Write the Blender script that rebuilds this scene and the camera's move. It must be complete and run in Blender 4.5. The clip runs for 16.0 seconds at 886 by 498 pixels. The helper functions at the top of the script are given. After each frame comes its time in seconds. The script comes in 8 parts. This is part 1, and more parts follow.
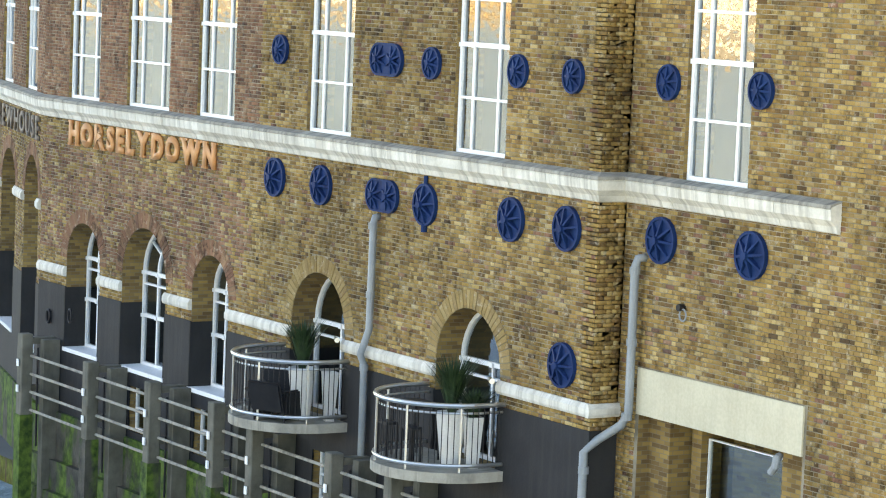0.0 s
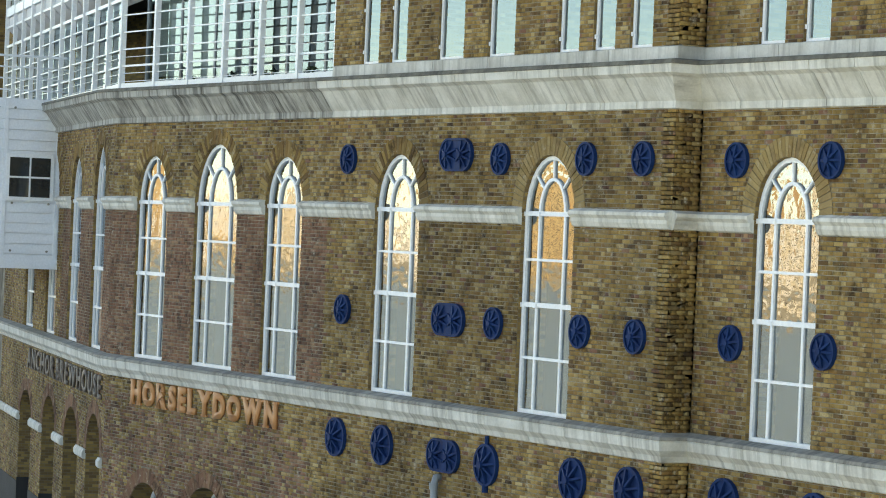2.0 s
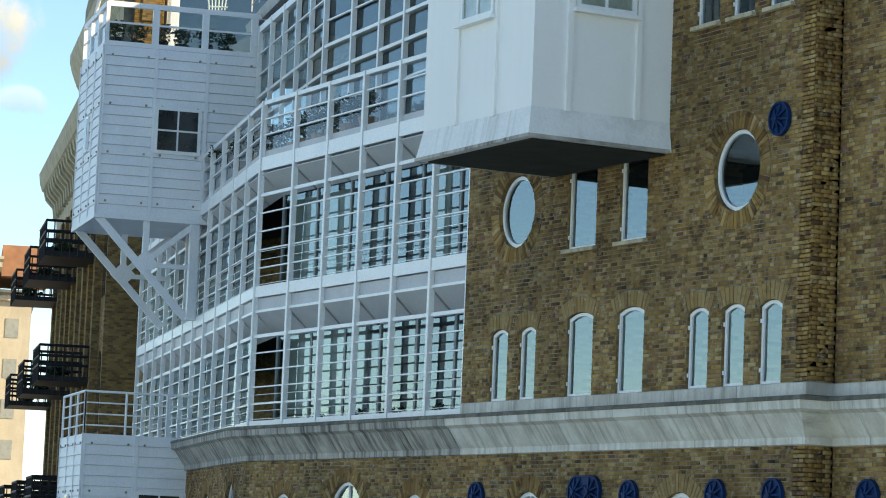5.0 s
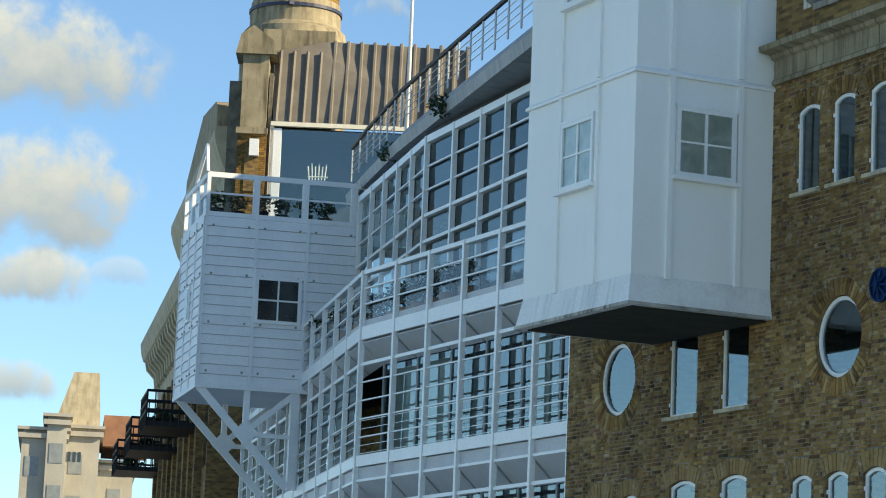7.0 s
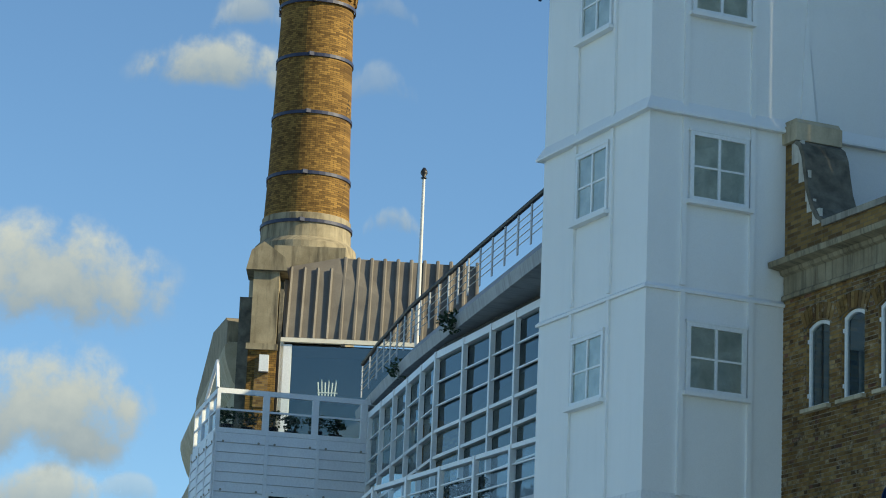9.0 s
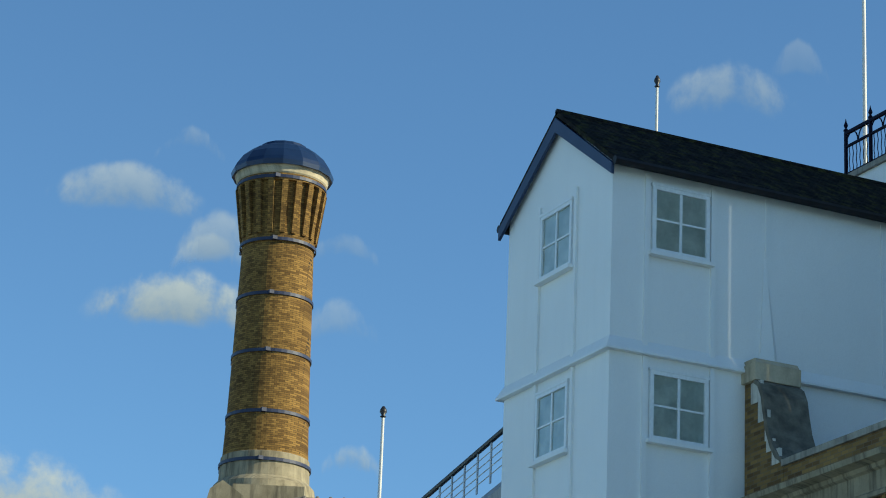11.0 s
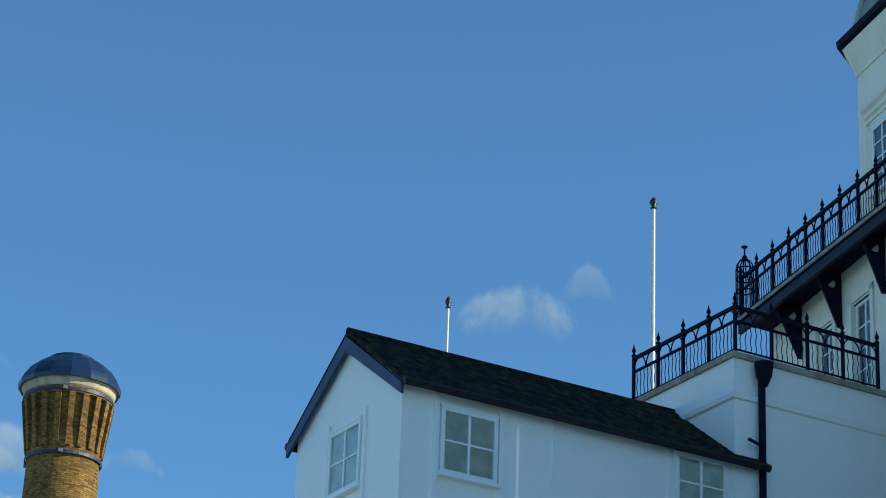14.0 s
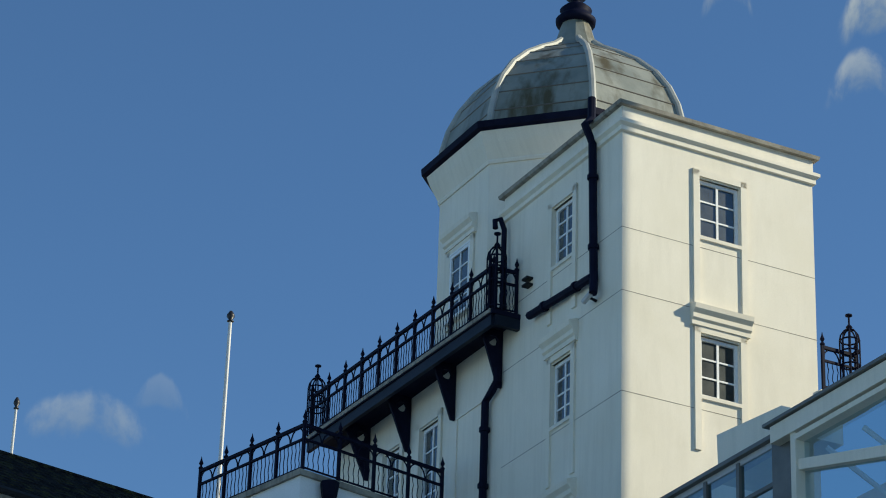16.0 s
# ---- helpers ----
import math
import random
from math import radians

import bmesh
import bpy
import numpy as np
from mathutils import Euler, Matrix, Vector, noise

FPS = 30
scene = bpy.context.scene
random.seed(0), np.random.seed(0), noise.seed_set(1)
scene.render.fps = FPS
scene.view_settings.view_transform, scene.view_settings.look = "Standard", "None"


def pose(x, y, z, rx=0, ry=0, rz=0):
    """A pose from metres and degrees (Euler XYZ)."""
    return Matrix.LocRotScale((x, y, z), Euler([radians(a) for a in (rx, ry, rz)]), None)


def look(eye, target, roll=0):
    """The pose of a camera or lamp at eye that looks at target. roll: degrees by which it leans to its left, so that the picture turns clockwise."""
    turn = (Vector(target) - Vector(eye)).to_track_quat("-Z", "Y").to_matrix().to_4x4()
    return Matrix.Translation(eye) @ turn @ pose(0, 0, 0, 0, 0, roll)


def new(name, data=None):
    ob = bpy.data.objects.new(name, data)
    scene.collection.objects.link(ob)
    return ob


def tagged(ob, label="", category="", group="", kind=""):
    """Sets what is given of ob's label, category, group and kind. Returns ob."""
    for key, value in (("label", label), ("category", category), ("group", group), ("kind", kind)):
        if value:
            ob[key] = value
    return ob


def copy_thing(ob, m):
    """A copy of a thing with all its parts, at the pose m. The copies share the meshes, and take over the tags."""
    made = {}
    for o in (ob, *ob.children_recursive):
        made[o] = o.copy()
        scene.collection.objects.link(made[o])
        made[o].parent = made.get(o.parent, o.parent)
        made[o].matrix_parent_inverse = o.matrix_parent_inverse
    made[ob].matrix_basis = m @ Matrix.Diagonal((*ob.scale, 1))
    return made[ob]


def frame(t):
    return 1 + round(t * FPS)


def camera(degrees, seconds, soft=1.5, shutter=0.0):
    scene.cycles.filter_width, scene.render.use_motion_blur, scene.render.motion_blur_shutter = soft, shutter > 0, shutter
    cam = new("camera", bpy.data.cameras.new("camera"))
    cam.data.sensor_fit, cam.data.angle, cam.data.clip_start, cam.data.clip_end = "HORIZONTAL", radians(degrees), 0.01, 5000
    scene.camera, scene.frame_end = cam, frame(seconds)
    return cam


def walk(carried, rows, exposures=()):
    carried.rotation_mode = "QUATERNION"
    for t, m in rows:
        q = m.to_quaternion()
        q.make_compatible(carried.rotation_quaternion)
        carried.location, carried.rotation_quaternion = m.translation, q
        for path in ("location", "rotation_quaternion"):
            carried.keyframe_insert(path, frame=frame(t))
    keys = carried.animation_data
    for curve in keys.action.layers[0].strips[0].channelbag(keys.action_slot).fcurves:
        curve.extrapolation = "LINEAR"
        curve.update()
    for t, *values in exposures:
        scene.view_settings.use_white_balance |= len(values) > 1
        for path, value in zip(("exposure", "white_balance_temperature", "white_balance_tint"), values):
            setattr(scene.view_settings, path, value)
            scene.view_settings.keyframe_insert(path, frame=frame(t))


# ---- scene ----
EYE = (0.0, 0.0, 12.7)
cam = camera(17.82, 16.0, soft=1.05)
TURNS = [
    (0.0, 84.383, -2.251, 58.167),
    (0.5, 85.495, -2.256, 58.430),
    (1.0, 86.662, -2.304, 58.756),
    (1.5, 88.084, -2.312, 59.076),
    (2.0, 89.602, -2.350, 59.414),
    (2.5, 90.992, -2.363, 59.777),
    (3.0, 92.241, -2.360, 60.134),
    (3.5, 93.434, -2.352, 60.470),
    (4.0, 94.526, -2.358, 60.826),
    (4.2, 94.931, -2.329, 60.998),
    (6.3, 98.282, -2.288, 63.571),
    (6.5, 98.601, -2.263, 63.713),
    (7.0, 99.656, -2.279, 64.045),
    (7.5, 100.803, -2.334, 64.252),
    (8.0, 101.953, -2.295, 64.334),
    (8.5, 102.992, -2.305, 64.312),
    (9.0, 104.023, -2.279, 64.248),
    (9.5, 105.118, -2.283, 64.119),
    (10.0, 106.417, -2.277, 63.930),
    (10.2, 106.993, -2.295, 63.833),
    (12.3, 111.005, -2.044, 62.642),
    (12.5, 111.286, -2.097, 62.452),
    (13.0, 112.156, -2.059, 61.722),
    (13.5, 112.862, -2.020, 60.606),
    (14.0, 113.475, -1.943, 58.957),
    (14.5, 113.970, -1.892, 56.620),
    (15.0, 114.534, -1.868, 53.997),
    (15.5, 115.279, -1.797, 51.655),
    (16.0, 116.077, -1.784, 49.620),
]
walk(cam, [(t, pose(*EYE, rx, ry, rz)) for t, rx, ry, rz in TURNS],
     exposures=[(0.0, 2.97, 12400, 16), (1.0, 2.54, 12300, 16), (2.0, 2.08, 11200, 12), (3.5, 1.64, 9600, 8), (4.5, 1.42, 8800, 6), (6.4, 1.0, 7800, 3), (8.0, 0.68, 7300, 0), (10.0, 0.42, 6800, -4), (12.4, 0.40, 5950, -8), (14.0, 0.46, 5900, -8), (14.6, 0.56, 5900, -5), (15.0, 0.42, 6000, -2), (16.0, 0.12, 6200, 0)])

# ---- light ----
SUN_AZ, SUN_EL = 42.0, 27.0     # degrees from +y towards +x, and above the horizon
world = bpy.data.worlds.new("sky")
scene.world = world
world.use_nodes = True
wn = world.node_tree.nodes
sky = wn.new("ShaderNodeTexSky")
sky.sky_type = "NISHITA"
sky.sun_disc = False
sky.sun_elevation = radians(SUN_EL)
sky.sun_rotation = radians(SUN_AZ)
sky.air_density, sky.dust_density, sky.ozone_density = 0.85, 0.0, 5.5
wn["Background"].inputs["Strength"].default_value = 0.125
world.node_tree.links.new(sky.outputs[0], wn["Background"].inputs["Color"])
sun_data = bpy.data.lights.new("sun", "SUN")
sun_data.energy, sun_data.angle, sun_data.color = 5.0, radians(0.53), (1.0, 0.85, 0.64)
sun = new("sun", sun_data)
SUN_DIR = Vector((math.sin(radians(SUN_AZ)) * math.cos(radians(SUN_EL)), math.cos(radians(SUN_AZ)) * math.cos(radians(SUN_EL)), math.sin(radians(SUN_EL))))
sun.matrix_world = look(SUN_DIR * 300, (0, 0, 0))


# ---- materials ----
class Mat:
    """A small builder for node materials."""

    def __init__(self, name, rough=0.7, metal=0.0, spec=0.5):
        self.m = bpy.data.materials.new(name)
        self.m.use_nodes = True
        self.t = self.m.node_tree
        self.b = self.t.nodes["Principled BSDF"]
        self.b.inputs["Roughness"].default_value = rough
        self.b.inputs["Metallic"].default_value = metal
        self.b.inputs["Specular IOR Level"].default_value = spec

    def n(self, kind, **kw):
        node = self.t.nodes.new(kind)
        for k, v in kw.items():
            node.inputs[k].default_value = v
        return node

    def l(self, a, b):
        self.t.links.new(a, b)

    def coords(self, scale=(1, 1, 1)):
        g = self.n("ShaderNodeNewGeometry")
        mp = self.n("ShaderNodeMapping")
        mp.inputs["Scale"].default_value = scale
        self.l(g.outputs["Position"], mp.inputs["Vector"])
        return mp.outputs[0]

    def noise(self, size, detail=4.0, scale=(1, 1, 1), rough=0.55):
        nz = self.n("ShaderNodeTexNoise", Scale=1.0 / size, Detail=detail, Roughness=rough)
        self.l(self.coords(scale), nz.inputs["Vector"])
        return nz.outputs["Fac"]

    def ramp(self, fac, stops):
        r = self.n("ShaderNodeValToRGB")
        while len(r.color_ramp.elements) < len(stops):
            r.color_ramp.elements.new(0.5)
        for e, (p, c) in zip(r.color_ramp.elements, stops):
            e.position = p
            e.color = (*c, 1) if len(c) == 3 else c
        self.l(fac, r.inputs[0])
        return r.outputs[0]

    def mix(self, fac, a, b, mode="MIX"):
        x = self.t.nodes.new("ShaderNodeMix")
        x.data_type, x.blend_type = "RGBA", mode
        for sock, v in ((x.inputs[0], fac), (x.inputs[6], a), (x.inputs[7], b)):
            if hasattr(v, "links"):
                self.l(v, sock)
            else:
                sock.default_value = v if isinstance(v, (int, float)) else (*v, 1)
        return x.outputs[2]

    def base(self, c):
        if hasattr(c, "links"):
            self.l(c, self.b.inputs["Base Color"])
        else:
            self.b.inputs["Base Color"].default_value = (*c, 1)
        return self

    def bump(self, height, strength=0.3, dist=0.01):
        bp = self.n("ShaderNodeBump", Strength=strength, Distance=dist)
        self.l(height, bp.inputs["Height"])
        self.l(bp.outputs[0], self.b.inputs["Normal"])
        return self


def mottled(name, c1, c2, size=0.6, rough=0.7, grain=0.03, metal=0.0, bump=0.2, streak=None, streak_amount=0.5, spec=0.4):
    """Paint, stone or metal: two colours mottled at one scale, fine grain, and stains that run down."""
    k = Mat(name, rough, metal, spec)
    c = k.ramp(k.noise(size, 5), [(0.3, c1), (0.7, c2)])
    g = k.noise(grain, 3)
    c = k.mix(0.12, c, k.ramp(g, [(0.35, (0.25, 0.25, 0.25)), (0.65, (1, 1, 1))]), "MULTIPLY")
    if streak:
        s = k.ramp(k.noise(0.35, 5, (2.4, 0.4, 0.14), 0.65), [(0.47, (0, 0, 0)), (0.68, (1, 1, 1))])
        m = k.t.nodes.new("ShaderNodeMath")
        m.operation = "MULTIPLY"
        k.l(s, m.inputs[0])
        m.inputs[1].default_value = streak_amount
        c = k.mix(m.outputs[0], c, streak)
    k.base(c)
    k.bump(g, bump, grain * 0.3)
    return k.m


def brick_colours(name, tones, island=True, dirt=0.75):
    """Stock brick: each piece has its own tone, with soot in patches and fine pitting."""
    k = Mat(name, 0.9, 0, 0.2)
    if island:
        rnd = k.n("ShaderNodeNewGeometry").outputs["Random Per Island"]
    else:
        rnd = k.n("ShaderNodeObjectInfo").outputs["Random"]
    c = k.ramp(rnd, [(i / (len(tones) - 1), t) for i, t in enumerate(tones)])
    big = k.ramp(k.noise(2.6, 4), [(0.38, (0.46, 0.44, 0.41)), (0.60, (1.06, 1.04, 1.0))])
    c = k.mix(dirt, c, big, "MULTIPLY")
    run = k.ramp(k.noise(0.9, 5, (1, 1, 0.2)), [(0.45, (1, 1, 1)), (0.72, (0.55, 0.52, 0.5))])
    c = k.mix(dirt * 0.6, c, run, "MULTIPLY")
    g = k.noise(0.018, 3)
    c = k.mix(0.3, c, k.ramp(g, [(0.3, (0.45, 0.42, 0.4)), (0.6, (1.1, 1.08, 1.05))]), "MULTIPLY")
    purple = k.ramp(k.noise(1.3, 3), [(0.54, (0, 0, 0)), (0.70, (0.45, 0.45, 0.45))])
    c = k.mix(purple, c, k.mix(0.6, c, (0.50, 0.34, 0.36), "MULTIPLY"))
    salt = k.ramp(k.noise(0.16, 6, (1, 1, 1), 0.7), [(0.56, (0, 0, 0)), (0.70, (0.55, 0.55, 0.55))])
    c = k.mix(salt, c, (0.50, 0.44, 0.34))
    soot = k.ramp(k.noise(0.24, 6, (1, 1, 1), 0.7), [(0.35, (0.20, 0.18, 0.17)), (0.48, (1, 1, 1))])
    c = k.mix(dirt, c, soot, "MULTIPLY")
    k.base(c)
    k.bump(g, 0.5, 0.006)
    return k.m


YELLOW = [(0.136, 0.076, 0.037), (0.305, 0.185, 0.062), (0.385, 0.245, 0.089), (0.234, 0.129, 0.048), (0.456, 0.309, 0.122), (0.333, 0.203, 0.071), (0.166, 0.092, 0.04), (0.499, 0.366, 0.175), (0.264, 0.152, 0.056), (0.364, 0.231, 0.08), (0.098, 0.058, 0.031)]
RED = [(0.176, 0.087, 0.06), (0.297, 0.145, 0.09), (0.23, 0.116, 0.075), (0.351, 0.203, 0.12), (0.135, 0.072, 0.053)]
RUBBED = [(0.35, 0.235, 0.10), (0.30, 0.195, 0.08), (0.39, 0.275, 0.13), (0.25, 0.16, 0.075)]
M_BRICK = brick_colours("stock_brick", YELLOW)
M_BRICK_PIECE = brick_colours("stock_brick_piece", YELLOW, False)
M_REDBRICK = brick_colours("red_brown_brick", RED)
M_RUBBED = brick_colours("rubbed_brick", RUBBED, True, 0.35)
M_MORTAR = mottled("mortar", (0.05, 0.04, 0.028), (0.36, 0.31, 0.23), 0.5, 0.95, 0.02)


def brick_texture(name, c1=(0.34, 0.22, 0.08), c2=(0.14, 0.085, 0.04), joint=(0.19, 0.155, 0.11)):
    """Brickwork seen far off or in reveals, as courses in the material."""
    k = Mat(name, 0.92, 0, 0.2)
    tex = k.n("ShaderNodeTexBrick")
    tex.offset, tex.squash = 0.5, 1.0
    for key, v in (("Scale", 1.0), ("Mortar Size", 0.006), ("Brick Width", 0.225), ("Row Height", 0.075), ("Mortar Smooth", 0.2), ("Bias", 0.0)):
        tex.inputs[key].default_value = v
    tex.inputs["Color1"].default_value = (*c1, 1)
    tex.inputs["Color2"].default_value = (*c2, 1)
    tex.inputs["Mortar"].default_value = (*joint, 1)
    g = k.n("ShaderNodeNewGeometry")
    sp = k.n("ShaderNodeSeparateXYZ")
    k.l(g.outputs["Position"], sp.inputs[0])
    add = k.t.nodes.new("ShaderNodeMath")
    k.l(sp.outputs[0], add.inputs[0])
    k.l(sp.outputs[1], add.inputs[1])
    cb = k.n("ShaderNodeCombineXYZ")
    k.l(add.outputs[0], cb.inputs[0])
    k.l(sp.outputs[2], cb.inputs[1])
    k.l(cb.outputs[0], tex.inputs["Vector"])
    big = k.ramp(k.noise(1.8, 5), [(0.35, (0.55, 0.52, 0.5)), (0.65, (1.1, 1.06, 1.0))])
    k.base(k.mix(0.6, tex.outputs["Color"], big, "MULTIPLY"))
    k.bump(tex.outputs["Fac"], -0.4, 0.008)
    return k.m


M_BRICKTEX = brick_texture("brickwork")
M_STONE = mottled("weathered_painted_stone", (0.54, 0.51, 0.44), (0.74, 0.71, 0.64), 0.5, 0.8, 0.04, 0, 0.25, (0.17, 0.15, 0.12), 0.55)
M_STONE_SOOT = mottled("soot_streaked_stone", (0.30, 0.285, 0.25), (0.52, 0.49, 0.43), 0.4, 0.85, 0.04, 0, 0.3, (0.055, 0.05, 0.042), 0.95)
M_STONE_DARK = mottled("sooty_stone", (0.24, 0.225, 0.19), (0.40, 0.37, 0.31), 0.5, 0.85, 0.04, 0, 0.3, (0.09, 0.08, 0.07), 0.7)
M_LICHEN = mottled("lichened_stone", (0.09, 0.082, 0.065), (0.23, 0.21, 0.165), 0.3, 0.9, 0.04, 0, 0.4, (0.05, 0.046, 0.034), 0.5)
M_LIMESTONE = mottled("buff_limestone", (0.42, 0.35, 0.23), (0.58, 0.50, 0.36), 0.7, 0.85, 0.04, 0, 0.3, (0.13, 0.11, 0.085), 0.6)
M_GRIMY = mottled("grimy_limestone", (0.23, 0.19, 0.12), (0.38, 0.325, 0.22), 0.6, 0.85, 0.04, 0, 0.3, (0.06, 0.05, 0.035), 0.8)
M_LINTEL = mottled("cream_render", (0.50, 0.45, 0.33), (0.58, 0.53, 0.40), 0.8, 0.85, 0.05, 0, 0.15, (0.33, 0.29, 0.21), 0.25)
M_PLINTH = mottled("black_masonry_paint", (0.010, 0.0105, 0.012), (0.022, 0.022, 0.024), 0.9, 0.75, 0.05, 0, 0.3, (0.04, 0.037, 0.032), 0.35)
M_WHITE = mottled("white_render", (0.84, 0.845, 0.84), (0.88, 0.88, 0.87), 1.6, 0.55, 0.015, 0, 0.02, (0.68, 0.68, 0.67), 0.12)
M_CREAM = mottled("cream_white_stucco", (0.77, 0.72, 0.60), (0.84, 0.79, 0.68), 1.4, 0.7, 0.015, 0, 0.04, (0.56, 0.52, 0.43), 0.25)
M_BOARD = mottled("white_weatherboard", (0.74, 0.76, 0.79), (0.82, 0.84, 0.86), 1.1, 0.5, 0.05, 0, 0.06, (0.58, 0.60, 0.62), 0.15)
M_FRAME = mottled("white_gloss_paint", (0.80, 0.82, 0.83), (0.86, 0.87, 0.87), 0.8, 0.35, 0.05, 0, 0.05)
M_GREYPANEL = mottled("grey_panel", (0.46, 0.47, 0.49), (0.54, 0.55, 0.57), 0.8, 0.5, 0.05, 0, 0.05)
M_BLUE = mottled("royal_blue_iron", (0.003, 0.025, 0.09), (0.005, 0.036, 0.12), 0.3, 0.5, 0.02, 0, 0.25, (0.004, 0.007, 0.028), 0.5, 0.08)
M_NAVY = mottled("navy_iron", (0.005, 0.006, 0.018), (0.009, 0.011, 0.030), 0.4, 0.6, 0.02, 0, 0.2, spec=0.06)
M_BLACK = mottled("black_iron", (0.010, 0.010, 0.012), (0.022, 0.022, 0.024), 0.4, 0.5, 0.02, 0, 0.2, spec=0.2)
M_PIPE = mottled("grey_painted_pipe", (0.19, 0.22, 0.24), (0.27, 0.30, 0.31), 0.4, 0.45, 0.03, 0, 0.1, (0.14, 0.13, 0.12), 0.3)
M_STEEL = mottled("brushed_steel", (0.50, 0.50, 0.48), (0.62, 0.61, 0.58), 0.3, 0.32, 0.02, 0.9, 0.05)
M_TIMBER = mottled("grey_wet_timber", (0.085, 0.08, 0.062), (0.17, 0.16, 0.13), 0.5, 0.8, 0.03, 0, 0.5, (0.025, 0.028, 0.02), 0.5)
M_LETTER = mottled("bronze_gilt_letters", (0.50, 0.20, 0.075), (0.60, 0.27, 0.105), 0.2, 0.5, 0.02, 0.1, 0.1)
M_LETTER_DARK = mottled("weathered_letters", (0.10, 0.075, 0.06), (0.17, 0.13, 0.10), 0.2, 0.6, 0.02, 0, 0.1)
M_LEADROOF = mottled("lead_sheet", (0.13, 0.115, 0.095), (0.20, 0.18, 0.15), 0.8, 0.6, 0.05, 0.0, 0.2, (0.15, 0.13, 0.11), 0.45)
# Near-black colour stands in for the shade inside the rooms.
M_INTERIOR = mottled("painted_interior_gloom", (0.05, 0.05, 0.05), (0.09, 0.088, 0.083), 1.5, 0.9, 0.1)
M_CURTAIN = mottled("pale_blind", (0.45, 0.44, 0.40), (0.55, 0.54, 0.50), 0.4, 0.9, 0.05)
M_POT = mottled("white_planter", (0.60, 0.59, 0.56), (0.70, 0.69, 0.66), 0.4, 0.5, 0.03)
M_TERRACOTTA = mottled("terracotta", (0.33, 0.17, 0.09), (0.42, 0.23, 0.13), 0.3, 0.8, 0.03)
M_LEAF = mottled("dark_leaf", (0.010, 0.028, 0.010), (0.028, 0.062, 0.02), 0.1, 0.55, 0.02)
M_GOLD = mottled("tarnished_ball", (0.02, 0.02, 0.024), (0.05, 0.045, 0.04), 0.1, 0.4, 0.02, 0.3, 0.05)
M_TAN = mottled("rattan", (0.16, 0.10, 0.06), (0.24, 0.16, 0.09), 0.2, 0.7, 0.02)


def roof_moss():
    k = Mat("mossy_slate", 0.95, 0, 0.06)
    s = k.ramp(k.noise(0.28, 6), [(0.40, (0.013, 0.013, 0.014)), (0.60, (0.026, 0.025, 0.024))])
    k.base(k.mix(k.ramp(k.noise(0.22, 6), [(0.50, (0, 0, 0)), (0.64, (1, 1, 1))]), s, (0.05, 0.05, 0.022)))
    k.bump(k.noise(0.05, 4), 0.7, 0.03)
    return k.m


M_SLATE = roof_moss()


def algae():
    """River wall between the tides: grey stone under green weed that thins out upwards in patches."""
    k = Mat("weedy_river_wall", 0.85, 0, 0.3)
    st = k.ramp(k.noise(0.5, 6), [(0.35, (0.03, 0.029, 0.025)), (0.65, (0.085, 0.08, 0.065))])
    green = k.ramp(k.noise(0.2, 5), [(0.35, (0.016, 0.042, 0.008)), (0.65, (0.085, 0.15, 0.025))])
    k.base(k.mix(k.ramp(k.noise(0.7, 6, (1, 1, 0.35)), [(0.40, (0, 0, 0)), (0.50, (1, 1, 1))]), st, green))
    k.bump(k.noise(0.06, 5), 0.8, 0.03)
    return k.m


M_WEED = algae()


def dome_lead():
    k = Mat("lead_dome", 0.5, 0.0, 0.5)
    c = k.ramp(k.noise(0.8, 5), [(0.3, (0.17, 0.19, 0.17)), (0.7, (0.30, 0.31, 0.27))])
    st = k.ramp(k.noise(0.55, 6, (1, 1, 0.3)), [(0.49, (0, 0, 0)), (0.66, (1, 1, 1))])
    k.base(k.mix(st, c, (0.075, 0.062, 0.025)))
    k.bump(k.noise(0.1, 4), 0.2, 0.02)
    return k.m


M_DOME = dome_lead()


def glass(name, ior=1.9, tint=(0.75, 0.85, 0.88), wave=0.12, size=0.5, sheen=(0.95, 0.97, 1.0)):
    """Window glass: see-through, with a mirror reflection that grows towards grazing and slight waves in the sheet."""
    k = Mat(name)
    out = k.t.nodes["Material Output"]
    k.t.nodes.remove(k.b)
    tr = k.n("ShaderNodeBsdfTransparent", Color=(*tint, 1))
    gl = k.n("ShaderNodeBsdfGlossy", Roughness=0.02, Color=(*sheen, 1))
    fr = k.n("ShaderNodeFresnel", IOR=ior)
    bp = k.n("ShaderNodeBump", Strength=wave, Distance=0.02)
    k.l(k.noise(size, 2), bp.inputs["Height"])
    k.l(bp.outputs[0], gl.inputs["Normal"])
    mx = k.n("ShaderNodeMixShader")
    k.l(fr.outputs[0], mx.inputs[0])
    k.l(tr.outputs[0], mx.inputs[1])
    k.l(gl.outputs[0], mx.inputs[2])
    k.l(mx.outputs[0], out.inputs["Surface"])
    return k.m


M_GLASS = glass("old_window_glass", 2.9, (0.7, 0.78, 0.8), 0.22, 0.36, (0.84, 0.94, 1.0))
M_GLASS_WALL = glass("curtain_wall_glass", 1.58, (0.62, 0.74, 0.76), 0.02, 1.2, (0.80, 0.94, 0.98))
M_GLASS_CASEMENT = glass("casement_glass", 1.8, (0.93, 0.96, 0.95), 0.03, 0.8, (0.9, 0.96, 1.0))
M_GLASS_CLEAR = glass("balustrade_glass", 1.4, (0.86, 0.92, 0.92), 0.01, 1.2)
M_GLASS_NEW = glass("sheet_glass", 2.3, (0.6, 0.72, 0.74), 0.02, 1.2, (0.80, 0.94, 0.98))


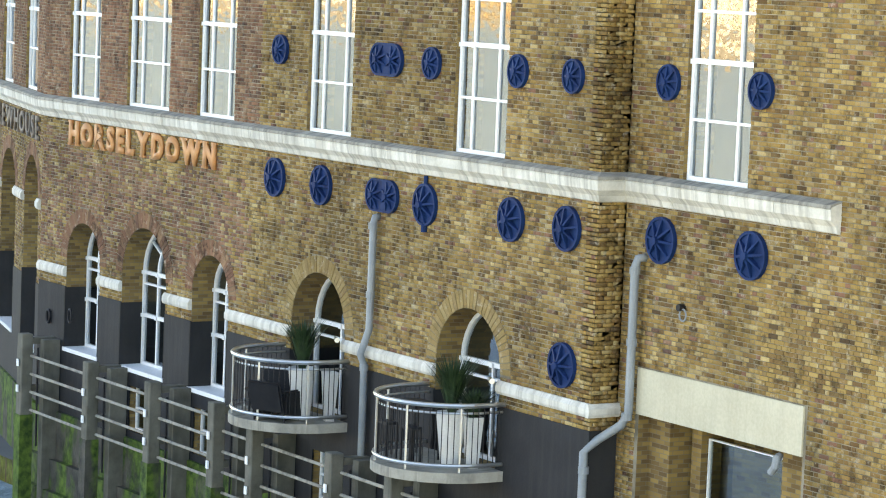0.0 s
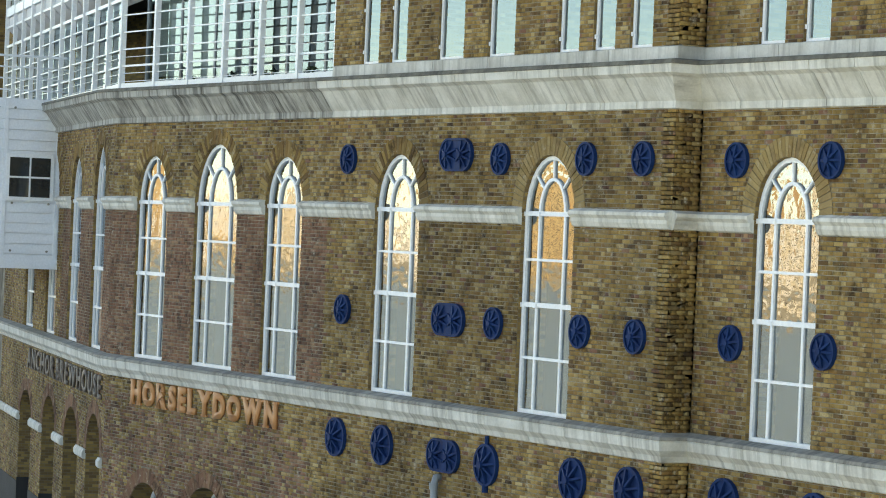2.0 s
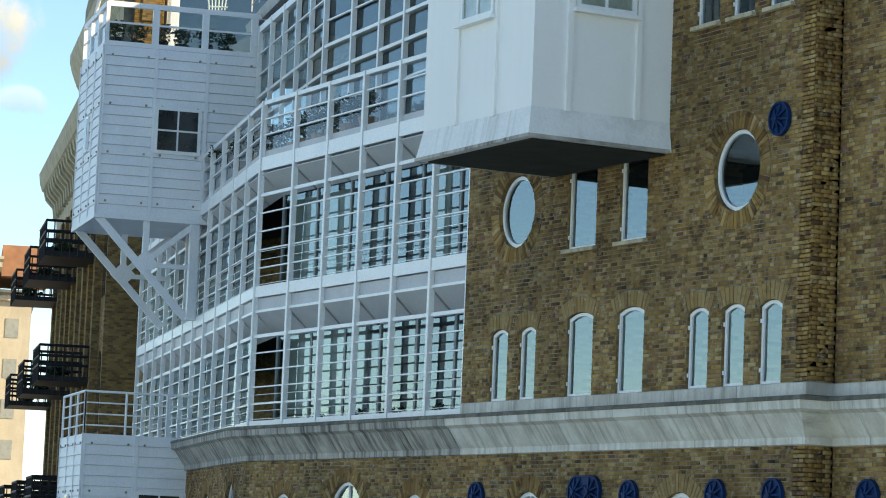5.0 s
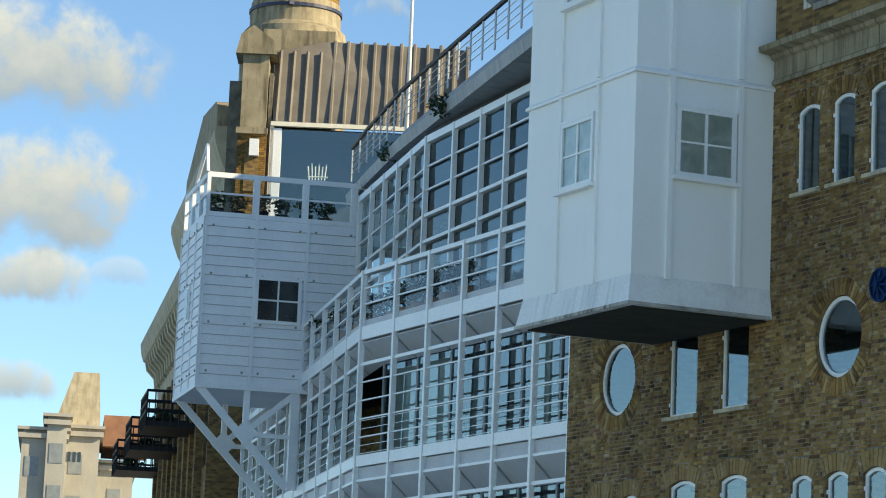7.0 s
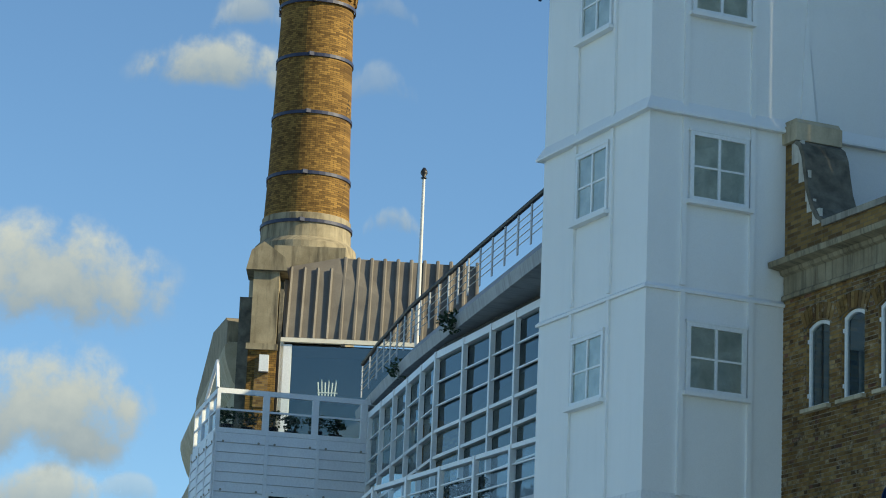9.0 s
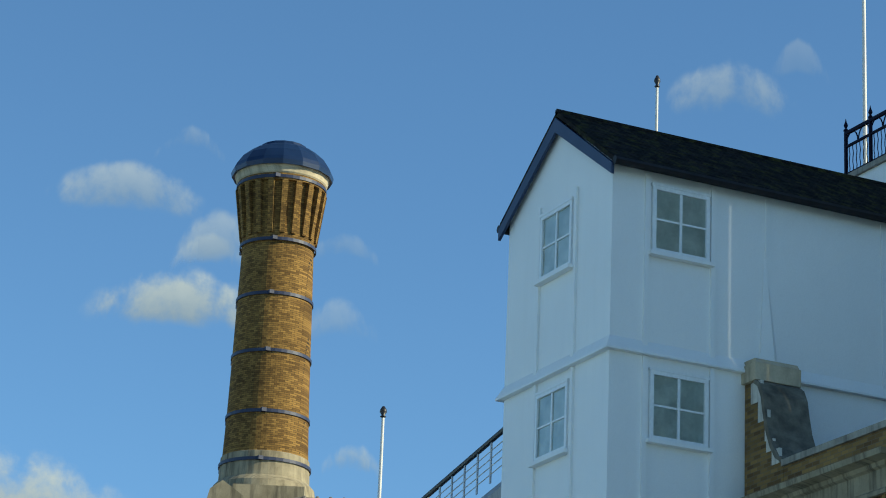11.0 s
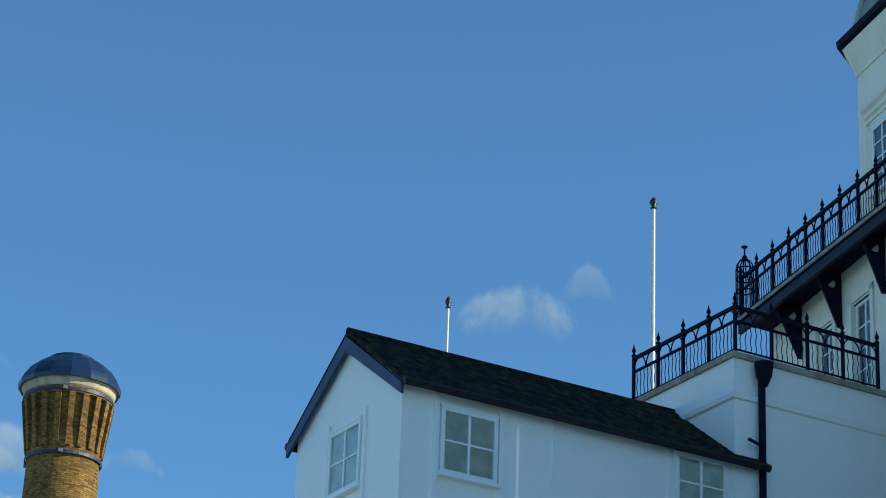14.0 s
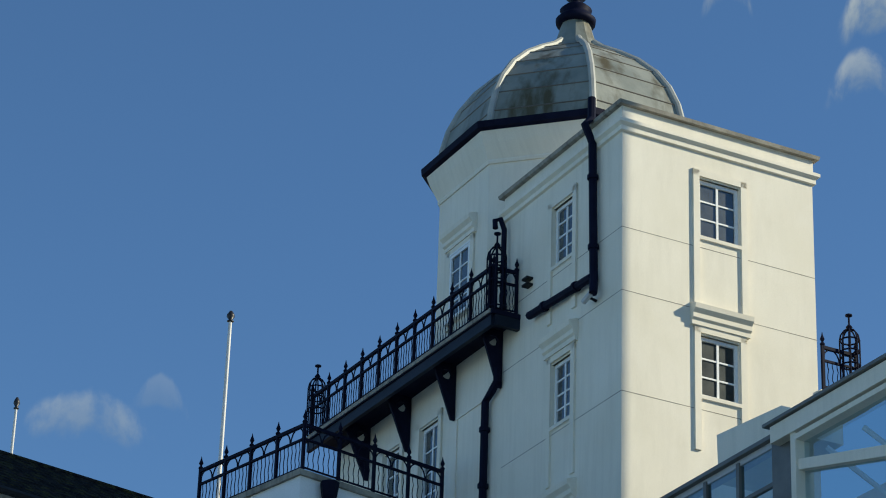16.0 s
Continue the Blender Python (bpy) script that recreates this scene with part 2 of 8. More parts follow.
def water():
    k = Mat("river_water", 0.42, 0, 0.5)
    # Pale blue base paints in sky reflection and lifts the bounce onto the front.
    k.base(k.ramp(k.noise(4.0, 4, (1, 0.3, 1)), [(0.35, (0.20, 0.30, 0.33)), (0.65, (0.36, 0.46, 0.50))]))
    k.b.inputs["IOR"].default_value = 1.33
    return k.bump(k.noise(1.4, 6, (1, 0.45, 1), 0.6), 0.7, 1.6).m


M_WATER = water()


# ---- mesh helpers ----
def quadbox(bm, x0, x1, y0, y1, z0, z1, m=None):
    """An axis-aligned block between two corners, turned by m."""
    vs = [Vector((x, y, z)) for x in (x0, x1) for y in (y0, y1) for z in (z0, z1)]
    vs = [bm.verts.new(m @ v if m else v) for v in vs]
    for f in ((0, 1, 3, 2), (4, 6, 7, 5), (0, 4, 5, 1), (2, 3, 7, 6), (0, 2, 6, 4), (1, 5, 7, 3)):
        bm.faces.new([vs[i] for i in f])
    return vs


def rod(bm, a, b, r, n=8, r2=None, caps=True):
    """A round bar from a to b."""
    a, b = Vector(a), Vector(b)
    r2 = r if r2 is None else r2
    ax = (b - a).normalized()
    s = ax.cross(Vector((0, 0, 1)) if abs(ax.z) < 0.9 else Vector((1, 0, 0))).normalized()
    t = ax.cross(s)
    ra, rb = [], []
    for i in range(n):
        c = math.cos(2 * math.pi * i / n) * s + math.sin(2 * math.pi * i / n) * t
        ra.append(bm.verts.new(a + c * r))
        rb.append(bm.verts.new(b + c * r2))
    for i in range(n):
        j = (i + 1) % n
        bm.faces.new((ra[i], rb[i], rb[j], ra[j]))
    if caps:
        bm.faces.new(ra)
        bm.faces.new(rb[::-1])


def pipe(bm, pts, r, n=8):
    """A bent tube through the points, in one skin."""
    pts = [Vector(p) for p in pts]
    loop = len(pts) > 3 and (pts[0] - pts[-1]).length < 1e-6
    if loop:
        pts = pts[:-1]
    m = len(pts)
    rings, side = [], None
    for i, p in enumerate(pts):
        a = pts[i - 1] if (i or loop) else p
        b = pts[(i + 1) % m] if (i < m - 1 or loop) else p
        t = (b - a).normalized()
        if side is None:
            side = t.cross(Vector((0, 0, 1)) if abs(t.z) < 0.9 else Vector((1, 0, 0)))
        side = (side - t * side.dot(t)).normalized()
        w = t.cross(side)
        rings.append([bm.verts.new(p + (side * math.cos(2 * math.pi * k / n) + w * math.sin(2 * math.pi * k / n)) * r) for k in range(n)])
    for a, b in zip(rings, rings[1:] + (rings[:1] if loop else [])):
        for k in range(n):
            j = (k + 1) % n
            bm.faces.new((a[k], b[k], b[j], a[j]))
    if not loop:
        bm.faces.new(rings[0])
        bm.faces.new(rings[-1][::-1])


def lathe(bm, prof, cx=0.0, cy=0.0, n=32, top=True, start=0.0):
    """A turned body from (radius, height) pairs."""
    rings = []
    for r, z in prof:
        rings.append([bm.verts.new((cx + r * math.cos(start + 2 * math.pi * i / n), cy + r * math.sin(start + 2 * math.pi * i / n), z)) for i in range(n)])
    for a, b in zip(rings, rings[1:]):
        for i in range(n):
            j = (i + 1) % n
            bm.faces.new((a[i], a[j], b[j], b[i]))
    if top:
        bm.faces.new(rings[-1])
        bm.faces.new(rings[0][::-1])


def prism(bm, loop, y0, y1, m=None):
    """A plate from a closed outline of (x, z), between depths y0 and y1."""
    f = [bm.verts.new((m @ Vector((x, y0, z))) if m else (x, y0, z)) for x, z in loop]
    b = [bm.verts.new((m @ Vector((x, y1, z))) if m else (x, y1, z)) for x, z in loop]
    bm.faces.new(f)
    bm.faces.new(b[::-1])
    for i in range(len(loop)):
        j = (i + 1) % len(loop)
        bm.faces.new((f[j], f[i], b[i], b[j]))


def part(name, bm, mat, parent=None, label="", smooth=False, fix=True):
    """Links a bmesh as one mesh object under a thing or a part."""
    if fix:
        bmesh.ops.recalc_face_normals(bm, faces=bm.faces[:])
    me = bpy.data.meshes.new(name)
    bm.to_mesh(me)
    bm.free()
    for mm in (mat if isinstance(mat, (list, tuple)) else [mat]):
        me.materials.append(mm)
    if smooth:
        for p in me.polygons:
            p.use_smooth = True
    ob = new(name, me)
    if parent:
        ob.parent = parent
        ob.matrix_parent_inverse = parent.matrix_basis.inverted()
    if label:
        ob["label"] = label
    return ob


def thing(name, label, category, group="", kind="", at=(0, 0, 0)):
    ob = new(name)
    ob.empty_display_size = 0.1
    ob.matrix_basis = Matrix.Translation(at)
    return tagged(ob, label, category, group, kind)


class Plane:
    """A wall's own axes: u along it (to the right as seen from outside), depth into it, z up."""

    def __init__(self, ox, oy, dx, dy):
        k = math.hypot(dx, dy)
        self.m = Matrix(((dx / k, -dy / k, 0, ox), (dy / k, dx / k, 0, oy), (0, 0, 1, 0), (0, 0, 0, 1)))

    def p(self, u, d, z):
        return self.m @ Vector((u, d, z))


A = Plane(0, 27.0, 1, 0)                 # river front
B = Plane(0, 27.55, 1, 0)                # set-back bay beside it
S = Plane(-60.9, 27.0, 1, -0.265)        # front that swings away downstream
RET = Plane(-38.27, 27.0, 0, 1)          # short return between the two


def bm_new():
    return bmesh.new()


def arch_loop(u0, u1, z0, zs, za, n=14):
    """Outline of an opening with straight jambs to zs and an arch to za."""
    c, a, h = (u0 + u1) / 2, (u1 - u0) / 2, za - zs
    pts = [(u0, z0), (u1, z0)]
    for i in range(n + 1):
        t = math.pi * i / n
        pts.append((c + a * math.cos(t), zs + h * math.sin(t)))
    return pts


def seg_loop(u0, u1, z0, z1, rise=0.1, n=6):
    pts = [(u0, z0), (u1, z0)]
    c, a = (u0 + u1) / 2, (u1 - u0) / 2
    for i in range(n + 1):
        x = 1 - 2 * i / n
        pts.append((c + a * x, z1 - rise * x * x))
    return pts


def round_loop(c, z, r, n=32):
    return [(c + r * math.cos(2 * math.pi * i / n), z + r * math.sin(2 * math.pi * i / n)) for i in range(n)]


def rect_loop(u0, u1, z0, z1):
    return [(u0, z0), (u1, z0), (u1, z1), (u0, z1)]


def wall_panel(bm, pl, outline, holes, d0, d1, reveal_index=1):
    """A wall with thickness and openings that go through it."""
    loops = [outline] + holes
    for d, flip in ((d0, False), (d1, True)):
        edges = []
        for lp in loops:
            vs = [bm.verts.new(pl.p(u, d, z)) for u, z in lp]
            edges += [bm.edges.new((vs[i], vs[(i + 1) % len(vs)])) for i in range(len(vs))]
        bmesh.ops.triangle_fill(bm, edges=edges, use_beauty=True, use_dissolve=False)
    for lp in loops:
        f = [bm.verts.new(pl.p(u, d0, z)) for u, z in lp]
        b = [bm.verts.new(pl.p(u, d1, z)) for u, z in lp]
        for i in range(len(lp)):
            j = (i + 1) % len(lp)
            q = bm.faces.new((f[i], f[j], b[j], b[i]))
            q.material_index = reveal_index


def sweep(bm, prof, path, closed_ends=True):
    """A moulding: (out, z) pairs carried along a plan line (walls to its left are behind it), mitred at the corners."""
    n = len(path)
    nor = []
    for i in range(n - 1):
        dx, dy = path[i + 1][0] - path[i][0], path[i + 1][1] - path[i][1]
        k = math.hypot(dx, dy)
        nor.append((dy / k, -dx / k))
    rows = []
    for i in range(n):
        if i == 0:
            mx, my = nor[0]
        elif i == n - 1:
            mx, my = nor[-1]
        else:
            a, b = nor[i - 1], nor[i]
            sx, sy = a[0] + b[0], a[1] + b[1]
            k = 2 / (sx * sx + sy * sy)
            mx, my = sx * k, sy * k
        rows.append([bm.verts.new((path[i][0] + mx * o, path[i][1] + my * o, z)) for o, z in prof])
    m = len(prof)
    for a, b in zip(rows, rows[1:]):
        for i in range(m):
            j = (i + 1) % m
            bm.faces.new((a[i], b[i], b[j], a[j]))
    if closed_ends:
        bm.faces.new(rows[0])
        bm.faces.new(rows[-1][::-1])


# ---- ground, river and the large walls ----
def sheet(name, x0, x1, y0, y1, z, mat, label, category):
    bm = bm_new()
    bm.faces.new([bm.verts.new(v) for v in ((x0, y0, z), (x1, y0, z), (x1, y1, z), (x0, y1, z))])
    return tagged(part(name, bm, mat), label, category, "", "structure")


sheet("water", -1500, 1500, -1500, 26.99, 0.0, M_WATER, "grey-green river water with small ripples at the wall foot", "river")
sheet("ground", -1500, 1500, 27.0, 1500, 0.6, mottled("paved_ground", (0.10, 0.10, 0.095), (0.16, 0.155, 0.15), 3, 0.9, 0.1), "paved ground of the quayside behind the buildings", "ground")

SILL, SPRING = 9.47, 13.05
TALL = [(-59.53, -57.88, 14.11), (-56.46, -54.37, 14.36), (-53.05, -51.37, 14.08), (-48.32, -46.58, 14.12), (-42.92, -41.20, 14.09)]
LOW = [(-59.40, -57.60, 3.72, 5.80, 6.68), (-56.44, -54.26, 3.72, 5.80, 6.88), (-53.02, -51.36, 3.72, 5.80, 6.62)]
DOORS = [(-48.66, -46.54, 3.95, 5.70, 6.77), (-43.20, -41.06, 3.95, 5.70, 6.74)]
NARROW = [(-49.12, -48.43, 15.89, 17.32), (-47.98, -47.33, 15.89, 17.32), (-46.15, -45.19, 15.89, 17.48), (-44.34, -43.40, 15.89, 17.48), (-41.96, -41.28, 15.89, 17.33), (-40.84, -40.16, 15.89, 17.33), (-39.72, -39.04, 15.89, 17.33)]
THIRD = [(-46.27, -45.21, 18.69, 20.38), (-44.38, -43.42, 18.69, 20.38)]
FOURTH = [(-41.96, -41.22, 22.36, 23.95), (-40.83, -40.12, 22.36, 23.95), (-39.70, -38.95, 22.36, 23.95)]
ROUND = [(-48.25, 19.62), (-40.52, 19.65)]
SMALL = [(-55.9, -54.7, 2.35, 3.35), (-52.75, -51.55, 2.35, 3.35), (-47.6, -46.4, 2.3, 3.3), (-42.2, -41.0, 2.3, 3.3)]
B_TALL = [(-36.75, -35.05, 14.08)]
B_NARROW = [(-36.83, -36.13, 15.89, 17.33), (-35.66, -34.98, 15.89, 17.33)]
B_ROUND = [(-36.02, 19.68)]
S_TALL = [(-2.90, -1.05, 14.42), (-6.76, -4.90, 14.20), (-10.9, -8.9, 14.3), (-15.2, -13.2, 14.3)]
S_LOW = [(-2.66, -0.45, 3.4, 6.9, 7.95), (-6.50, -4.05, 3.4, 6.9, 7.85), (-10.6, -8.1, 3.4, 6.9, 7.85), (-15.3, -12.8, 3.4, 6.9, 7.7)]
RR = 0.72


def holes_of(tall, low, narrow, rounds, extra=()):
    out = [arch_loop(a, b, SILL, SPRING, c) for a, b, c in tall]
    out += [arch_loop(*k) for k in low]
    out += [seg_loop(a, b, c, d) for a, b, c, d in narrow]
    out += [round_loop(a, b, RR) for a, b in rounds]
    return out + [rect_loop(*k) for k in extra]


BASE = -1.0
bm = bm_new()
wall_panel(bm, A, [(-60.9, BASE), (-38.27, BASE), (-38.27, 25.2), (-50.27, 25.2), (-50.27, 15.2), (-60.9, 15.2)],
           holes_of(TALL, LOW + DOORS, NARROW + THIRD + FOURTH, ROUND, SMALL), 0.0, 0.6)
wall_river = tagged(part("wall_river", bm, [M_MORTAR, M_BRICKTEX]), "yellow stock brick warehouse wall rising from the river", "wall", "", "structure")
bm = bm_new()
GAP = (-37.66, -33.36, 1.0, 5.50)
wall_panel(bm, B, rect_loop(-38.30, -26.0, BASE, 25.2), holes_of(B_TALL, [], B_NARROW, B_ROUND, [GAP]), 0.0, 0.6)
wall_bay = tagged(part("wall_bay", bm, [M_MORTAR, M_BRICKTEX]), "set-back yellow stock brick wall beside the main front", "wall", "", "structure")
bm = bm_new()
wall_panel(bm, S, rect_loop(-34.0, 0.0, BASE, 15.2), holes_of(S_TALL, S_LOW, [], []), 0.0, 0.6)
wall_downstream = tagged(part("wall_downstream", bm, [M_MORTAR, M_BRICKTEX]), "yellow stock brick wall swinging away along the river", "wall", "", "structure")
bm = bm_new()
quadbox(bm, -38.62, -38.27, 27.0, 27.56, BASE, 25.2)
wall_return = tagged(part("wall_return", bm, M_MORTAR), "short brick return of the projecting front", "wall", "", "structure")

# rooms behind the openings, their shade put into the dark colour
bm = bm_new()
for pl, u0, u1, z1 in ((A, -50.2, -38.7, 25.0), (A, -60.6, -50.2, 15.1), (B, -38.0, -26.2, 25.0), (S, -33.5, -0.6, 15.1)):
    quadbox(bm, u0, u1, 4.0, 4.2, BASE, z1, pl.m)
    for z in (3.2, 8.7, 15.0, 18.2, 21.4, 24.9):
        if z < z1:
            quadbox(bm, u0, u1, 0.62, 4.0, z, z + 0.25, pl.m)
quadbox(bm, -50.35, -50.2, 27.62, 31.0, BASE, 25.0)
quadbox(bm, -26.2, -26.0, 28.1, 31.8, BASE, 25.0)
tagged(part("wall_inner", bm, M_INTERIOR), "rooms behind the windows, their dimness painted near-black", "wall", "", "structure")


# ---- brickwork ----
def inside(loop, u, z):
    """Whether points lie in an outline (numpy arrays)."""
    r = np.zeros(u.shape, bool)
    n = len(loop)
    for i in range(n):
        (x0, y0), (x1, y1) = loop[i], loop[(i + 1) % n]
        if y0 == y1:
            continue
        c = (y0 > z) != (y1 > z)
        r ^= c & (u < (x1 - x0) * (z - y0) / (y1 - y0) + x0)
    return r


def grow(loop, k):
    """The outline pushed outwards by k from its middle, roughly."""
    us, zs = [p[0] for p in loop], [p[1] for p in loop]
    cu, cz = (min(us) + max(us)) / 2, (min(zs) + max(zs)) / 2
    hu, hz = (max(us) - min(us)) / 2, (max(zs) - min(zs)) / 2
    return [(cu + (u - cu) * (hu + k) / hu, cz + (z - cz) * (hz + k) / hz) for u, z in loop]


COURSE, STRETCH, HEAD = 0.076, 0.228, 0.114


def lay_bricks(u0, u1, z0, z1, cut, seed):
    """Flemish bond in a rectangle: arrays of left, right, bottom for the bricks whose ends and middle stay outside the cut outlines."""
    rng = np.random.RandomState(seed)
    L, R, Z = [], [], []
    rows = int((z1 - z0) / COURSE)
    pitch = STRETCH + HEAD
    for r in range(rows):
        z = z0 + r * COURSE
        k = np.arange(u0 - pitch + (r % 2) * (pitch / 2), u1, pitch)
        left = np.sort(np.concatenate([k, k + STRETCH]))
        right = np.append(left[1:], left[-1] + STRETCH)
        left, right = np.maximum(left, u0), np.minimum(right, u1)
        ok = right - left > 0.03
        left, right = left[ok], right[ok]
        for lp in cut:
            zz = [p[1] for p in lp]
            if not min(zz) <= z + COURSE / 2 <= max(zz):
                continue
            zm = np.full(left.shape, z + COURSE / 2)
            a, b, m = inside(lp, left, zm), inside(lp, right, zm), inside(lp, (left + right) / 2, zm)
            # cut bricks stop at the opening's edge
            us = np.array([p[0] for p in lp])
            xs = []
            n = len(lp)
            for i in range(n):
                (x0, y0), (x1, y1) = lp[i], lp[(i + 1) % n]
                if (y0 > zm[0] if len(zm) else False) != (y1 > zm[0] if len(zm) else False):
                    xs.append((x1 - x0) * (zm[0] - y0) / (y1 - y0) + x0)
            if len(xs) == 2:
                lo, hi = min(xs), max(xs)
                right = np.where(b & ~a, lo, right)
                left = np.where(a & ~b, hi, left)
                keep = ~(a & b) & (right - left > 0.025)
            else:
                keep = ~(a | b | m)
            left, right = left[keep], right[keep]
        L.append(left)
        R.append(right)
        Z.append(np.full(left.shape, z))
    return np.concatenate(L), np.concatenate(R), np.concatenate(Z)


def brick_mesh(name, pl, L, R, Z, mats, index, parent, label, seed, proud=0.75, j=0.0045, e=0.004):
    """All the bricks of a wall as one mesh of separate blocks, each a little proud of the joints and uneven."""
    rng = np.random.RandomState(seed)
    n = len(L)
    out = -(0.006 + 0.008 * rng.rand(n)) * proud
    lo, hi = Z + j + 0.003 * rng.rand(n), Z + COURSE - j - 0.002 * rng.rand(n)
    l, r = L + j, R - j
    m = np.array(pl.m)
    V = np.empty((n, 8, 3))
    skew = 0.002 * rng.randn(n, 4)
    for i, (uu, dd, zz) in enumerate(((l, 0.002, lo), (r, 0.002, lo), (r, 0.002, hi), (l, 0.002, hi), (l + e, out, lo + e), (r - e, out, lo + e), (r - e, out, hi - e), (l + e, out, hi - e))):
        d = np.full(n, dd) if np.isscalar(dd) else dd + skew[:, i - 4]
        V[:, i, 0] = m[0, 0] * uu + m[0, 1] * d + m[0, 3]
        V[:, i, 1] = m[1, 0] * uu + m[1, 1] * d + m[1, 3]
        V[:, i, 2] = zz
    F = np.array([(4, 5, 6, 7), (0, 1, 5, 4), (1, 2, 6, 5), (2, 3, 7, 6), (3, 0, 4, 7)])
    faces = (np.arange(n)[:, None, None] * 8 + F[None]).reshape(-1)
    me = bpy.data.meshes.new(name)
    me.vertices.add(n * 8)
    me.vertices.foreach_set("co", V.reshape(-1))
    me.loops.add(len(faces))
    me.loops.foreach_set("vertex_index", faces)
    me.polygons.add(n * 5)
    me.polygons.foreach_set("loop_start", np.arange(n * 5) * 4)
    me.update(calc_edges=True)
    for mm in mats:
        me.materials.append(mm)
    if index is not None:
        me.polygons.foreach_set("material_index", np.repeat(index, 5).astype(np.int32))
    me.validate()
    ob = new(name, me)
    ob.parent = parent
    return tagged(ob, label, "", "", "stuff")


def arches(tall, low, narrow, rounds):
    """Outlines that the gauged arches over the openings take out of the coursed brickwork."""
    out = []
    for a, b, c in tall:
        out.append(arch_loop(a, b, SILL, SPRING, c))
        out.append([(u, z) for u, z in grow(arch_loop(a, b, SPRING - (c - SPRING), SPRING, c), 0.34) if z > SPRING - 0.02])
    for k in low:
        out.append(arch_loop(*k))
        out.append([(u, z) for u, z in grow(arch_loop(k[0], k[1], k[3] - (k[4] - k[3]), k[3], k[4]), 0.34) if z > k[3] - 0.02])
    for a, b, c, d in narrow:
        out.append(seg_loop(a, b, c, d))
        r = (b - a) * 1.3
        t = math.asin((b - a) / 2 / r) * 1.22
        out.append([((a + b) / 2 + (r + w) * math.cos(q), d - r + (r + w) * math.sin(q)) for w, q in [(0.0, math.pi / 2 - t)] + [(0.31, math.pi / 2 - t + 2 * t * i / 6) for i in range(7)] + [(0.0, math.pi / 2 + t)]])
    for a, b in rounds:
        out.append(round_loop(a, b, RR + 0.32))
    return out


def soft(u, z, seed):
    """Slow wander for the border between two kinds of brick."""
    return 0.5 * np.sin(u * 1.7 + seed) + 0.35 * np.sin(z * 2.3 + u * 0.6 + 2 * seed) + 0.3 * np.sin(u * 5.1 - z * 3.3)


cutA = arches(TALL, LOW + DOORS, NARROW + THIRD + FOURTH, ROUND)
La, Ra, Za = lay_bricks(-60.9, -38.27, 5.36 - 3 * COURSE, 15.0, cutA, 1)
Lb, Rb, Zb = lay_bricks(-50.27, -38.27, 15.6, 25.0, cutA, 2)
La, Ra, Za = np.concatenate([La, Lb]), np.concatenate([Ra, Rb]), np.concatenate([Za, Zb])
Ua = (La + Ra) / 2
rng = np.random.RandomState(5)
red = ((Ua < -50.25) & (Za > 9.4) & (Za < 13.0)) | ((Ua < -51.0 + soft(Ua, Za, 1) * 1.2) & (Za < 8.3 + 0.5 * soft(Ua, Za, 3)) & (Za > 5.9) & (rng.rand(len(Ua)) < 0.62))
red |= (rng.rand(len(Ua)) < 0.04)
brick_mesh("brickwork", A, La, Ra, Za, [M_BRICK, M_REDBRICK], red.astype(int), wall_river, "weathered yellow stock bricks with darker red piers", 3)
cutB = arches(B_TALL, [], B_NARROW, B_ROUND) + [rect_loop(-37.74, -33.30, 1.0, 6.32)]
Lb, Rb, Zb = lay_bricks(-38.27, -29.5, 0.6, 25.0, cutB, 4)
near = (Zb > 6.4) & (Zb < 8.3) & (Lb > -34.6) & (Rb < -31.4)
pick = np.where(near)[0][:300]
rest = np.ones(len(Lb), bool)
rest[pick] = False
brick_mesh("brickwork", B, Lb[rest], Rb[rest], Zb[rest], [M_BRICK, M_REDBRICK], (rng.rand(rest.sum()) < 0.05).astype(int), wall_bay, "weathered yellow stock bricks", 6)
PICKED = [(Lb[i], Rb[i], Zb[i]) for i in pick]
Ls, Rs, Zs = lay_bricks(-20.0, 0.0, 5.0, 15.0, arches(S_TALL, S_LOW, [], []), 7)
Us = (Ls + Rs) / 2
brick_mesh("brickwork", S, Ls, Rs, Zs, [M_BRICK, M_REDBRICK], (((Zs > 9.4) & (Zs < 13.0) & (Us > -8)) | (rng.rand(len(Ls)) < 0.15)).astype(int), wall_downstream, "weathered brown and yellow bricks", 8)
Lr, Rr, Zr = lay_bricks(0.0, 0.54, 5.36 - 3 * COURSE, 25.0, [], 9)
brick_mesh("brickwork", RET, Lr, Rr, Zr, [M_BRICK], None, wall_return, "sooty stock bricks", 10, 0.3, 0.002, 0.0015)


def voussoirs(pl, parent, cu, cz, au, az, t0, t1, width, mat, n):
    """A ring of wedge bricks round an opening's head."""
    bm = bm_new()
    for i in range(n):
        a, b = t0 + (t1 - t0) * (i + 0.07) / n, t0 + (t1 - t0) * (i + 0.93) / n
        d = -0.010 - 0.010 * random.random()
        loop = [(cu + (au + w) * math.cos(t), cz + (az + w) * math.sin(t)) for t, w in ((a, 0.0), (b, 0.0), (b, width), (a, width))]
        prism(bm, loop, d, 0.002, pl.m)
    return part("arch_bricks", bm, mat, parent)


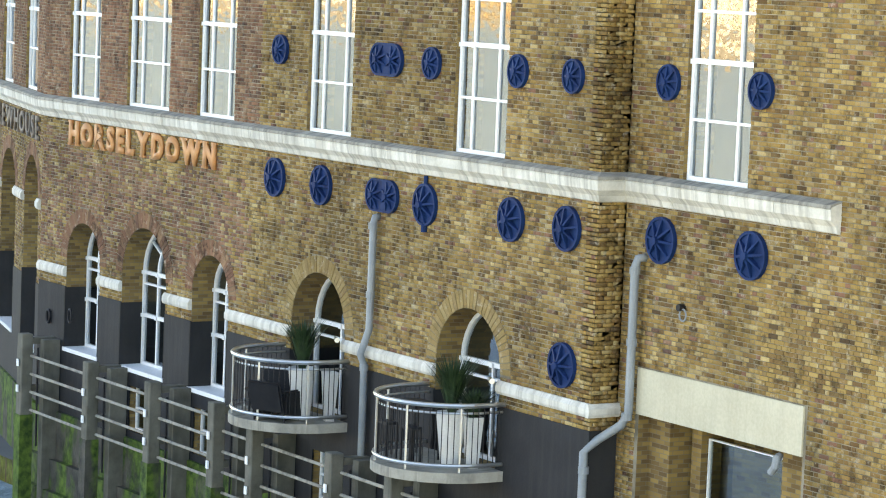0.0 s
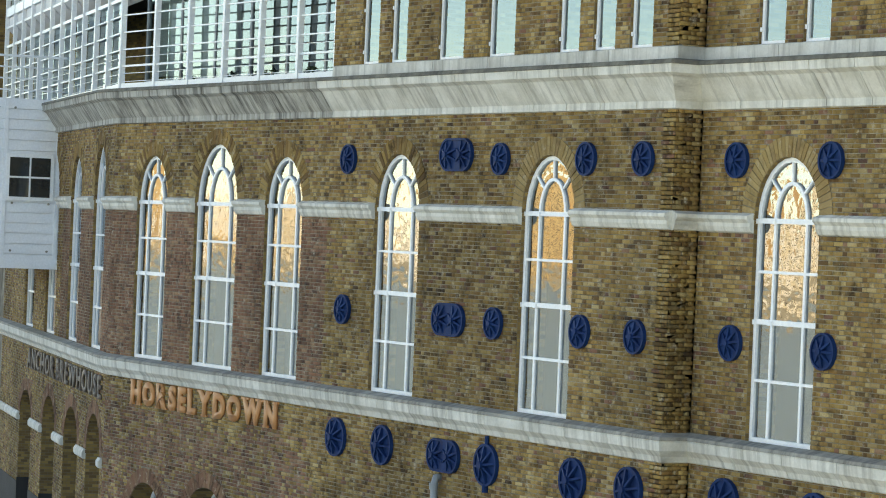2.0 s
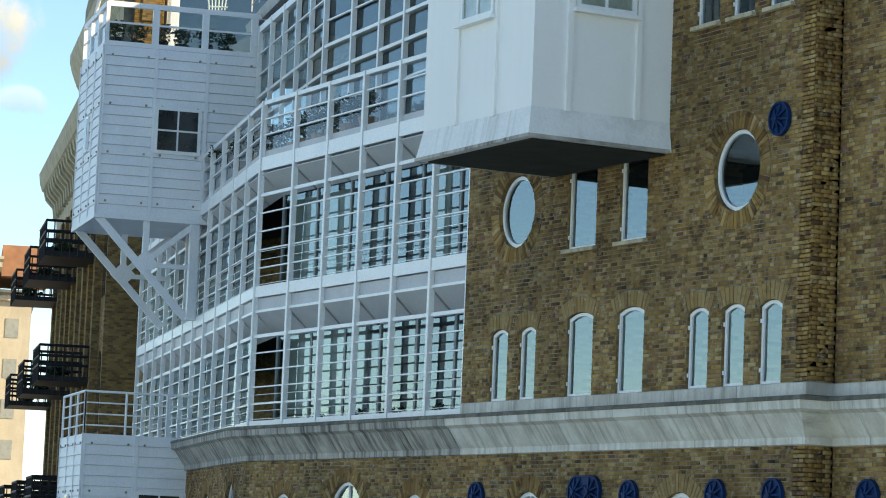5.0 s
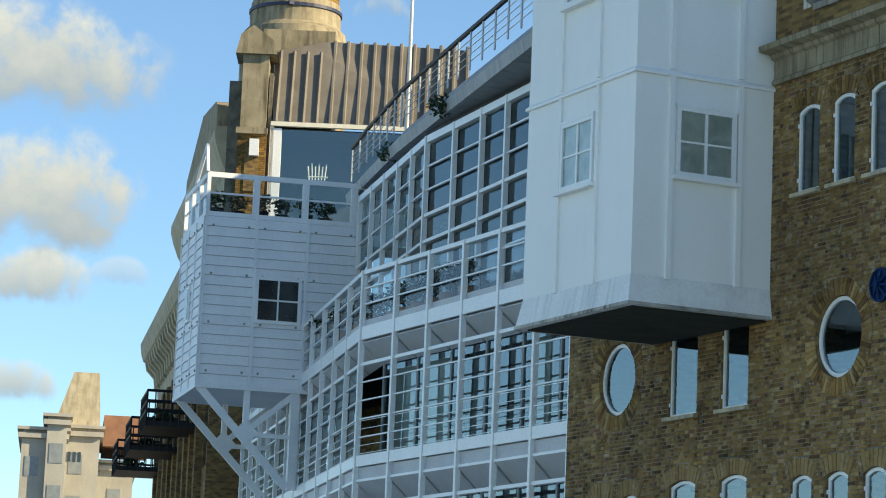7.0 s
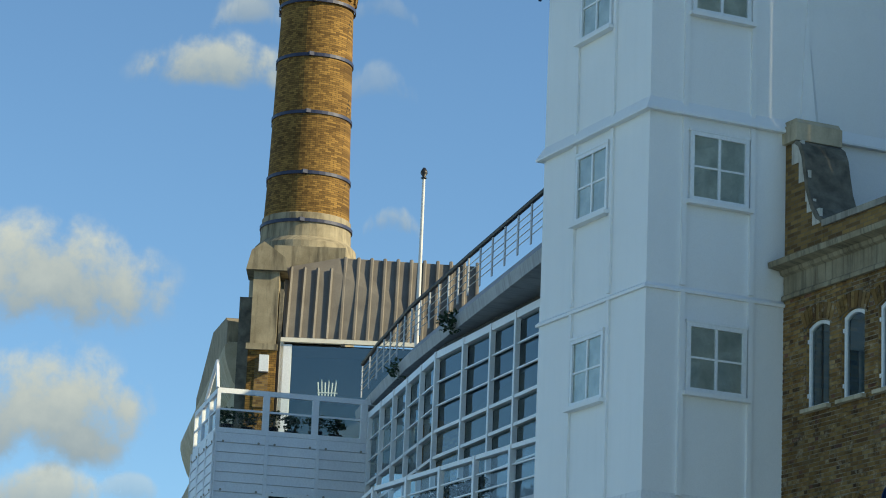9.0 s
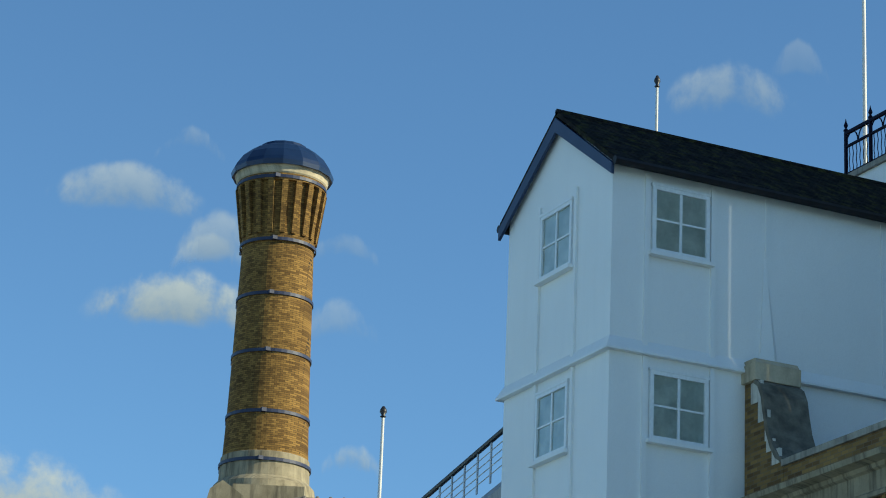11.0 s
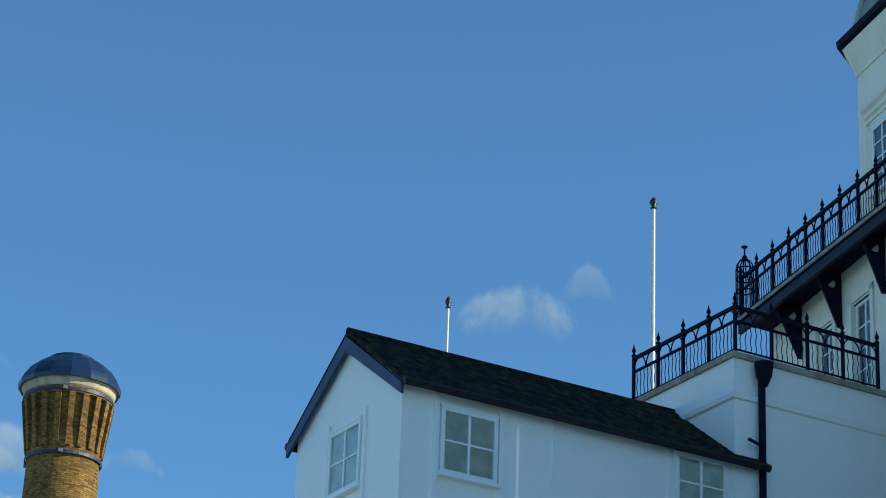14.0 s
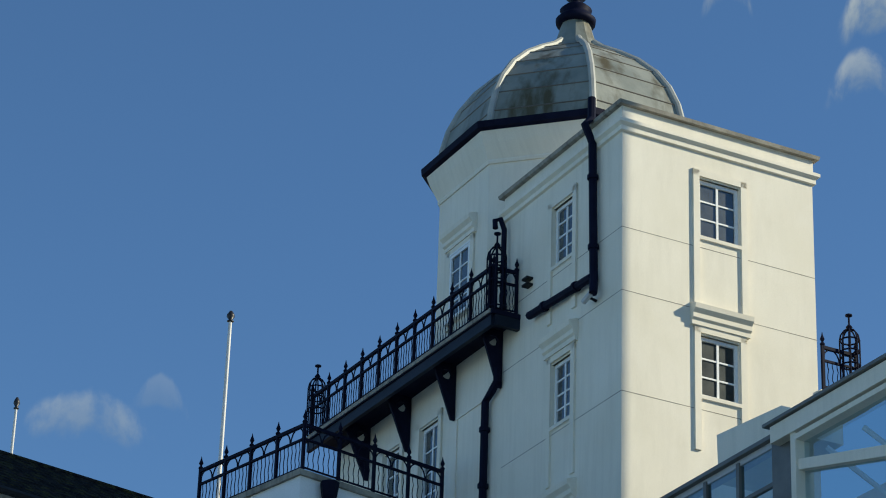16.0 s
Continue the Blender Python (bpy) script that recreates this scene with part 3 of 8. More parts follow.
for pl, parent, tall, low, narrow, rounds in ((A, wall_river, TALL, LOW + DOORS, NARROW + THIRD + FOURTH, ROUND), (B, wall_bay, B_TALL, [], B_NARROW, B_ROUND), (S, wall_downstream, S_TALL, S_LOW, [], [])):
    for i, (a, b, c) in enumerate(tall):
        voussoirs(pl, parent, (a + b) / 2, SPRING, (b - a) / 2, c - SPRING, 0, math.pi, 0.33, M_RUBBED if a > -45 and pl is not S else M_BRICK, 34)
    for k in low:
        voussoirs(pl, parent, (k[0] + k[1]) / 2, k[3], (k[1] - k[0]) / 2, k[4] - k[3], 0, math.pi, 0.33, M_RUBBED if k[0] > -50 and pl is A else M_REDBRICK, 34)
    for a, b, c, d in narrow:
        r = (b - a) * 1.3
        t = math.asin((b - a) / 2 / r)
        voussoirs(pl, parent, (a + b) / 2, d - r, r, r, math.pi / 2 - t * 1.2, math.pi / 2 + t * 1.2, 0.30, M_RUBBED if d < 18 else M_BRICK, max(7, int((b - a) * 13)))
    for a, b in rounds:
        voussoirs(pl, parent, a, b, RR, RR, 0, 2 * math.pi, 0.31, M_BRICK, 58)


# ---- mouldings ----
LINE = [(-93.8, 35.72), (-60.9, 27.0), (-38.27, 27.0), (-38.27, 27.55)]
LINE_B = [(-38.27, 27.55), (-32.74, 27.55)]
LONG_B = [(-38.27, 27.55), (-26.0, 27.55)]


def moulding(name, prof, paths, mat, label, block=1.35, gap=0.006, soot=None):
    """A stone moulding laid in blocks, each a piece of its own, mitred at corners by longer pieces."""
    top = thing(name, label, "moulding", "", "structure")
    for path in paths:
        for (x0, y0), (x1, y1) in zip(path, path[1:]):
            k = math.hypot(x1 - x0, y1 - y0)
            n = max(1, round(k / block))
            for i in range(n):
                s0, s1 = i / n + (gap / k if i else 0), (i + 1) / n
                if n == 1 or i in (0, n - 1):
                    continue
                bm = bm_new()
                sweep(bm, prof, [(x0 + (x1 - x0) * s0, y0 + (y1 - y0) * s0), (x0 + (x1 - x0) * s1, y0 + (y1 - y0) * s1)])
                part("stone", bm, soot if soot and x0 + (x1 - x0) * (s0 + s1) / 2 < -50.4 else mat, top)
        # corner stones and ends follow the whole line with its mitres
        for i in range(len(path)):
            leg = []
            if i > 0:
                (xa, ya), (xb, yb) = path[i - 1], path[i]
                k = math.hypot(xb - xa, yb - ya)
                n = max(1, round(k / block))
                f = 1.0 if n == 1 else 1.0 / n
                if n == 1:
                    leg.append(((xa + xb) / 2, (ya + yb) / 2))
                else:
                    leg.append((xb - (xb - xa) * f + (xb - xa) * gap / k, yb - (yb - ya) * f + (yb - ya) * gap / k))
            leg.append(path[i])
            if i < len(path) - 1:
                (xa, ya), (xb, yb) = path[i], path[i + 1]
                k = math.hypot(xb - xa, yb - ya)
                n = max(1, round(k / block))
                f = 0.5 if n == 1 else 1.0 / n
                leg.append((xa + (xb - xa) * f, ya + (yb - ya) * f))
            if len(leg) > 1:
                bm = bm_new()
                sweep(bm, prof, leg)
                part("stone", bm, soot if soot and path[i][0] < -50.4 else mat, top)
    return top


def run(name, prof, path, mat, label, block=1.35, soot=None):
    return moulding(name, prof, [path], mat, label, block, 0.014, soot)


P_COURSE = [(0.0, 5.37), (0.07, 5.37), (0.10, 5.42), (0.10, 5.52), (0.05, 5.60), (0.0, 5.60)]
P_BAND = [(0.0, 8.98), (0.06, 9.0), (0.10, 9.10), (0.20, 9.20), (0.22, 9.34), (0.20, 9.40), (0.02, 9.46), (0.0, 9.46)]
P_STRING = [(0.0, 12.84), (0.05, 12.86), (0.09, 12.94), (0.09, 13.0), (0.15, 13.06), (0.15, 13.12), (0.0, 13.17)]
P_CORNICE = [(0.0, 14.84), (0.07, 14.86), (0.07, 14.98), (0.12, 15.04), (0.34, 15.36), (0.44, 15.42), (0.46, 15.56), (0.42, 15.60), (0.02, 15.66), (0.0, 15.66)]
P_BLOCK = [(0.0, 15.64), (0.06, 15.64), (0.06, 15.88), (0.0, 15.90)]
P_CROWN = [(0.0, 24.48), (0.08, 24.48), (0.08, 24.55), (0.03, 24.60), (0.03, 24.93), (0.10, 24.96), (0.13, 25.03), (0.36, 25.06), (0.38, 25.16), (0.0, 25.25)]
for path in (LINE, LINE_B):
    run("trim_band", P_BAND, path, M_STONE, "weathered pale stone band under the tall windows")
for path in (LINE, LONG_B):
    run("trim_cornice", P_CORNICE, path, M_STONE, "broad streaked stone cornice", 1.1, M_STONE_SOOT)
# Dark strips laid along the ledges draw a line at their top edge.
P_STRIP = [(0.0, 15.665), (0.44, 15.605), (0.47, 15.56), (0.485, 15.565), (0.455, 15.63), (0.0, 15.69)]
P_STRIP2 = [(0.0, 9.465), (0.205, 9.41), (0.225, 9.37), (0.235, 9.375), (0.215, 9.43), (0.0, 9.49)]
for prof, paths, cover in ((P_STRIP, (LINE, LONG_B), M_LICHEN), (P_STRIP2, (LINE, LINE_B), M_STONE_DARK)):
    for path in paths:
        bm = bm_new()
        sweep(bm, prof, path)
        tagged(part("trim_ledge_line", bm, cover), "thin dark strip along the top of the stone ledge", "flashing", "", "structure")
run("trim_blocking", P_BLOCK, [(-50.2, 27.0), (-38.27, 27.0), (-38.27, 27.55)], M_STONE, "pale stone blocking course above the cornice", 2.0)
run("trim_blocking", P_BLOCK, LONG_B, M_STONE, "pale stone blocking course above the cornice", 2.0)
run("trim_crown", P_CROWN, [(-42.7, 27.0), (-38.27, 27.0), (-38.27, 27.55)], M_GRIMY, "grimy buff stone crown moulding", 1.2)


def broken_run(name, prof, pl, spans, mat, label):
    top = thing(name, label, "moulding", "", "structure")
    for a, b in spans:
        bm = bm_new()
        p, q = pl.p(a, 0, 0), pl.p(b, 0, 0)
        sweep(bm, prof, [(p.x, p.y), (q.x, q.y)])
        part("stone", bm, mat, top)


def gaps(u0, u1, opens):
    edges = [u0]
    for a, b in sorted(opens):
        edges += [a, b]
    edges.append(u1)
    return [(a, b) for a, b in zip(edges[::2], edges[1::2]) if b - a > 0.05]


broken_run("trim_string", P_STRING, A, gaps(-60.9, -38.27, [k[:2] for k in TALL]), M_STONE, "moulded stone string course at the arch springing")
broken_run("trim_string", P_STRING, B, gaps(-38.27, -26.0, [k[:2] for k in B_TALL]), M_STONE, "moulded stone string course at the arch springing")
broken_run("trim_string", P_STRING, S, gaps(-33.0, -0.05, [k[:2] for k in S_TALL]), M_STONE, "moulded stone string course at the arch springing")
broken_run("trim_string", P_STRING, RET, [(0.0, 0.55)], M_STONE, "moulded stone string course at the arch springing")
broken_run("trim_course", P_COURSE, A, gaps(-60.9, -38.27, [k[:2] for k in LOW + DOORS]), M_STONE, "thin white-painted stone course above the plinth")
broken_run("trim_course", [(o, z + 1.4) for o, z in P_COURSE], S, gaps(-33.0, -0.05, [k[:2] for k in S_LOW]), M_STONE, "thin white-painted stone course at the arch springing")
broken_run("trim_course", P_COURSE, RET, [(-0.1, 0.55)], M_STONE, "thin white-painted stone course above the plinth")

# painted plinth and the wet river wall below it
bm = bm_new()


def notched(u0, u1, z0, z1, opens):
    """A strip of wall whose top edge dips round the openings that cut through it."""
    pts = [(u0, z0), (u1, z0), (u1, z1)]
    for k in sorted(opens, reverse=True):
        pts += [(k[1], z1), (k[1], k[2]), (k[0], k[2]), (k[0], z1)]
    return pts + [(u0, z1)]


wall_panel(bm, A, notched(-60.9, -38.25, 2.1, 5.14, LOW + DOORS), [rect_loop(*k) for k in SMALL], -0.025, 0.02, 0)
wall_panel(bm, RET, rect_loop(-0.02, 0.54, 1.2, 5.14), [], -0.025, 0.02, 0)
wall_panel(bm, S, notched(-34.0, 0.0, 2.2, 5.0, S_LOW), [], -0.025, 0.02, 0)
for pl, ks in ((A, LOW + DOORS), (S, S_LOW)):
    for k in ks:
        for u0, u1 in ((k[0] - 0.02, k[0] + 0.012), (k[1] - 0.012, k[1] + 0.02)):
            quadbox(bm, u0, u1, -0.025, 0.5, k[2], 5.12, pl.m)
tagged(part("wall_plinth", bm, M_PLINTH), "black-painted masonry plinth of the warehouse", "plinth", "", "structure")
bm = bm_new()
wall_panel(bm, A, rect_loop(-60.9, -38.2, BASE, 2.2), [], -0.10, 0.02, 0)
wall_panel(bm, S, rect_loop(-34.0, 0.0, BASE, 2.25), [], -0.10, 0.02, 0)
tagged(part("wall_tidal", bm, M_WEED), "weed-covered stone river wall between the tides", "river wall", "", "structure")


# ---- windows ----
def pane(name, pl, loop, d, mat, parent, tilt=0.0025):
    """One sheet of glass, very slightly out of true."""
    bm = bm_new()
    a, b, c = (random.uniform(-1, 1) * tilt for _ in range(3))
    cu = sum(p[0] for p in loop) / len(loop)
    cz = sum(p[1] for p in loop) / len(loop)
    bm.faces.new([bm.verts.new(pl.p(u, d + a + b * (u - cu) * 2 + c * (z - cz) * 2, z)) for u, z in loop])
    ob = part(name, bm, mat, parent, fix=False)
    ob.visible_shadow = False
    return ob


def ring(bm, pl, outer, inner, d0, d1):
    n = len(outer)
    rows = [[bm.verts.new(pl.p(u, d, z)) for u, z in lp] for lp, d in ((outer, d0), (inner, d0), (inner, d1), (outer, d1))]
    for a, b in zip(rows, rows[1:] + rows[:1]):
        for i in range(n):
            j = (i + 1) % n
            bm.faces.new((a[i], a[j], b[j], b[i]))


def shrink(loop, k):
    return grow(loop, -k)


def arched_window(name, pl, u0, u1, z0, zs, za, d, label, inner=True, rows=(0.23, 0.455, 0.72), cols=(0.27, 0.75), sill=True):
    w = thing(name, label, "window", "", "structure", pl.p((u0 + u1) / 2, d, z0))
    loop = arch_loop(u0 + 0.005, u1 - 0.005, z0 + 0.01, zs, za - 0.005)
    bm = bm_new()
    ring(bm, pl, loop, shrink(loop, 0.075), d, d + 0.09)
    part("window_frame", bm, M_FRAME, w)
    H, wd = zs - z0, u1 - u0
    us = [u0 + 0.07] + [u0 + wd * f for f in cols] + [u1 - 0.07]
    zr = [zs] + [zs - H * f for f in rows] + [z0 + 0.07]
    for u in us[1:-1]:
        bm = bm_new()
        quadbox(bm, u - 0.028, u + 0.028, d + 0.01, d + 0.08, z0 + 0.03, zs, pl.m)
        part("mullion", bm, M_FRAME, w)
    for i, z in enumerate(zr[:-1]):
        t = 0.042 if i in (0, 2) else 0.024
        bm = bm_new()
        quadbox(bm, u0 + 0.02, u1 - 0.02, d + 0.004, d + 0.075, z - t, z + t, pl.m)
        if i in (0, 2):
            for u in (u0 + 0.02, us[1]):
                quadbox(bm, u - 0.05, u + 0.04, d - 0.03, d + 0.02, z - 0.05, z + 0.03, pl.m)
        part("transom", bm, M_FRAME, w)
    c, a, h = (u0 + u1) / 2, wd / 2, za - zs
    if inner:
        ci, ai = (us[1] + us[2]) / 2, (us[2] - us[1]) / 2 + 0.03
        o = [(ci + ai * math.cos(t), zs + 0.62 * h * math.sin(t)) for t in [math.pi * i / 12 for i in range(13)]]
        q = [(ci + (ai - 0.06) * math.cos(t), zs + (0.62 * h - 0.06) * math.sin(t)) for t in [math.pi * i / 12 for i in range(13)]]
        bm = bm_new()
        for i in range(12):
            prism(bm, [o[i], o[i + 1], q[i + 1], q[i]], d + 0.005, d + 0.075, pl.m)
        part("inner_arch", bm, M_FRAME, w)
        for t in (math.pi * 0.25, math.pi * 0.5, math.pi * 0.75):
            bm = bm_new()
            p, q2 = (ci + ai * math.cos(t), zs + 0.62 * h * math.sin(t)), (c + (a - 0.04) * math.cos(t), zs + (h - 0.04) * math.sin(t))
            dx, dz = q2[0] - p[0], q2[1] - p[1]
            k = math.hypot(dx, dz)
            nx, nz = -dz / k * 0.018, dx / k * 0.018
            prism(bm, [(p[0] - nx, p[1] - nz), (q2[0] - nx, q2[1] - nz), (q2[0] + nx, q2[1] + nz), (p[0] + nx, p[1] + nz)], d + 0.01, d + 0.07, pl.m)
            part("glazing_bar", bm, M_FRAME, w)
    for i in range(len(us) - 1):
        for j in range(len(zr) - 1):
            pane("pane", pl, rect_loop(us[i], us[i + 1], zr[j + 1], zr[j]), d + 0.05, M_GLASS, w)
    pane("pane", pl, arch_loop(u0 + 0.05, u1 - 0.05, zs, zs + 0.001, za - 0.05), d + 0.05, M_GLASS, w)
    if sill:
        bm = bm_new()
        quadbox(bm, u0 - 0.03, u1 + 0.03, -0.05, d + 0.02, z0 - 0.07, z0 + 0.02, pl.m)
        part("window_sill", bm, M_FRAME, w)
    return w


k = 0
for a, b, c in TALL:
    k += 1
    arched_window("window_%d" % k, A, a, b, SILL, SPRING, c, 0.07, "tall round-headed white timber window reflecting the far bank", sill=False)
for a, b, c in B_TALL:
    k += 1
    arched_window("window_%d" % k, B, a, b, SILL, SPRING, c, 0.07, "tall round-headed white timber window reflecting the far bank", sill=False)
for a, b, c in S_TALL:
    k += 1
    arched_window("window_%d" % k, S, a, b, SILL, SPRING, c, 0.07, "tall round-headed white timber window in the turning wall", sill=False)
for a, b, z0, zs, za in LOW:
    k += 1
    arched_window("window_%d" % k, A, a, b, z0, zs, za, 0.50, "deep-set arched white window in the black plinth", rows=(0.12, 0.46), cols=(0.34, 0.72))
for a, b, z0, zs, za in DOORS:
    k += 1
    arched_window("door_%d" % (k - 13 + 0), A, a, b, z0, zs, za, 0.52, "arched glazed white balcony door in a deep brick reveal", rows=(0.15,), cols=(0.5,), sill=False, inner=False)
for a, b, z0, zs, za in S_LOW:
    k += 1
    arched_window("window_%d" % k, S, a, b, z0, zs, za, 0.50, "deep-set arched white window in the turning wall", rows=(0.3, 0.6), cols=(0.34, 0.72))


def plain_window(name, pl, loop, d, label, bars=(), frame=0.06, mat=None, sill=None, off=0.0):
    """A framed sheet of glass of any outline, with bars as ('u' or 'z', place, from, to)."""
    w = thing(name, label, "window", "", "structure", pl.p(loop[0][0], d, loop[0][1]))
    bm = bm_new()
    ring(bm, pl, loop, shrink(loop, frame), d, d + 0.07)
    part("window_frame", bm, M_FRAME, w)
    pane("pane", pl, shrink(loop, frame * 0.6), d + 0.04, mat or M_GLASS_NEW, w, 0.001)
    for kind, at, f, t in bars:
        bm = bm_new()
        if kind == "u":
            quadbox(bm, at - 0.02, at + 0.02, d + 0.005, d + 0.06, f, t, pl.m)
        else:
            quadbox(bm, f, t, d + 0.005, d + 0.06, at - 0.02, at + 0.02, pl.m)
        part("glazing_bar", bm, M_FRAME, w)
    if sill:
        bm = bm_new()
        quadbox(bm, sill[0], sill[1], -0.10, d + 0.02, sill[2] - 0.07, sill[2], pl.m)
        part("window_sill", bm, sill[3], w)
    return w


for pl, group in ((A, NARROW + THIRD + FOURTH), (B, B_NARROW)):
    for a, b, c, d in group:
        k += 1
        w = plain_window("window_%d" % k, pl, seg_loop(a + 0.01, b - 0.01, c, d - 0.01), 0.05, "narrow white window under a segmental brick arch", sill=(a - 0.06, b + 0.06, c, M_LIMESTONE) if c > 17 else None)
        bm = bm_new()
        for z in (c + 0.25, d - 0.35):
            quadbox(bm, a + 0.0, a + 0.05, 0.02, 0.06, z - 0.035, z + 0.035, pl.m)
        part("hinge", bm, M_FRAME, w)
for pl, group in ((A, ROUND), (B, B_ROUND)):
    for a, b in group:
        k += 1
        plain_window("window_%d" % k, pl, round_loop(a, b, RR - 0.01), 0.07, "round white window in a ring of radial bricks", frame=0.07)
for a, b, c, d in SMALL:
    k += 1
    plain_window("window_%d" % k, A, rect_loop(a + 0.01, b - 0.01, c, d), 0.15, "small green-white basement window behind the fender rails",
                 [("u", (a + b) / 2, c, d), ("z", (c + d) / 2, a, b)])

# wide opening under the cream lintel
lintel = thing("lintel", "smooth cream rendered lintel over the wide opening", "lintel", "", "structure", (-35.5, 27.5, 5.5))
bm = bm_new()
quadbox(bm, -37.70, -33.36, -0.035, 0.45, 5.50, 6.28, B.m)
part("beam", bm, M_LINTEL, lintel)
bm = bm_new()
quadbox(bm, -38.0, -33.0, 1.3, 1.5, 0.6, 5.6, B.m)
quadbox(bm, -37.66, -37.1, 0.25, 1.3, 0.6, 5.5, B.m)
quadbox(bm, -36.98, -36.72, 0.62, 1.3, 0.6, 5.5, B.m)
quadbox(bm, -34.6, -33.4, 0.62, 1.3, 0.6, 5.5, B.m)
tagged(part("wall_recess", bm, M_BRICKTEX), "shaded brick piers inside the wide opening", "wall", "", "structure")
k += 1
plain_window("window_%d" % k, B, rect_loop(-36.7, -34.62, 1.4, 5.2), 0.75, "large dark window inside the wide opening", frame=0.025)


# ---- iron pattress plates ----
def plate(r, double=False):
    """A cast wall anchor: rimmed disc with radial fins and a boss, facing the river."""
    t = thing("wall_anchor_plate", "blue-painted cast iron wall anchor with radial fins", "anchor plate", "iron wall anchors")
    half = r * 0.85 if double else 0.0
    def outline(k):
        return [(k * r * math.cos(a) + (half if math.cos(a) >= 0 else -half), k * r * math.sin(a)) for a in [2 * math.pi * (i + 0.5) / 28 for i in range(28)]]
    bm = bm_new()
    prism(bm, outline(0.94), -0.045, 0.0)
    part("disc", bm, M_BLUE, t)
    bm = bm_new()
    o, i2 = outline(1.0), outline(0.88)
    for j in range(28):
        k2 = (j + 1) % 28
        prism(bm, [o[j], o[k2], i2[k2], i2[j]], -0.075, 0.0)
    part("rim", bm, M_BLUE, t)
    for c in ((-half, half) if double else (0.0,)):
        for i in range(8):
            a = math.pi * (i + 0.5 if double else i) / 4
            dx, dz = math.cos(a), math.sin(a)
            bm = bm_new()
            vs = []
            for rr, h in ((0.10 * r, 0.16), (0.90 * r, 0.07)):
                for s in (-1, 1):
                    for y in (-h * (r / 0.38), -0.04):
                        vs.append(bm.verts.new((c + dx * rr - dz * s * 0.020, y, dz * rr + dx * s * 0.020)))
            for f in ((0, 2, 3, 1), (4, 5, 7, 6), (0, 1, 5, 4), (2, 6, 7, 3), (0, 4, 6, 2), (1, 3, 7, 5)):
                bm.faces.new([vs[j] for j in f])
            part("fin", bm, M_BLUE, t)
        bm = bm_new()
        rod(bm, (c, -0.20 * r / 0.38, 0), (c, -0.03, 0), 0.07 * r / 0.38, 10)
        part("boss", bm, M_BLUE, t)
    return t


big, small, twin = plate(0.39), plate(0.295), plate(0.31, True)
spots_big = [(A, -49.47, 8.48), (A, -47.59, 8.48), (A, -43.72, 8.45), (A, -40.86, 8.45), (A, -39.14, 8.46), (A, -39.11, 6.14), (B, -37.20, 8.45), (B, -34.82, 8.45)]
spots_small = [(A, -49.41, 11.03), (A, -43.68, 11.03), (A, -40.83, 11.03), (A, -39.14, 11.03), (A, -49.40, 14.02), (A, -43.66, 14.02), (A, -40.84, 14.02), (A, -39.11, 14.02), (A, -39.20, 20.38),
               (B, -37.20, 11.04), (B, -34.77, 11.04), (B, -37.22, 14.02), (B, -34.77, 14.02)]
spots_twin = [(A, -45.26, 8.48), (A, -45.28, 11.02), (A, -45.22, 14.10)]
for master, spots in ((big, spots_big), (small, spots_small), (twin, spots_twin)):
    for i, (pl, u, z) in enumerate(spots):
        q = pl.p(u, -0.012, z)
        m = pose(*q, 0, random.uniform(-14, 14) if master is not twin else 0, 0)
        if i == 0:
            master.matrix_basis = m
        else:
            copy_thing(master, m)
# the plate with a tie rod
for z0, z1, r in ((7.95, 8.1, 0.06), (8.8, 8.98, 0.04)):
    bm = bm_new()
    rod(bm, A.p(-43.72, -0.05, z0), A.p(-43.72, -0.05, z1), r)
    tagged(part("tie_bolt", bm, M_BLUE), "blue iron tie bolt beside an anchor plate", "bolt")


# ---- glazed front above the cornice ----
def box_part(name, pl, u0, u1, d0, d1, z0, z1, mat, parent, label=""):
    bm = bm_new()
    quadbox(bm, u0, u1, d0, d1, z0, z1, pl.m)
    return part(name, bm, mat, parent, label)


UP1 = Plane(-61.5, 28.85, 9.5, -0.85)
UP2 = Plane(-61.5, 28.85, 7.5, -1.75)


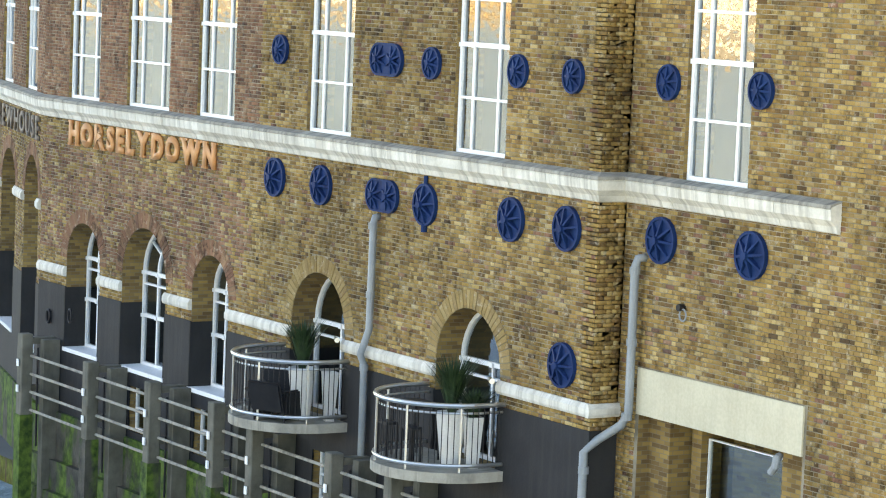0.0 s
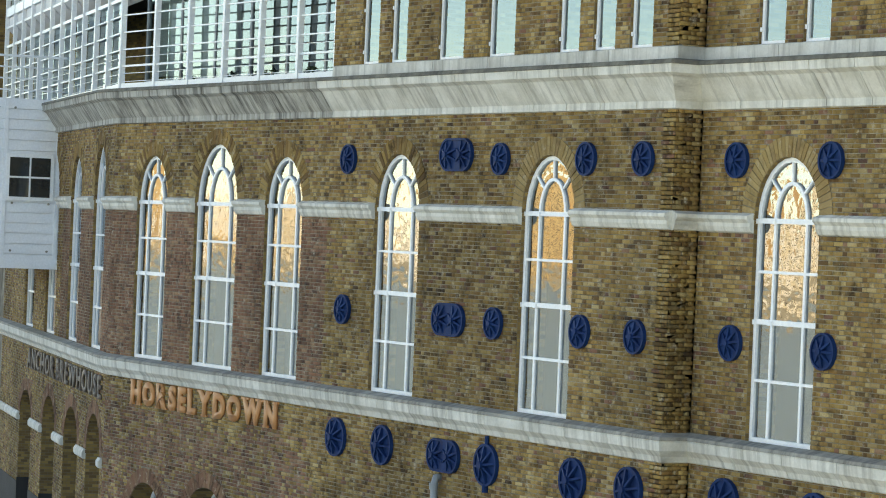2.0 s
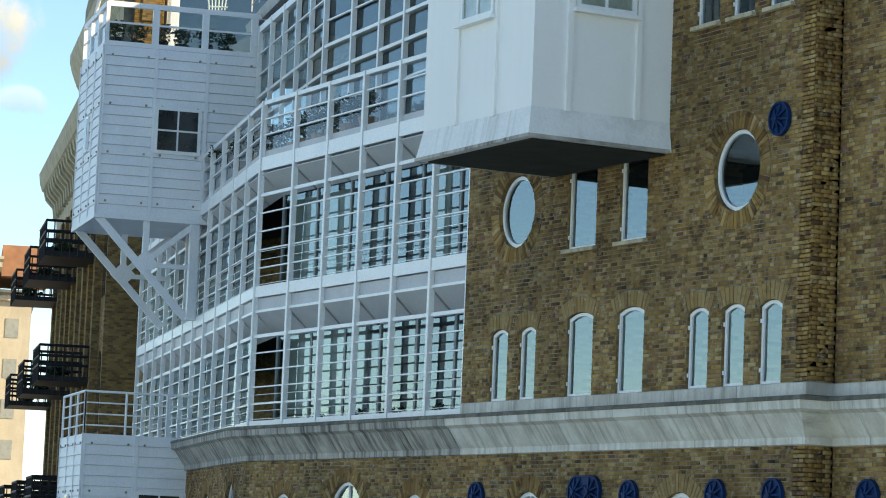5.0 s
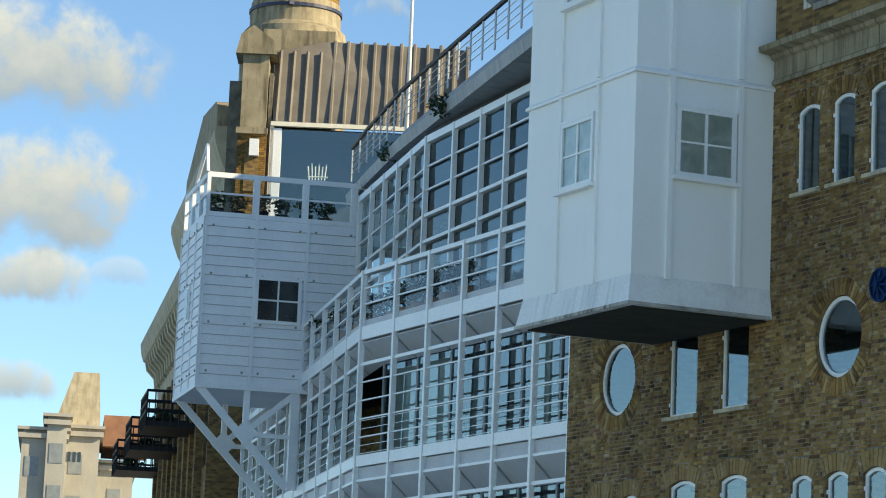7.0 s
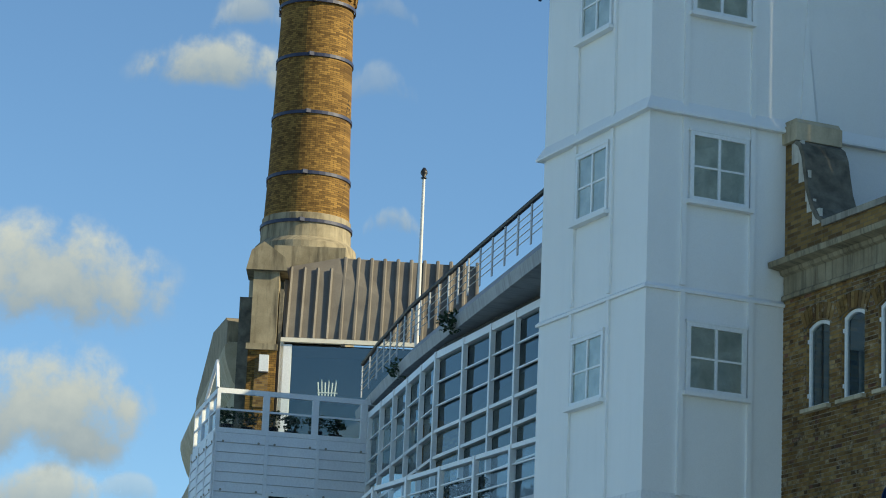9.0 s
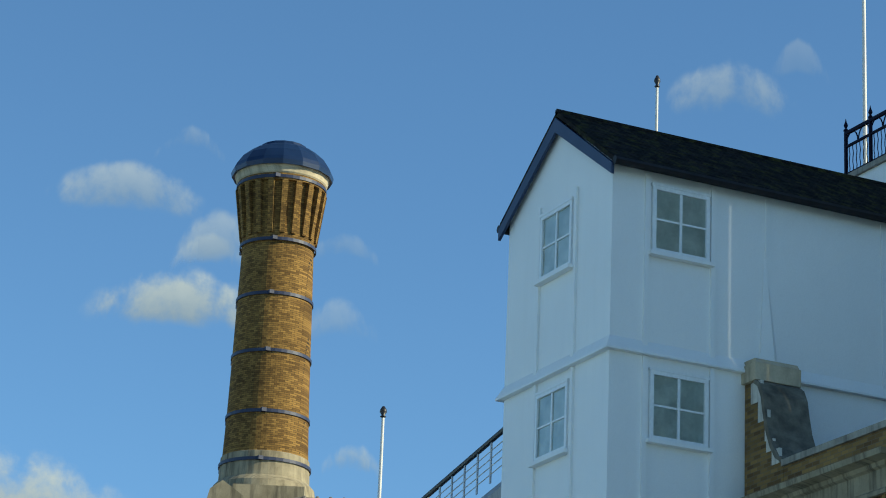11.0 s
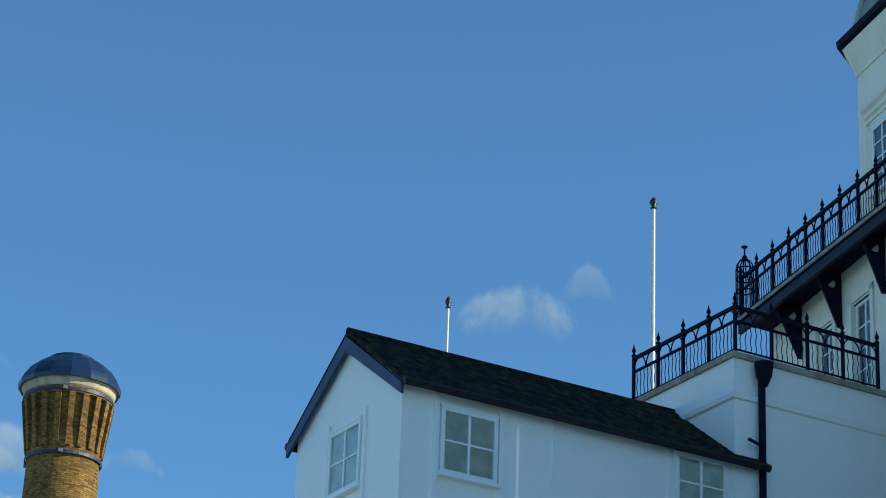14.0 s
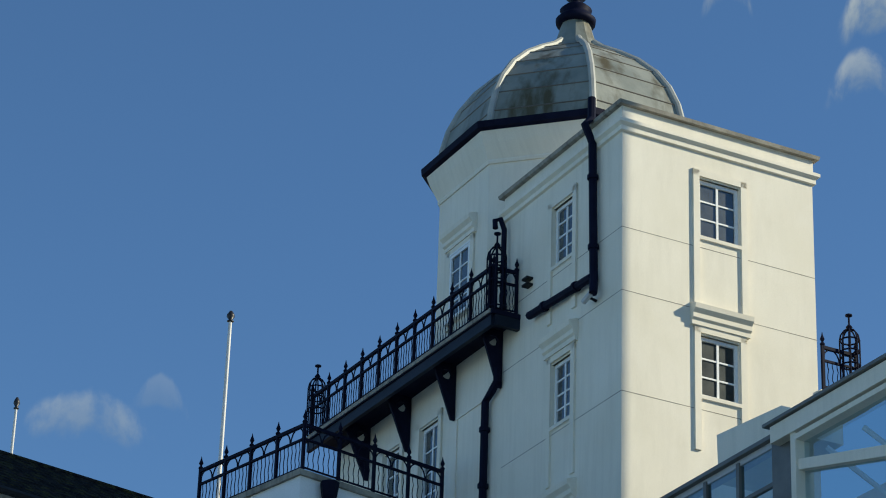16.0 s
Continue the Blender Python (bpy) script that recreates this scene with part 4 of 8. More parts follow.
def glazed_bays(name, pl, cols, levels, label, d=0.12, corner=True):
    """A curtain wall: columns, beams, thin rails, sloping hoods and sheets of glass, bay by bay."""
    g = thing(name, label, "curtain wall", "", "structure", pl.p(cols[0], 0, levels[0][1]))
    zmin, zmax = min(l[1] for l in levels), max(l[2] for l in levels)
    for u in cols:
        box_part("column", pl, u - 0.048, u + 0.048, d - 0.08, d + 0.045, zmin, zmax, M_FRAME, g)
    for a, b in zip(cols, cols[1:]):
        u0, u1 = min(a, b) + 0.055, max(a, b) - 0.055
        for kind, z0, z1 in levels:
            if kind == "beam":
                box_part("beam", pl, u0, u1, d - 0.06, d + 0.12, z0, z1, M_FRAME, g)
            elif kind == "panel":
                box_part("panel", pl, u0, u1, d + 0.02, d + 0.08, z0, z1, M_GREYPANEL, g)
            elif kind == "hood":
                bm = bm_new()
                vs = [bm.verts.new(pl.p(u, dd, z)) for u, dd, z in ((u0, d - 0.02, z1), (u1, d - 0.02, z1), (u1, d + 0.55, z0), (u0, d + 0.55, z0), (u0, d, z1 + 0.04), (u1, d, z1 + 0.04), (u1, d + 0.6, z0 + 0.04), (u0, d + 0.6, z0 + 0.04))]
                for f in ((0, 1, 2, 3), (4, 7, 6, 5), (0, 4, 5, 1), (2, 6, 7, 3), (0, 3, 7, 4), (1, 5, 6, 2)):
                    bm.faces.new([vs[i] for i in f])
                part("hood", bm, M_GREYPANEL, g)
            elif kind == "glass":
                pane("pane", pl, rect_loop(u0, u1, z0, z1), d + 0.06, M_GLASS_WALL, g, 0.004)
            elif kind == "clear":
                pane("pane", pl, rect_loop(u0, u1, z0, z1), d + 0.06, M_GLASS_CLEAR, g, 0.004)
            elif kind == "inset":
                pane("pane", pl, rect_loop(u0, u1, z0, z1), d + 0.60, M_GLASS_NEW, g, 0.004)
                box_part("jamb", pl, u0 - 0.055, u0 + 0.03, d + 0.57, d + 0.66, z0, z1, M_PIPE, g)
                box_part("sill", pl, u0, u1, d + 0.58, d + 0.65, z0, z0 + 0.09, M_FRAME, g)
            elif kind == "wire":
                box_part("wire", pl, u0, u1, d - 0.012, d - 0.004, z0, z1, M_FRAME, g)
            elif kind == "rail":
                box_part("rail", pl, u0, u1, d - 0.03, d + 0.02, z0, z1, M_FRAME, g)
    return g


def rails(z0, z1, n, t=0.03):
    return [("rail", z0 + (z1 - z0) * (i + 1) / (n + 1) - t / 2, z0 + (z1 - z0) * (i + 1) / (n + 1) + t / 2) for i in range(n)]


def wires(z0, z1, n):
    return [("wire", z0 + (z1 - z0) * i / (n - 1), z0 + (z1 - z0) * i / (n - 1) + 0.012) for i in range(n)]


FRONT_LEVELS = ([("beam", 15.66, 15.80), ("inset", 15.80, 17.84)] + rails(15.80, 17.80, 4) + wires(15.84, 16.6, 5)
                + [("rail", 17.76, 17.84), ("hood", 17.84, 18.36), ("panel", 18.42, 18.70), ("rail", 18.36, 18.42), ("beam", 18.72, 18.98), ("inset", 18.98, 21.2)]
                + rails(18.98, 21.16, 4) + wires(19.02, 19.8, 5) + [("rail", 21.12, 21.20), ("hood", 21.20, 21.66), ("beam", 21.74, 22.06), ("panel", 22.06, 22.22), ("clear", 22.22, 23.36)] + rails(22.22, 23.36, 2, 0.035) + [("beam", 23.32, 23.42)])
COLS_A = [-50.30, -51.95, -53.70, -55.45, -57.22, -59.00, -60.88]
COLS_S = [-2.05 * i for i in range(12)]
glazed_bays("glazed_front", A, COLS_A, FRONT_LEVELS, "white steel and glass curtain wall above the stone cornice", 0.10)
glazed_bays("glazed_front", S, COLS_S, [("glass", b, c) if a == "inset" else (a, b, c) for a, b, c in FRONT_LEVELS], "white steel and glass curtain wall curving downstream", 0.10)
TOP_LEVELS = [("beam", 22.1, 22.3), ("glass", 22.3, 24.35), ("rail", 23.5, 23.55), ("beam", 24.35, 24.43), ("glass", 24.43, 25.0), ("beam", 25.0, 25.08), ("glass", 25.08, 26.86), ("rail", 25.66, 25.7), ("rail", 26.25, 26.29), ("beam", 26.86, 27.04)]
glazed_bays("glazed_front", UP1, [0.0, 1.9, 3.7, 5.25, 6.75, 8.4], TOP_LEVELS, "white set-back glazed storey behind a roof terrace", 0.05)
glazed_bays("glazed_front", UP2, [0.0, -1.7, -3.4, -5.1, -6.8, -8.5], TOP_LEVELS, "white set-back glazed storey behind a roof terrace", 0.05)

# rooms and floors behind the glass, coloured near-black to paint indoor shade
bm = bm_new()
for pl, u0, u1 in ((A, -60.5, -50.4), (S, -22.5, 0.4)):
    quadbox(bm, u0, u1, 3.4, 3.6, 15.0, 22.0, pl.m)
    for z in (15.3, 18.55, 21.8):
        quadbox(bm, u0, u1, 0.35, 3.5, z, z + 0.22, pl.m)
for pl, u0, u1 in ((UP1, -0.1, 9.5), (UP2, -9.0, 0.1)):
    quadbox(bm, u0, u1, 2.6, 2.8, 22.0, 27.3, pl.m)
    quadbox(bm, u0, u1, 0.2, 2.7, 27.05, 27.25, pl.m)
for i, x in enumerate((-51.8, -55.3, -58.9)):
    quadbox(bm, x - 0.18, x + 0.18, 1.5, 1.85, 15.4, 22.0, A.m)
tagged(part("wall_rooms", bm, mottled("painted_room_gloom", (0.045, 0.047, 0.048), (0.085, 0.085, 0.08), 2, 0.9)), "rooms and floor edges behind the curtain wall, shade painted in", "wall", "", "structure")
for x0, x1, z0 in ((-60.75, -59.1, 16.0), (-58.9, -57.35, 15.9), (-60.75, -59.1, 19.1), (-53.6, -52.7, 19.1), (-56.9, -56.4, 16.0), (-58.8, -57.6, 19.1), (-51.6, -50.7, 16.0)):
    bm = bm_new()
    quadbox(bm, x0, x1, 0.85, 0.92, z0, z0 + 2.0, A.m)
    tagged(part("blind", bm, M_CURTAIN), "pale fabric blind hanging inside the glazed front", "blind", "fabric blinds")

# roof edge and its railing above the set-back storey
ROOFLINE = [(-72.6, 31.75), (-69.9, 31.0), (-65.0, 29.75), (-59.3, 28.58), (-52.9, 27.3), (-46.95, 26.15)]
bm = bm_new()
sweep(bm, [(-2.5, 27.3), (0.10, 27.3), (0.16, 27.58), (-0.2, 28.02), (-2.5, 28.02)], ROOFLINE)
tagged(part("trim_fascia", bm, mottled("grey_lead_fascia", (0.30, 0.31, 0.32), (0.42, 0.43, 0.44), 0.7, 0.6, 0.05, 0, 0.2, (0.12, 0.12, 0.11), 0.5)), "grey lead-faced roof edge sloping back", "fascia", "", "structure")
rail = thing("roof_railing", "dark handrail on pale flat posts along the roof edge", "railing", "", "", (-60, 29, 28.0))
for (x0, y0), (x1, y1) in zip(ROOFLINE, ROOFLINE[1:]):
    k2 = math.hypot(x1 - x0, y1 - y0)
    n = int(k2 / 0.95)
    ux, uy = (x1 - x0) / k2, (y1 - y0) / k2
    pl = Plane(x0, y0, ux, uy)
    for i in range(n + 1):
        box_part("post", pl, i * k2 / n - 0.045, i * k2 / n + 0.045, -0.015, 0.015, 28.0, 28.92, M_GREYPANEL, rail)
    bm = bm_new()
    rod(bm, pl.p(0, 0, 28.98), pl.p(k2, 0, 28.98), 0.06)
    part("handrail", bm, M_BLACK, rail)
    for z in (28.2, 28.38, 28.56, 28.74):
        bm = bm_new()
        rod(bm, pl.p(0, 0, z), pl.p(k2, 0, z), 0.012, 5)
        part("wire", bm, M_STEEL, rail)


# ---- plants ----
def shrub(bm, c, r, n, seed, blade=0.10, tall=1.0):
    """Clumps of small leaves round a centre, with gaps and an uneven outline."""
    rg = random.Random(seed)
    for _ in range(n):
        v = Vector((rg.gauss(0, 1), rg.gauss(0, 1), rg.gauss(0, 1))).normalized() * (rg.random() ** 0.4)
        p = Vector(c) + Vector((v.x * r, v.y * r, v.z * r * tall)) * (0.75 + 0.35 * noise.noise(v * 2.2 + Vector((seed, 0, 0))))
        a = Vector((rg.gauss(0, 1), rg.gauss(0, 1), rg.gauss(0, 0.7))).normalized()
        b = a.cross(Vector((rg.gauss(0, 1), rg.gauss(0, 1), rg.gauss(0, 1)))).normalized()
        s = blade * rg.uniform(0.6, 1.2)
        bm.faces.new([bm.verts.new(q) for q in (p - a * s, p + b * s * 0.45, p + a * s, p - b * s * 0.45)])


def grass_tuft(bm, c, h, n, seed, spread=0.35):
    rg = random.Random(seed)
    for _ in range(n):
        a = rg.uniform(0, 2 * math.pi)
        lean = rg.uniform(0.05, spread)
        hh = h * rg.uniform(0.6, 1.05)
        d = Vector((math.cos(a), math.sin(a), 0))
        s = d.cross(Vector((0, 0, 1))) * 0.012
        p0 = Vector(c) + d * 0.06 * rg.random()
        p1 = p0 + d * lean * 0.45 * hh / h + Vector((0, 0, hh * 0.65))
        p2 = p0 + d * lean * 1.1 * hh / h + Vector((0, 0, hh))
        v = [bm.verts.new(q) for q in (p0 - s, p0 + s, p1 + s, p1 - s, p2)]
        bm.faces.new(v[:4])
        bm.faces.new((v[3], v[2], v[4]))


def planting(name, c, r, n, seed, label, pot=None, blade=0.08, tall=1.0):
    t = thing(name, label, "plant", "", "", c)
    if pot:
        bm = bm_new()
        lathe(bm, [(pot[0] * 0.72, c[2]), (pot[0], c[2] + pot[1]), (pot[0] * 0.9, c[2] + pot[1]), (pot[0] * 0.85, c[2] + pot[1] - 0.05)], c[0], c[1], 14)
        part("pot", bm, pot[2], t, smooth=False)
    bm = bm_new()
    z = c[2] + (pot[1] if pot else 0) + r * tall * 0.8
    shrub(bm, (c[0], c[1], z), r, n, seed, blade, tall)
    part("foliage", bm, M_LEAF, t)
    return t


for i, x in enumerate((-52.5, -54.4, -54.9, -56.4, -58.3, -51.2)):
    planting("window_plant", (x, 27.75, 15.55), 0.30, 150, i, "dark leafy plant standing on the floor behind the glass")
for i, (u, z) in enumerate(((0.4, 22.05), (1.2, 22.05), (2.1, 22.05), (3.0, 22.05), (4.0, 22.05), (5.2, 22.05), (-1.0, 22.05), (-2.4, 22.05), (-3.6, 22.05))):
    q = UP1.p(u, -0.75, z)
    planting("terrace_shrub", tuple(q), 0.38, 260, 20 + i, "evergreen shrub in a clay pot on the roof terrace", (0.24, 0.5, M_TERRACOTTA), 0.07, 1.2)
planting("cascading_shrub", tuple(S.p(-8.3, 0.45, 22.9)), 0.62, 520, 31, "dark bushy shrub overhanging the glazed balustrade", None, 0.09, 0.7)
planting("roof_shrub", tuple(UP1.p(1.5, -0.2, 27.2)), 0.45, 260, 33, "small green shrub growing over the roof edge", None, 0.07, 0.8)
planting("roof_shrub", tuple(UP2.p(-4.6, 0.0, 27.2)), 0.45, 220, 34, "small green shrub growing over the roof edge", None, 0.07, 0.8)

# ---- boarded cabins ----
C = Plane(-70.3, 29.5, 0.207, 0.978)
OUT = -2.82


def cabin(z0, z1, u_in, label, win):
    t = thing("boarded_cabin", label, "cabin", "boarded cabins", "", C.p(-1.4, 0, z0))
    box_part("body", C, OUT + 0.03, u_in, 0.03, 4.0, z0, z1, M_BOARD, t)
    n = round((z1 - z0) / 0.27)
    h = (z1 - z0) / n
    outer = Plane(*C.p(OUT, 4.0, 0).xy, *(C.p(OUT, 0, 0) - C.p(OUT, 4.0, 0)).xy)
    for pl, a, b in ((C, OUT, u_in), (outer, 0.0, 4.0)):
        for i in range(n):
            bm = bm_new()
            za, zb = z0 + i * h, z0 + (i + 1) * h - 0.014
            vs = [bm.verts.new(pl.p(u, d, z)) for u, d, z in ((a, -0.035, za), (b, -0.035, za), (b, -0.012, zb), (a, -0.012, zb), (a, 0.05, za), (b, 0.05, za), (b, 0.05, zb), (a, 0.05, zb))]
            for f in ((0, 1, 2, 3), (4, 7, 6, 5), (0, 4, 5, 1), (2, 6, 7, 3), (0, 3, 7, 4), (1, 5, 6, 2)):
                bm.faces.new([vs[j] for j in f])
            part("board", bm, M_BOARD, t)
        step = 1.42 if pl is C else 1.33
        x = a
        while x <= b + 0.01:
            box_part("batten", pl, max(a, x - 0.05), min(b, x + 0.05), -0.05, 0.0, z0, z1, M_BOARD, t)
            for kk in range(4):
                for off in (0.22, -0.22):
                    if a < x + off < b:
                        z = z0 + 0.35 + kk * (z1 - z0 - 0.6) / 3
                        bm = bm_new()
                        rod(bm, pl.p(x + off, -0.06, z), pl.p(x + off, -0.03, z), 0.035, 6)
                        part("bolt", bm, M_STONE_DARK, t)
            x += step
    box_part("fascia", C, OUT - 0.05, u_in, -0.06, 4.05, z0 - 0.12, z0, M_BOARD, t)
    a, b, c, d = win
    w = box_part("window", C, a - 0.07, b + 0.07, -0.075, -0.03, c - 0.07, d + 0.07, M_FRAME, t, "white four-pane casement")
    for i in range(2):
        for j in range(2):
            uu, zz = a + (b - a) * i / 2, c + (d - c) * j / 2
            bm = bm_new()
            quadbox(bm, uu + 0.025, uu + (b - a) / 2 - 0.025, -0.085, -0.076, zz + 0.025, zz + (d - c) / 2 - 0.025, C.m)
            part("pane", bm, M_DARKGLASS, w)
    bm = bm_new()
    uu = 1.6
    quadbox(bm, uu, uu + 0.55, -0.08, -0.03, c + 0.1, d - 0.05, outer.m)
    part("side_window", bm, M_FRAME, t)
    bm = bm_new()
    quadbox(bm, uu + 0.07, uu + 0.48, -0.09, -0.081, c + 0.17, d - 0.12, outer.m)
    part("side_pane", bm, M_DARKGLASS, t)
    return t


M_DARKGLASS = mottled("dark_window_glass", (0.015, 0.02, 0.022), (0.03, 0.035, 0.036), 0.5, 0.06, 0.05, 0, 0.0, None, 0.5, 0.8)
low_cabin = cabin(11.32, 15.72, 0.35, "white weatherboarded cabin jutting over the river below a railed deck", (-1.30, -0.16, 13.08, 14.18))
high_cabin = cabin(21.62, 26.20, 1.65, "white weatherboarded cabin on steel struts with a roof terrace", (-1.30, -0.16, 23.42, 24.56))
# struts under the upper cabin
for d in (0.08, 3.6):
    for a, b, wd in (((-2.75, 21.55), (-0.25, 18.95), 0.10), ((-0.10, 21.5), (-1.42, 20.40), 0.08), ((-1.42, 21.55), (-1.42, 20.3), 0.08), ((-1.42, 20.32), (-0.1, 20.32), 0.06)):
        bm = bm_new()
        dx, dz = b[0] - a[0], b[1] - a[1]
        kk = math.hypot(dx, dz)
        nx, nz = -dz / kk * wd, dx / kk * wd
        prism(bm, [(a[0] - nx, a[1] - nz), (b[0] - nx, b[1] - nz), (b[0] + nx, b[1] + nz), (a[0] + nx, a[1] + nz)], d - 0.05, d + 0.05, C.m)
        part("strut", bm, M_BOARD, high_cabin)
    bm = bm_new()
    prism(bm, [(-1.78, 20.36), (-1.42, 20.02), (-1.06, 20.36), (-1.42, 20.72)], d - 0.08, d + 0.02, C.m)
    part("gusset", bm, M_BOARD, high_cabin)
box_part("leg", C, -0.22, 0.02, -0.02, 0.22, 18.9, 21.6, M_BOARD, high_cabin)
# deck rail on the lower cabin and glazed balustrade on the upper one
deck = thing("deck_railing", "white tubular deck railing on the lower cabin roof", "railing", "", "", C.p(-1.4, 0, 15.72))
for a, b in ((C.p(OUT, 0.05, 0), C.p(0.5, 0.05, 0)), (C.p(OUT, 0.05, 0), C.p(OUT, 3.9, 0))):
    for i, z in enumerate((15.95, 16.25, 16.55, 16.85)):
        bm = bm_new()
        rod(bm, (a.x, a.y, z), (b.x, b.y, z), 0.022 if i < 3 else 0.035, 6)
        part("bar", bm, M_FRAME, deck)
    for i in range(4):
        q = a.lerp(b, i / 3)
        bm = bm_new()
        rod(bm, (q.x, q.y, 15.72), (q.x, q.y, 16.85), 0.035, 6)
        part("post", bm, M_FRAME, deck)
glz = thing("glazed_balustrade", "white-framed glass balustrade round the upper cabin terrace", "balustrade", "", "", C.p(-1.4, 0, 26.2))
outer = Plane(*C.p(OUT, 4.0, 0).xy, *(C.p(OUT, 0, 0) - C.p(OUT, 4.0, 0)).xy)
for pl, edges in ((C, [OUT, -1.45, -0.08, 1.28, 1.65]), (outer, [0.0, 1.33, 2.66, 4.0])):
    for a, b in zip(edges, edges[1:]):
        bm = bm_new()
        ring(bm, pl, rect_loop(a, b, 26.2, 27.42), rect_loop(a + 0.09, b - 0.09, 26.33, 27.28), 0.0, 0.1)
        part("panel_frame", bm, M_BOARD, glz)
        box_part("midrail", pl, a + 0.08, b - 0.08, 0.02, 0.06, 26.82, 26.87, M_BOARD, glz)
        pane("pane", pl, rect_loop(a + 0.08, b - 0.08, 26.3, 27.3), 0.05, M_GLASS_CLEAR, glz)
bm = bm_new()
pipe(bm, [C.p(OUT, 2.0, 27.4), C.p(OUT + 0.1, 1.0, 28.35), C.p(OUT, 0.0, 27.4)], 0.05, 6)
part("gable_brace", bm, M_BOARD, glz)
for i in range(6):
    planting("terrace_plant", tuple(C.p(-2.4 + i * 0.62, 0.75 + 0.3 * (i % 2), 26.2)), 0.40, 220, 60 + i, "dark potted plant on the cabin terrace", (0.2, 0.35, M_BLACK), 0.07, 0.8)

# ---- white projecting hoist tower ----
X0, X1, YF, YB2 = -46.84, -42.74, 24.12, 32.2
Z0, ZE, ZR = 20.18, 31.35, 32.86
F = Plane(0, YF, 1, 0)
K = Plane(X1, 0, 0, 1)     # its upstream flank: u is y


def hip(loop, y0, y1):
    bm = bm_new()
    prism(bm, loop, y0, y1)
    return bm


hoist = thing("hoist_tower", "white rendered hoist tower with slate gable jutting from brick front", "hoist tower", "", "", (-44.8, 26, 20.2))
xm = (X0 + X1) / 2
part("body", hip([(X0, Z0 + 0.5), (X1, Z0 + 0.5), (X1, ZE), (xm, ZR - 0.12), (X0, ZE)], YF, YB2), M_WHITE, hoist)
bm = bm_new()
vs = []
for o, z in ((0.10, Z0), (0.0, Z0 + 0.55)):
    vs.append([bm.verts.new(v) for v in ((X0 - o, YF - o, z), (X1 + o, YF - o, z), (X1 + o, 26.99, z), (X0 - o, 26.99, z))])
for i in range(4):
    j = (i + 1) % 4
    bm.faces.new((vs[0][i], vs[0][j], vs[1][j], vs[1][i]))
bm.faces.new(vs[0])
bm.faces.new(vs[1][::-1])
skirt = mottled("stained_white_render", (0.76, 0.77, 0.77), (0.84, 0.845, 0.84), 0.8, 0.6, 0.06, 0, 0.05, (0.22, 0.22, 0.18), 0.30)
part("skirt", bm, skirt, hoist, "flared white skirt with dark water stains")
bm = bm_new()
sweep(bm, [(0.098, Z0 - 0.012), (0.112, Z0 - 0.012), (0.108, Z0 + 0.05), (0.092, Z0 + 0.05)], [(X0, 26.95), (X0, YF), (X1, YF), (X1, 26.95)])
part("drip_edge", bm, M_STONE_SOOT, hoist, "stained drip edge")
# The underside gets its own near-black sheet.
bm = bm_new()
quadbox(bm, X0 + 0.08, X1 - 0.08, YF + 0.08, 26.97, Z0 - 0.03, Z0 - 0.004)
part("soffit", bm, mottled("near_black_soffit", (0.012, 0.014, 0.011), (0.035, 0.038, 0.028), 0.5, 0.85, 0.05), hoist, "near-black boarded underside")
for z in (24.42, 27.70):
    bm = bm_new()
    pr = [(0.0, z - 0.05), (0.06, z - 0.05), (0.06, z), (0.0, z + 0.06)] if z < 27 else [(0.0, z - 0.04), (0.13, z - 0.04), (0.13, z), (0.0, z + 0.24)]
    sweep(bm, pr, [(X0, YF + 2.0), (X0, YF), (X1, YF), (X1, 27.0 if z < 27 else 31.5)])
    part("ledge", bm, M_WHITE, hoist)
for z0, z1 in ((20.7, 24.37), (24.51, 27.65), (27.79, 31.2)):
    for u in (-45.52, -44.08):
        box_part("rib", F, u - 0.05, u + 0.05, -0.05, 0.02, z0, z1, M_WHITE, hoist)
    for u in (24.85, 26.28):
        box_part("rib", K, u - 0.05, u + 0.05, -0.05, 0.02, z0, z1, M_WHITE, hoist)
box_part("rib", K, 27.45, 27.52, -0.03, 0.02, 27.8, 31.2, M_WHITE, hoist)
box_part("rib", K, 30.08, 30.18, -0.03, 0.02, 27.8, 31.2, M_WHITE, hoist)
bm = bm_new()
vs = [bm.verts.new(K.p(u, d, z)) for u, d, z in ((27.3, 0, 27.8), (27.75, 0, 27.8), (27.45, 0, 30.2), (27.3, -0.06, 27.8), (27.62, -0.10, 27.8), (27.42, -0.02, 30.2))]
for f in ((3, 4, 5), (0, 3, 5, 2), (1, 2, 5, 4), (0, 1, 4, 3)):
    bm.faces.new([vs[i] for i in f])
part("fin", bm, M_WHITE, hoist)


